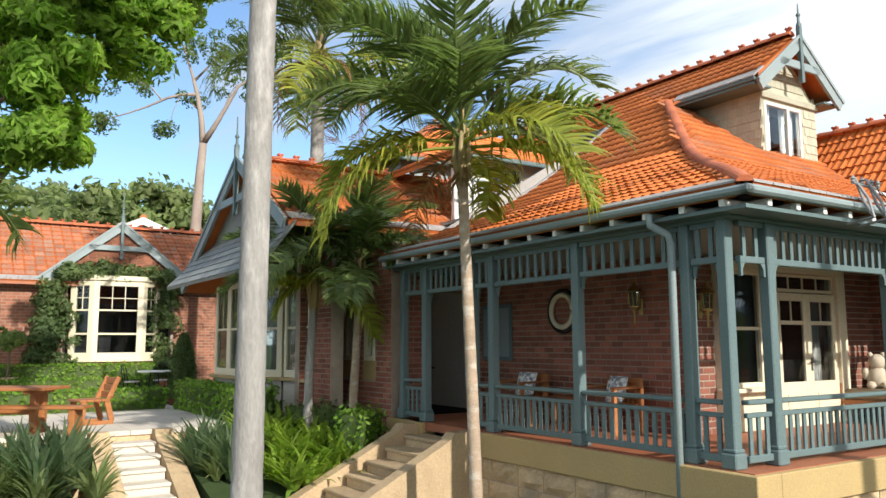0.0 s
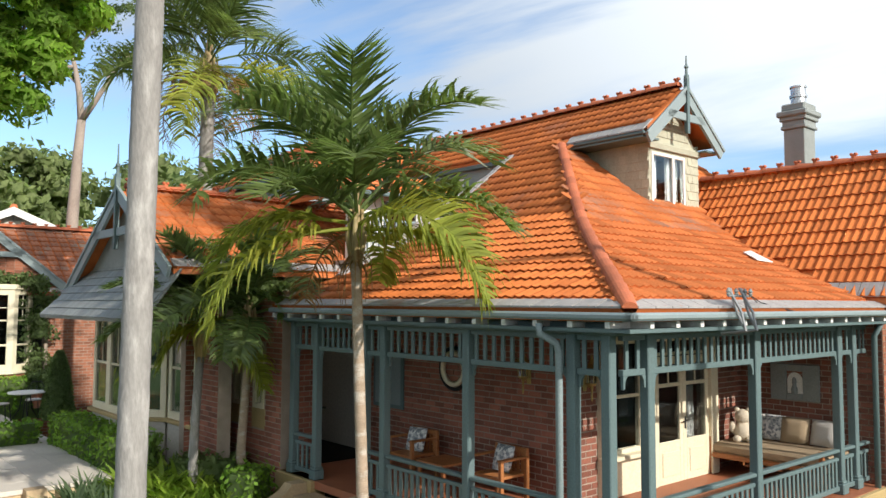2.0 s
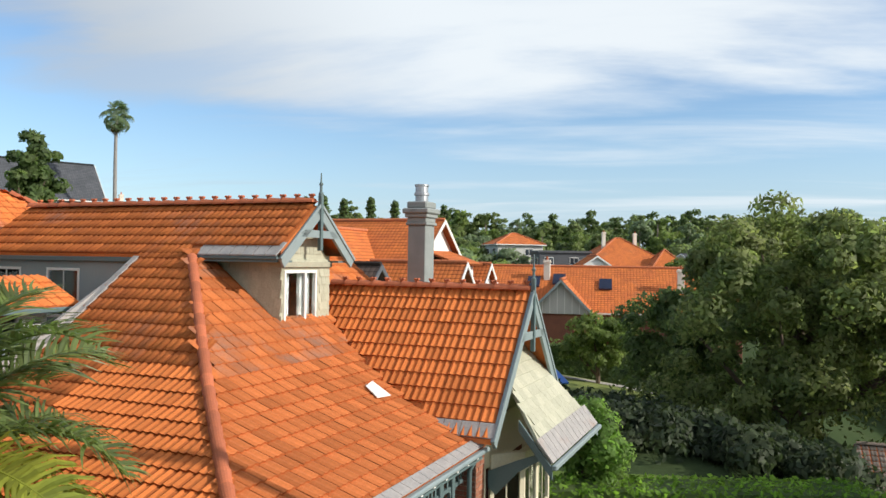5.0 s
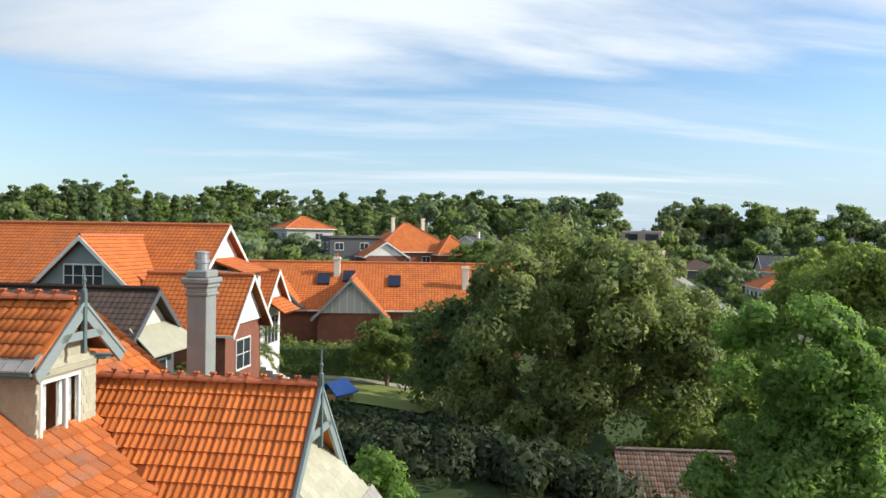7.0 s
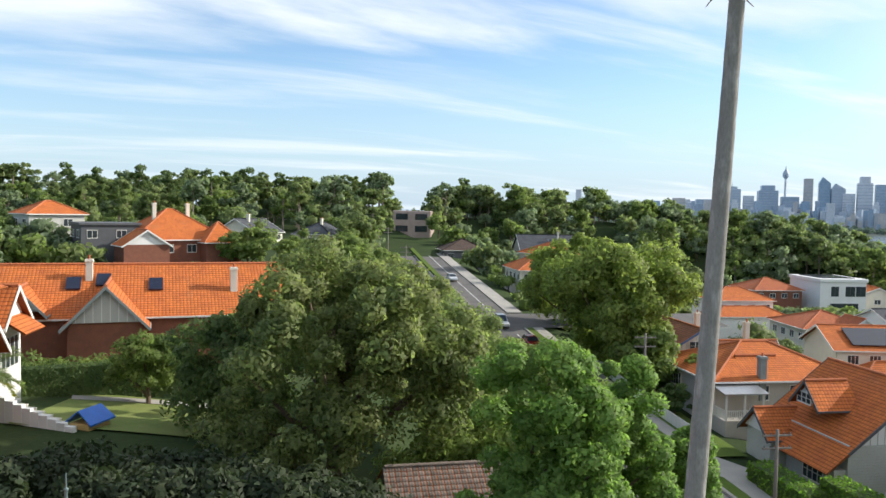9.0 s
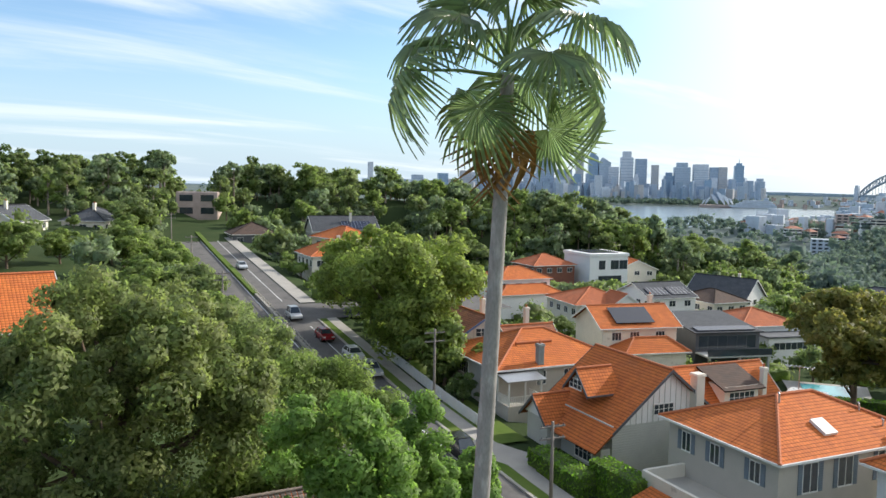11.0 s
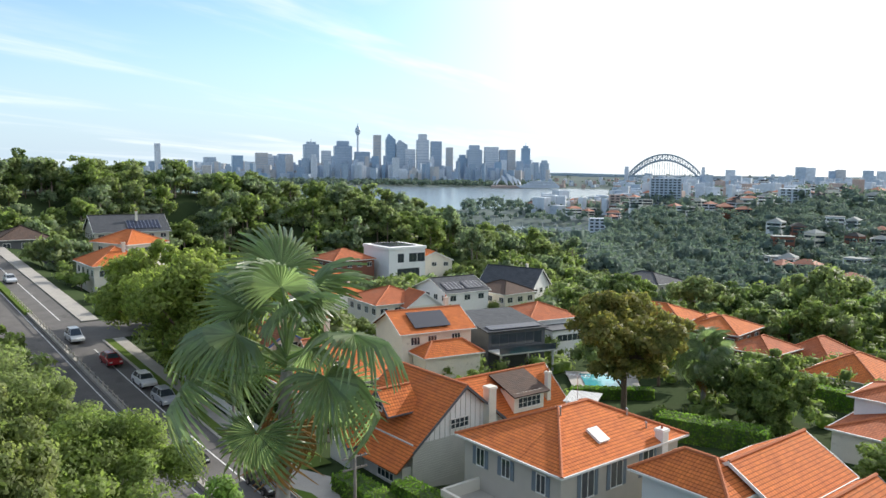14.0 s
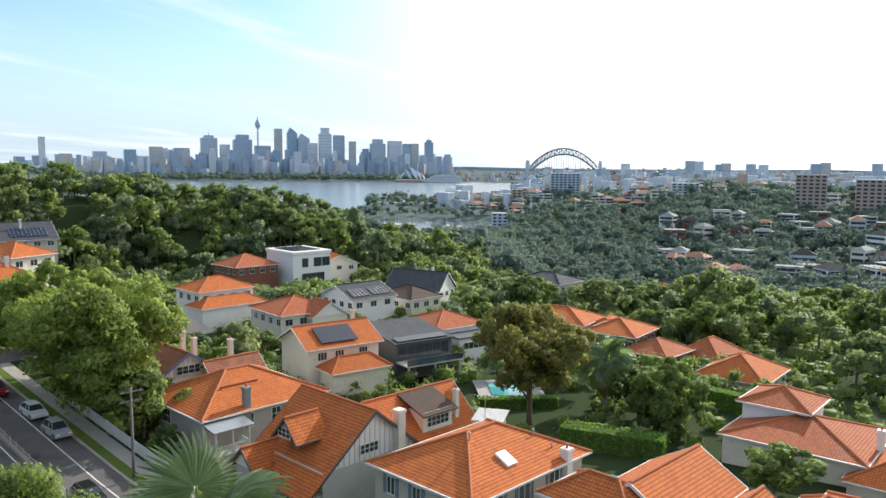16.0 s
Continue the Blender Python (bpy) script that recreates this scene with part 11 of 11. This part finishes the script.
part("shaft", g, C_PALE, ot)
g = G()
g.lathe([(6, 250), (15, 264), (16, 276), (13, 286), (9, 292), (7, 298), (3, 302), (1, 318)], 16)
part("turret", g, C_BLUE, ot)
# white sail-roofed hall on the shore
x, y = polar(-11.0, 3640)
oh = thing("sail_roof_hall", "white hall with pointed shell roofs on the shore", "concert hall", pose(x, y, SEA, 0, 0, -10.3))
g = G()
g.cbox(-40, 40, -75, 75, 0, 12, 2)
part("podium", g, C_BRICKF, oh)
for k, (yy, s, fl) in enumerate(((-52, 0.6, 1), (-30, 0.85, 1), (-6, 1.1, 1), (18, 0.9, 1), (36, 0.65, -1), (54, 0.45, -1))):
    g = G()
    n = 8
    arc = [(0, yy + fl * (-24 * s + 40 * s * (1 - math.cos(t * 1.5))), 12 + 52 * s * math.sin(t * 1.57)) for t in np.linspace(0, 1, n)]
    left = [(-22 * s * (1 - i / (n - 1)) ** 0.6, yy + fl * (-24 * s + 34 * s * i / (n - 1)), 12 + (46 * s * (i / (n - 1)) ** 1.3)) for i in range(n)]
    right = [(-p[0], p[1], p[2]) for p in left]
    g.add(left + arc + right, [(i, i + 1, n + i + 1, n + i) for i in range(n - 1)] + [(n + i, n + i + 1, 2 * n + i + 1, 2 * n + i) for i in range(n - 1)])
    part("shell", g, C_PALE, oh)
# white liner at the quay
x, y = polar(-13.3, 3620)
sp = thing("cruise_ship", "white liner moored across the harbour", "ship", pose(x, y, SEA, 0, 0, 80))
g = G()
g.prism([(-95, 0, 2), (85, 0, 2), (105, 0, 14), (-95, 0, 14)], (0, 26, 0))
part("hull", g, C_PALE, sp)
for i in range(3):
    g = G()
    g.cbox(-88 + i * 8, 70 - i * 14, 2, 24, 14 + i * 7, 20.5 + i * 7, 1)
    part("deck", g, C_PALE, sp)
g = G()
g.cbox(-62, -44, 8, 18, 34, 46, 2)
part("funnel", g, C_BLUE, sp)
# steel arch bridge
bx, by = polar(-22.2, 3950)
br = thing("arch_bridge", "great grey steel arch bridge across the harbour", "bridge", pose(bx, by, SEA, 0, 0, 65))
HALF = 166.0


def arch_z(x, lo):
    k = 1 - (x / HALF) ** 2
    return (52 + 88 * k) if lo else (76 + 92 * k ** 0.92)


for side in (-14, 14):
    for lo, rad in ((True, 4.6), (False, 3.6)):
        g = G()
        g.tube([(x, side, arch_z(x, lo) if lo else arch_z(x, lo)) for x in np.linspace(-HALF, HALF, 29)], rad, 6)
        part("chord", g, C_STEEL, br)
    xs = np.linspace(-HALF, HALF, 29)
    for i, x in enumerate(xs):
        g = G()
        g.beam((x, side, arch_z(x, True)), (x, side, arch_z(x, False)), 2.2, 2.2, up=(0, 1, 0))
        if i < 28:
            g.beam((x, side, arch_z(x, i % 2 == 0)), (xs[i + 1], side, arch_z(xs[i + 1], i % 2 == 1)), 1.4, 1.4, up=(0, 1, 0))
        if arch_z(x, True) > 66:
            g.beam((x, side, 62), (x, side, arch_z(x, True)), 0.9, 0.9, up=(0, 1, 0))
        part("web_member", g, C_STEEL, br)
g = G()
g.cbox(-560, 420, -20, 20, 55, 62, 0.5)
part("deck", g, C_STEEL, br)
for x in (-HALF - 14, HALF + 14):
    for y in (-22, 22):
        g = G()
        g.cbox(x - 9, x + 9, y - 8, y + 8, 0, 96, 1).cbox(x - 7, x + 7, y - 6, y + 6, 96, 108, 1)
        part("pylon", g, C_PALE, br)
for x in range(-540, -220, 60):
    g = G()
    g.cbox(x - 4, x + 4, -14, 14, 0, 55, 0.5)
    part("pier", g, C_PALE, br)

# flats and houses across the valley
F_TILE = mat("far_orange_roof", (0.42, 0.17, 0.10), (0.34, 0.15, 0.10), rough=0.8, scale=0.1, fine=1, bump=0.0)


def block(label, az, r, w, d, h, material, group="flats across the valley", storeys=8, base=None):
    x, y = polar(az, r)
    z = float(land(x, y)) if base is None else base
    t = thing("apartment_block", label, "apartment block", pose(x, y, z, 0, 0, az + random.uniform(-15, 15)), group)
    g = G()
    g.cbox(-d / 2, d / 2, -w / 2, w / 2, -8, h, 0.3)
    bd = part("wall", g, material, t)
    n = max(2, int(w / 6))
    for s in range(storeys):
        for i in range(n):
            g = G()
            z0 = h * (s + 0.25) / storeys
            y0 = -w / 2 + w * (i + 0.2) / n
            g.box(-d / 2 - 0.12, -d / 2 + 0.05, y0, y0 + w / n * 0.62, z0, z0 + h / storeys * 0.5)
            part("window", g, M_GLASS_FAR, bd)
    return t


random.seed(21)
block("brown brick building with balconies at the end of the street", 25.9, 262, 13, 9, 8, C_BRICKF, storeys=2, group="", base=4.0)
block("tall white apartment block with balconies on the ridge", -22.3, 1150, 42, 22, 44, C_BLUE, storeys=12, base=-33)
block("white stepped flats by the bay", -17.6, 1020, 20, 16, 26, C_PALE, storeys=6)
block("brown brick flats with balconies", -38.8, 900, 30, 20, 35, C_BRICKF, storeys=9, base=-20)
block("brown brick flats beside them", -42.5, 880, 30, 20, 31, C_BRICKF, storeys=8, base=-20)
block("pale flats on the ridge", -30.7, 1020, 34, 18, 24, C_PALE, storeys=7, base=-22)
block("brown tower near the water", -18.8, 1250, 16, 14, 30, C_BRICKF, storeys=7)
for i, (az, h) in enumerate(((-31.0, 52), (-32.0, 50), (-33.0, 40), (-33.8, 44), (-35.0, 42), (-36.2, 40), (-39.0, 44), (-40.0, 48), (-42.6, 46), (-27.0, 40))):
    tower("grey tower on the northern skyline", az + 0.4 * (i % 2), 30, h - 8, base=-25, r=2900, material=MATS[i % 4], floors=False, group="towers on the northern skyline")
for i in range(280):
    az = random.uniform(-48, -13)
    r_ = random.choice((random.uniform(520, 780), random.uniform(950, 1600), random.uniform(1300, 3300)))
    if r_ < 900 and az > -29:
        continue
    x, y = polar(az, r_)
    z = float(land(x, y))
    if z < SEA + 3:
        continue
    s = 1 + r_ / 2600
    w, l, h = random.uniform(8, 15) * s, random.uniform(7, 12) * s, random.uniform(4, 8) * s
    t = thing("far_house", random.choice(("white house on the far slope", "cream house on the far slope", "orange-roofed house on the far slope")), "house", pose(x, y, z + 4.5 + r_ / 500, 0, 0, random.uniform(0, 180)), "houses across the valley")
    g = G()
    g.cbox(-w / 2, w / 2, -l / 2, l / 2, -14, h, 0.1)
    wl = part("wall", g, random.choice((C_PALE, W_WHITE, W_WHITE, W_CREAM, W_BRICK)), t)
    k = random.random()
    if k < 0.6:
        o = 0.6
        a, b = (-w / 2 + l / 2, 0, h + l * 0.28), (w / 2 - l / 2, 0, h + l * 0.28)
        if w < l:
            a = b = (0, 0, h + w * 0.28)
        c = [(-w / 2 - o, -l / 2 - o, h), (w / 2 + o, -l / 2 - o, h), (w / 2 + o, l / 2 + o, h), (-w / 2 - o, l / 2 + o, h)]
        g = G()
        g.add(c + [a, b], [(0, 1, 5, 4), (1, 2, 5), (2, 3, 4, 5), (3, 0, 4), (3, 2, 1, 0)])
        part("roof", g, random.choice((F_TILE, F_TILE, R_GREY, M_CEMENT)), t)
    else:
        g = G()
        g.cbox(-w / 2 - 0.4, w / 2 + 0.4, -l / 2 - 0.4, l / 2 + 0.4, h, h + 0.6, 0.1)
        part("roof", g, M_CEMENT, t)
    for s2 in range(2 if h > 5 else 1):
        g = G()
        g.box(-w / 2 + 0.8, w / 2 - 0.8, -l / 2 - 0.08, l / 2 + 0.08, h * (0.15 + 0.45 * s2), h * (0.15 + 0.45 * s2) + 1.6 * s)
        g.box(-w / 2 - 0.08, w / 2 + 0.08, -l / 2 + 0.8, l / 2 - 0.8, h * (0.15 + 0.45 * s2), h * (0.15 + 0.45 * s2) + 1.6 * s)
        part("window_band", g, M_GLASS_FAR, wl)
# streets of low buildings too many to count, round the city's foot and over the northern shore
def low_town(label, material, n, span, reach, rise, seed, size):
    r = rng(seed)
    g = G()
    for i in range(n):
        az, rr = r.uniform(*span), r.uniform(*reach)
        x, y = polar(az, rr)
        z = float(land(x, y))
        if z < SEA + 1.5:
            continue
        w, h = size * (0.5 + r.rand()), rise[0] + (rise[1] - rise[0]) * r.rand() ** 2
        m = pose(x, y, z, 0, 0, r.uniform(0, 90))
        g.cbox(-w / 2, w / 2, -w * 0.4, w * 0.4, -5, h, 0.4, m)
    tagged(solo("low_town", g, material, label, "buildings"), kind="stuff")


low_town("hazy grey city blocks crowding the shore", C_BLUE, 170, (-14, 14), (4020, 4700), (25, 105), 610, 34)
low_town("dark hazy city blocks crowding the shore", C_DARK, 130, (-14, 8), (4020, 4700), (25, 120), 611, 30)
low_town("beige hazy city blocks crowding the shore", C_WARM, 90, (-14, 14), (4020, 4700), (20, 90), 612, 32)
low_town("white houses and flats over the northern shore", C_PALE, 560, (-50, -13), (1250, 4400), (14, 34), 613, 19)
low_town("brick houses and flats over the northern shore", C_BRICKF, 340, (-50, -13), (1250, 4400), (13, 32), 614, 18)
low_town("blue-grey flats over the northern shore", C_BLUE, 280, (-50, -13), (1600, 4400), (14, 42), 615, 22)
# long low hills on the horizon, distance haze painted in as their blue
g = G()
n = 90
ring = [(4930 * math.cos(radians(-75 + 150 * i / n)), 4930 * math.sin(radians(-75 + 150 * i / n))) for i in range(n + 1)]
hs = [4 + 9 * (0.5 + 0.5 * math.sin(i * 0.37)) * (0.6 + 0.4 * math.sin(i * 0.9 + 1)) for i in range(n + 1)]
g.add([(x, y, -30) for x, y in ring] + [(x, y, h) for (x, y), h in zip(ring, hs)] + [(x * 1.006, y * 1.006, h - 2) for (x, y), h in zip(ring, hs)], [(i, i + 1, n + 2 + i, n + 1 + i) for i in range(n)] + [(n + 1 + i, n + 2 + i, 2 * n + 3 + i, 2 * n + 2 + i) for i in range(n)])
solo("backdrop", g, mat("haze_blue_hills", (0.34, 0.43, 0.50), (0.30, 0.39, 0.46), rough=1.0, scale=0.004, fine=0.03, bump=0.0, spec=0.0), "blue-grey hills along the horizon", "hills", kind="structure")
# sailing boats in the bay
for i in range(14):
    x, y = polar(random.uniform(-17, -9), random.uniform(980, 1080))
    bt = thing("sailing_boat", "small white moored yacht", "boat", pose(x, y, SEA, 0, 0, random.uniform(0, 360)), "moored yachts")
    g = G()
    g.prism([(-5, -1.3, 0.8), (3, -1.5, 0.8), (6, 0, 1.0), (3, 1.5, 0.8), (-5, 1.3, 0.8)], (0, 0, 0.8))
    part("hull", g, W_WHITE, bt)
    g = G()
    g.tube([(0.5, 0, 1.5), (0.5, 0, 14)], 0.14, 6)
    part("mast", g, M_WHITE, bt)
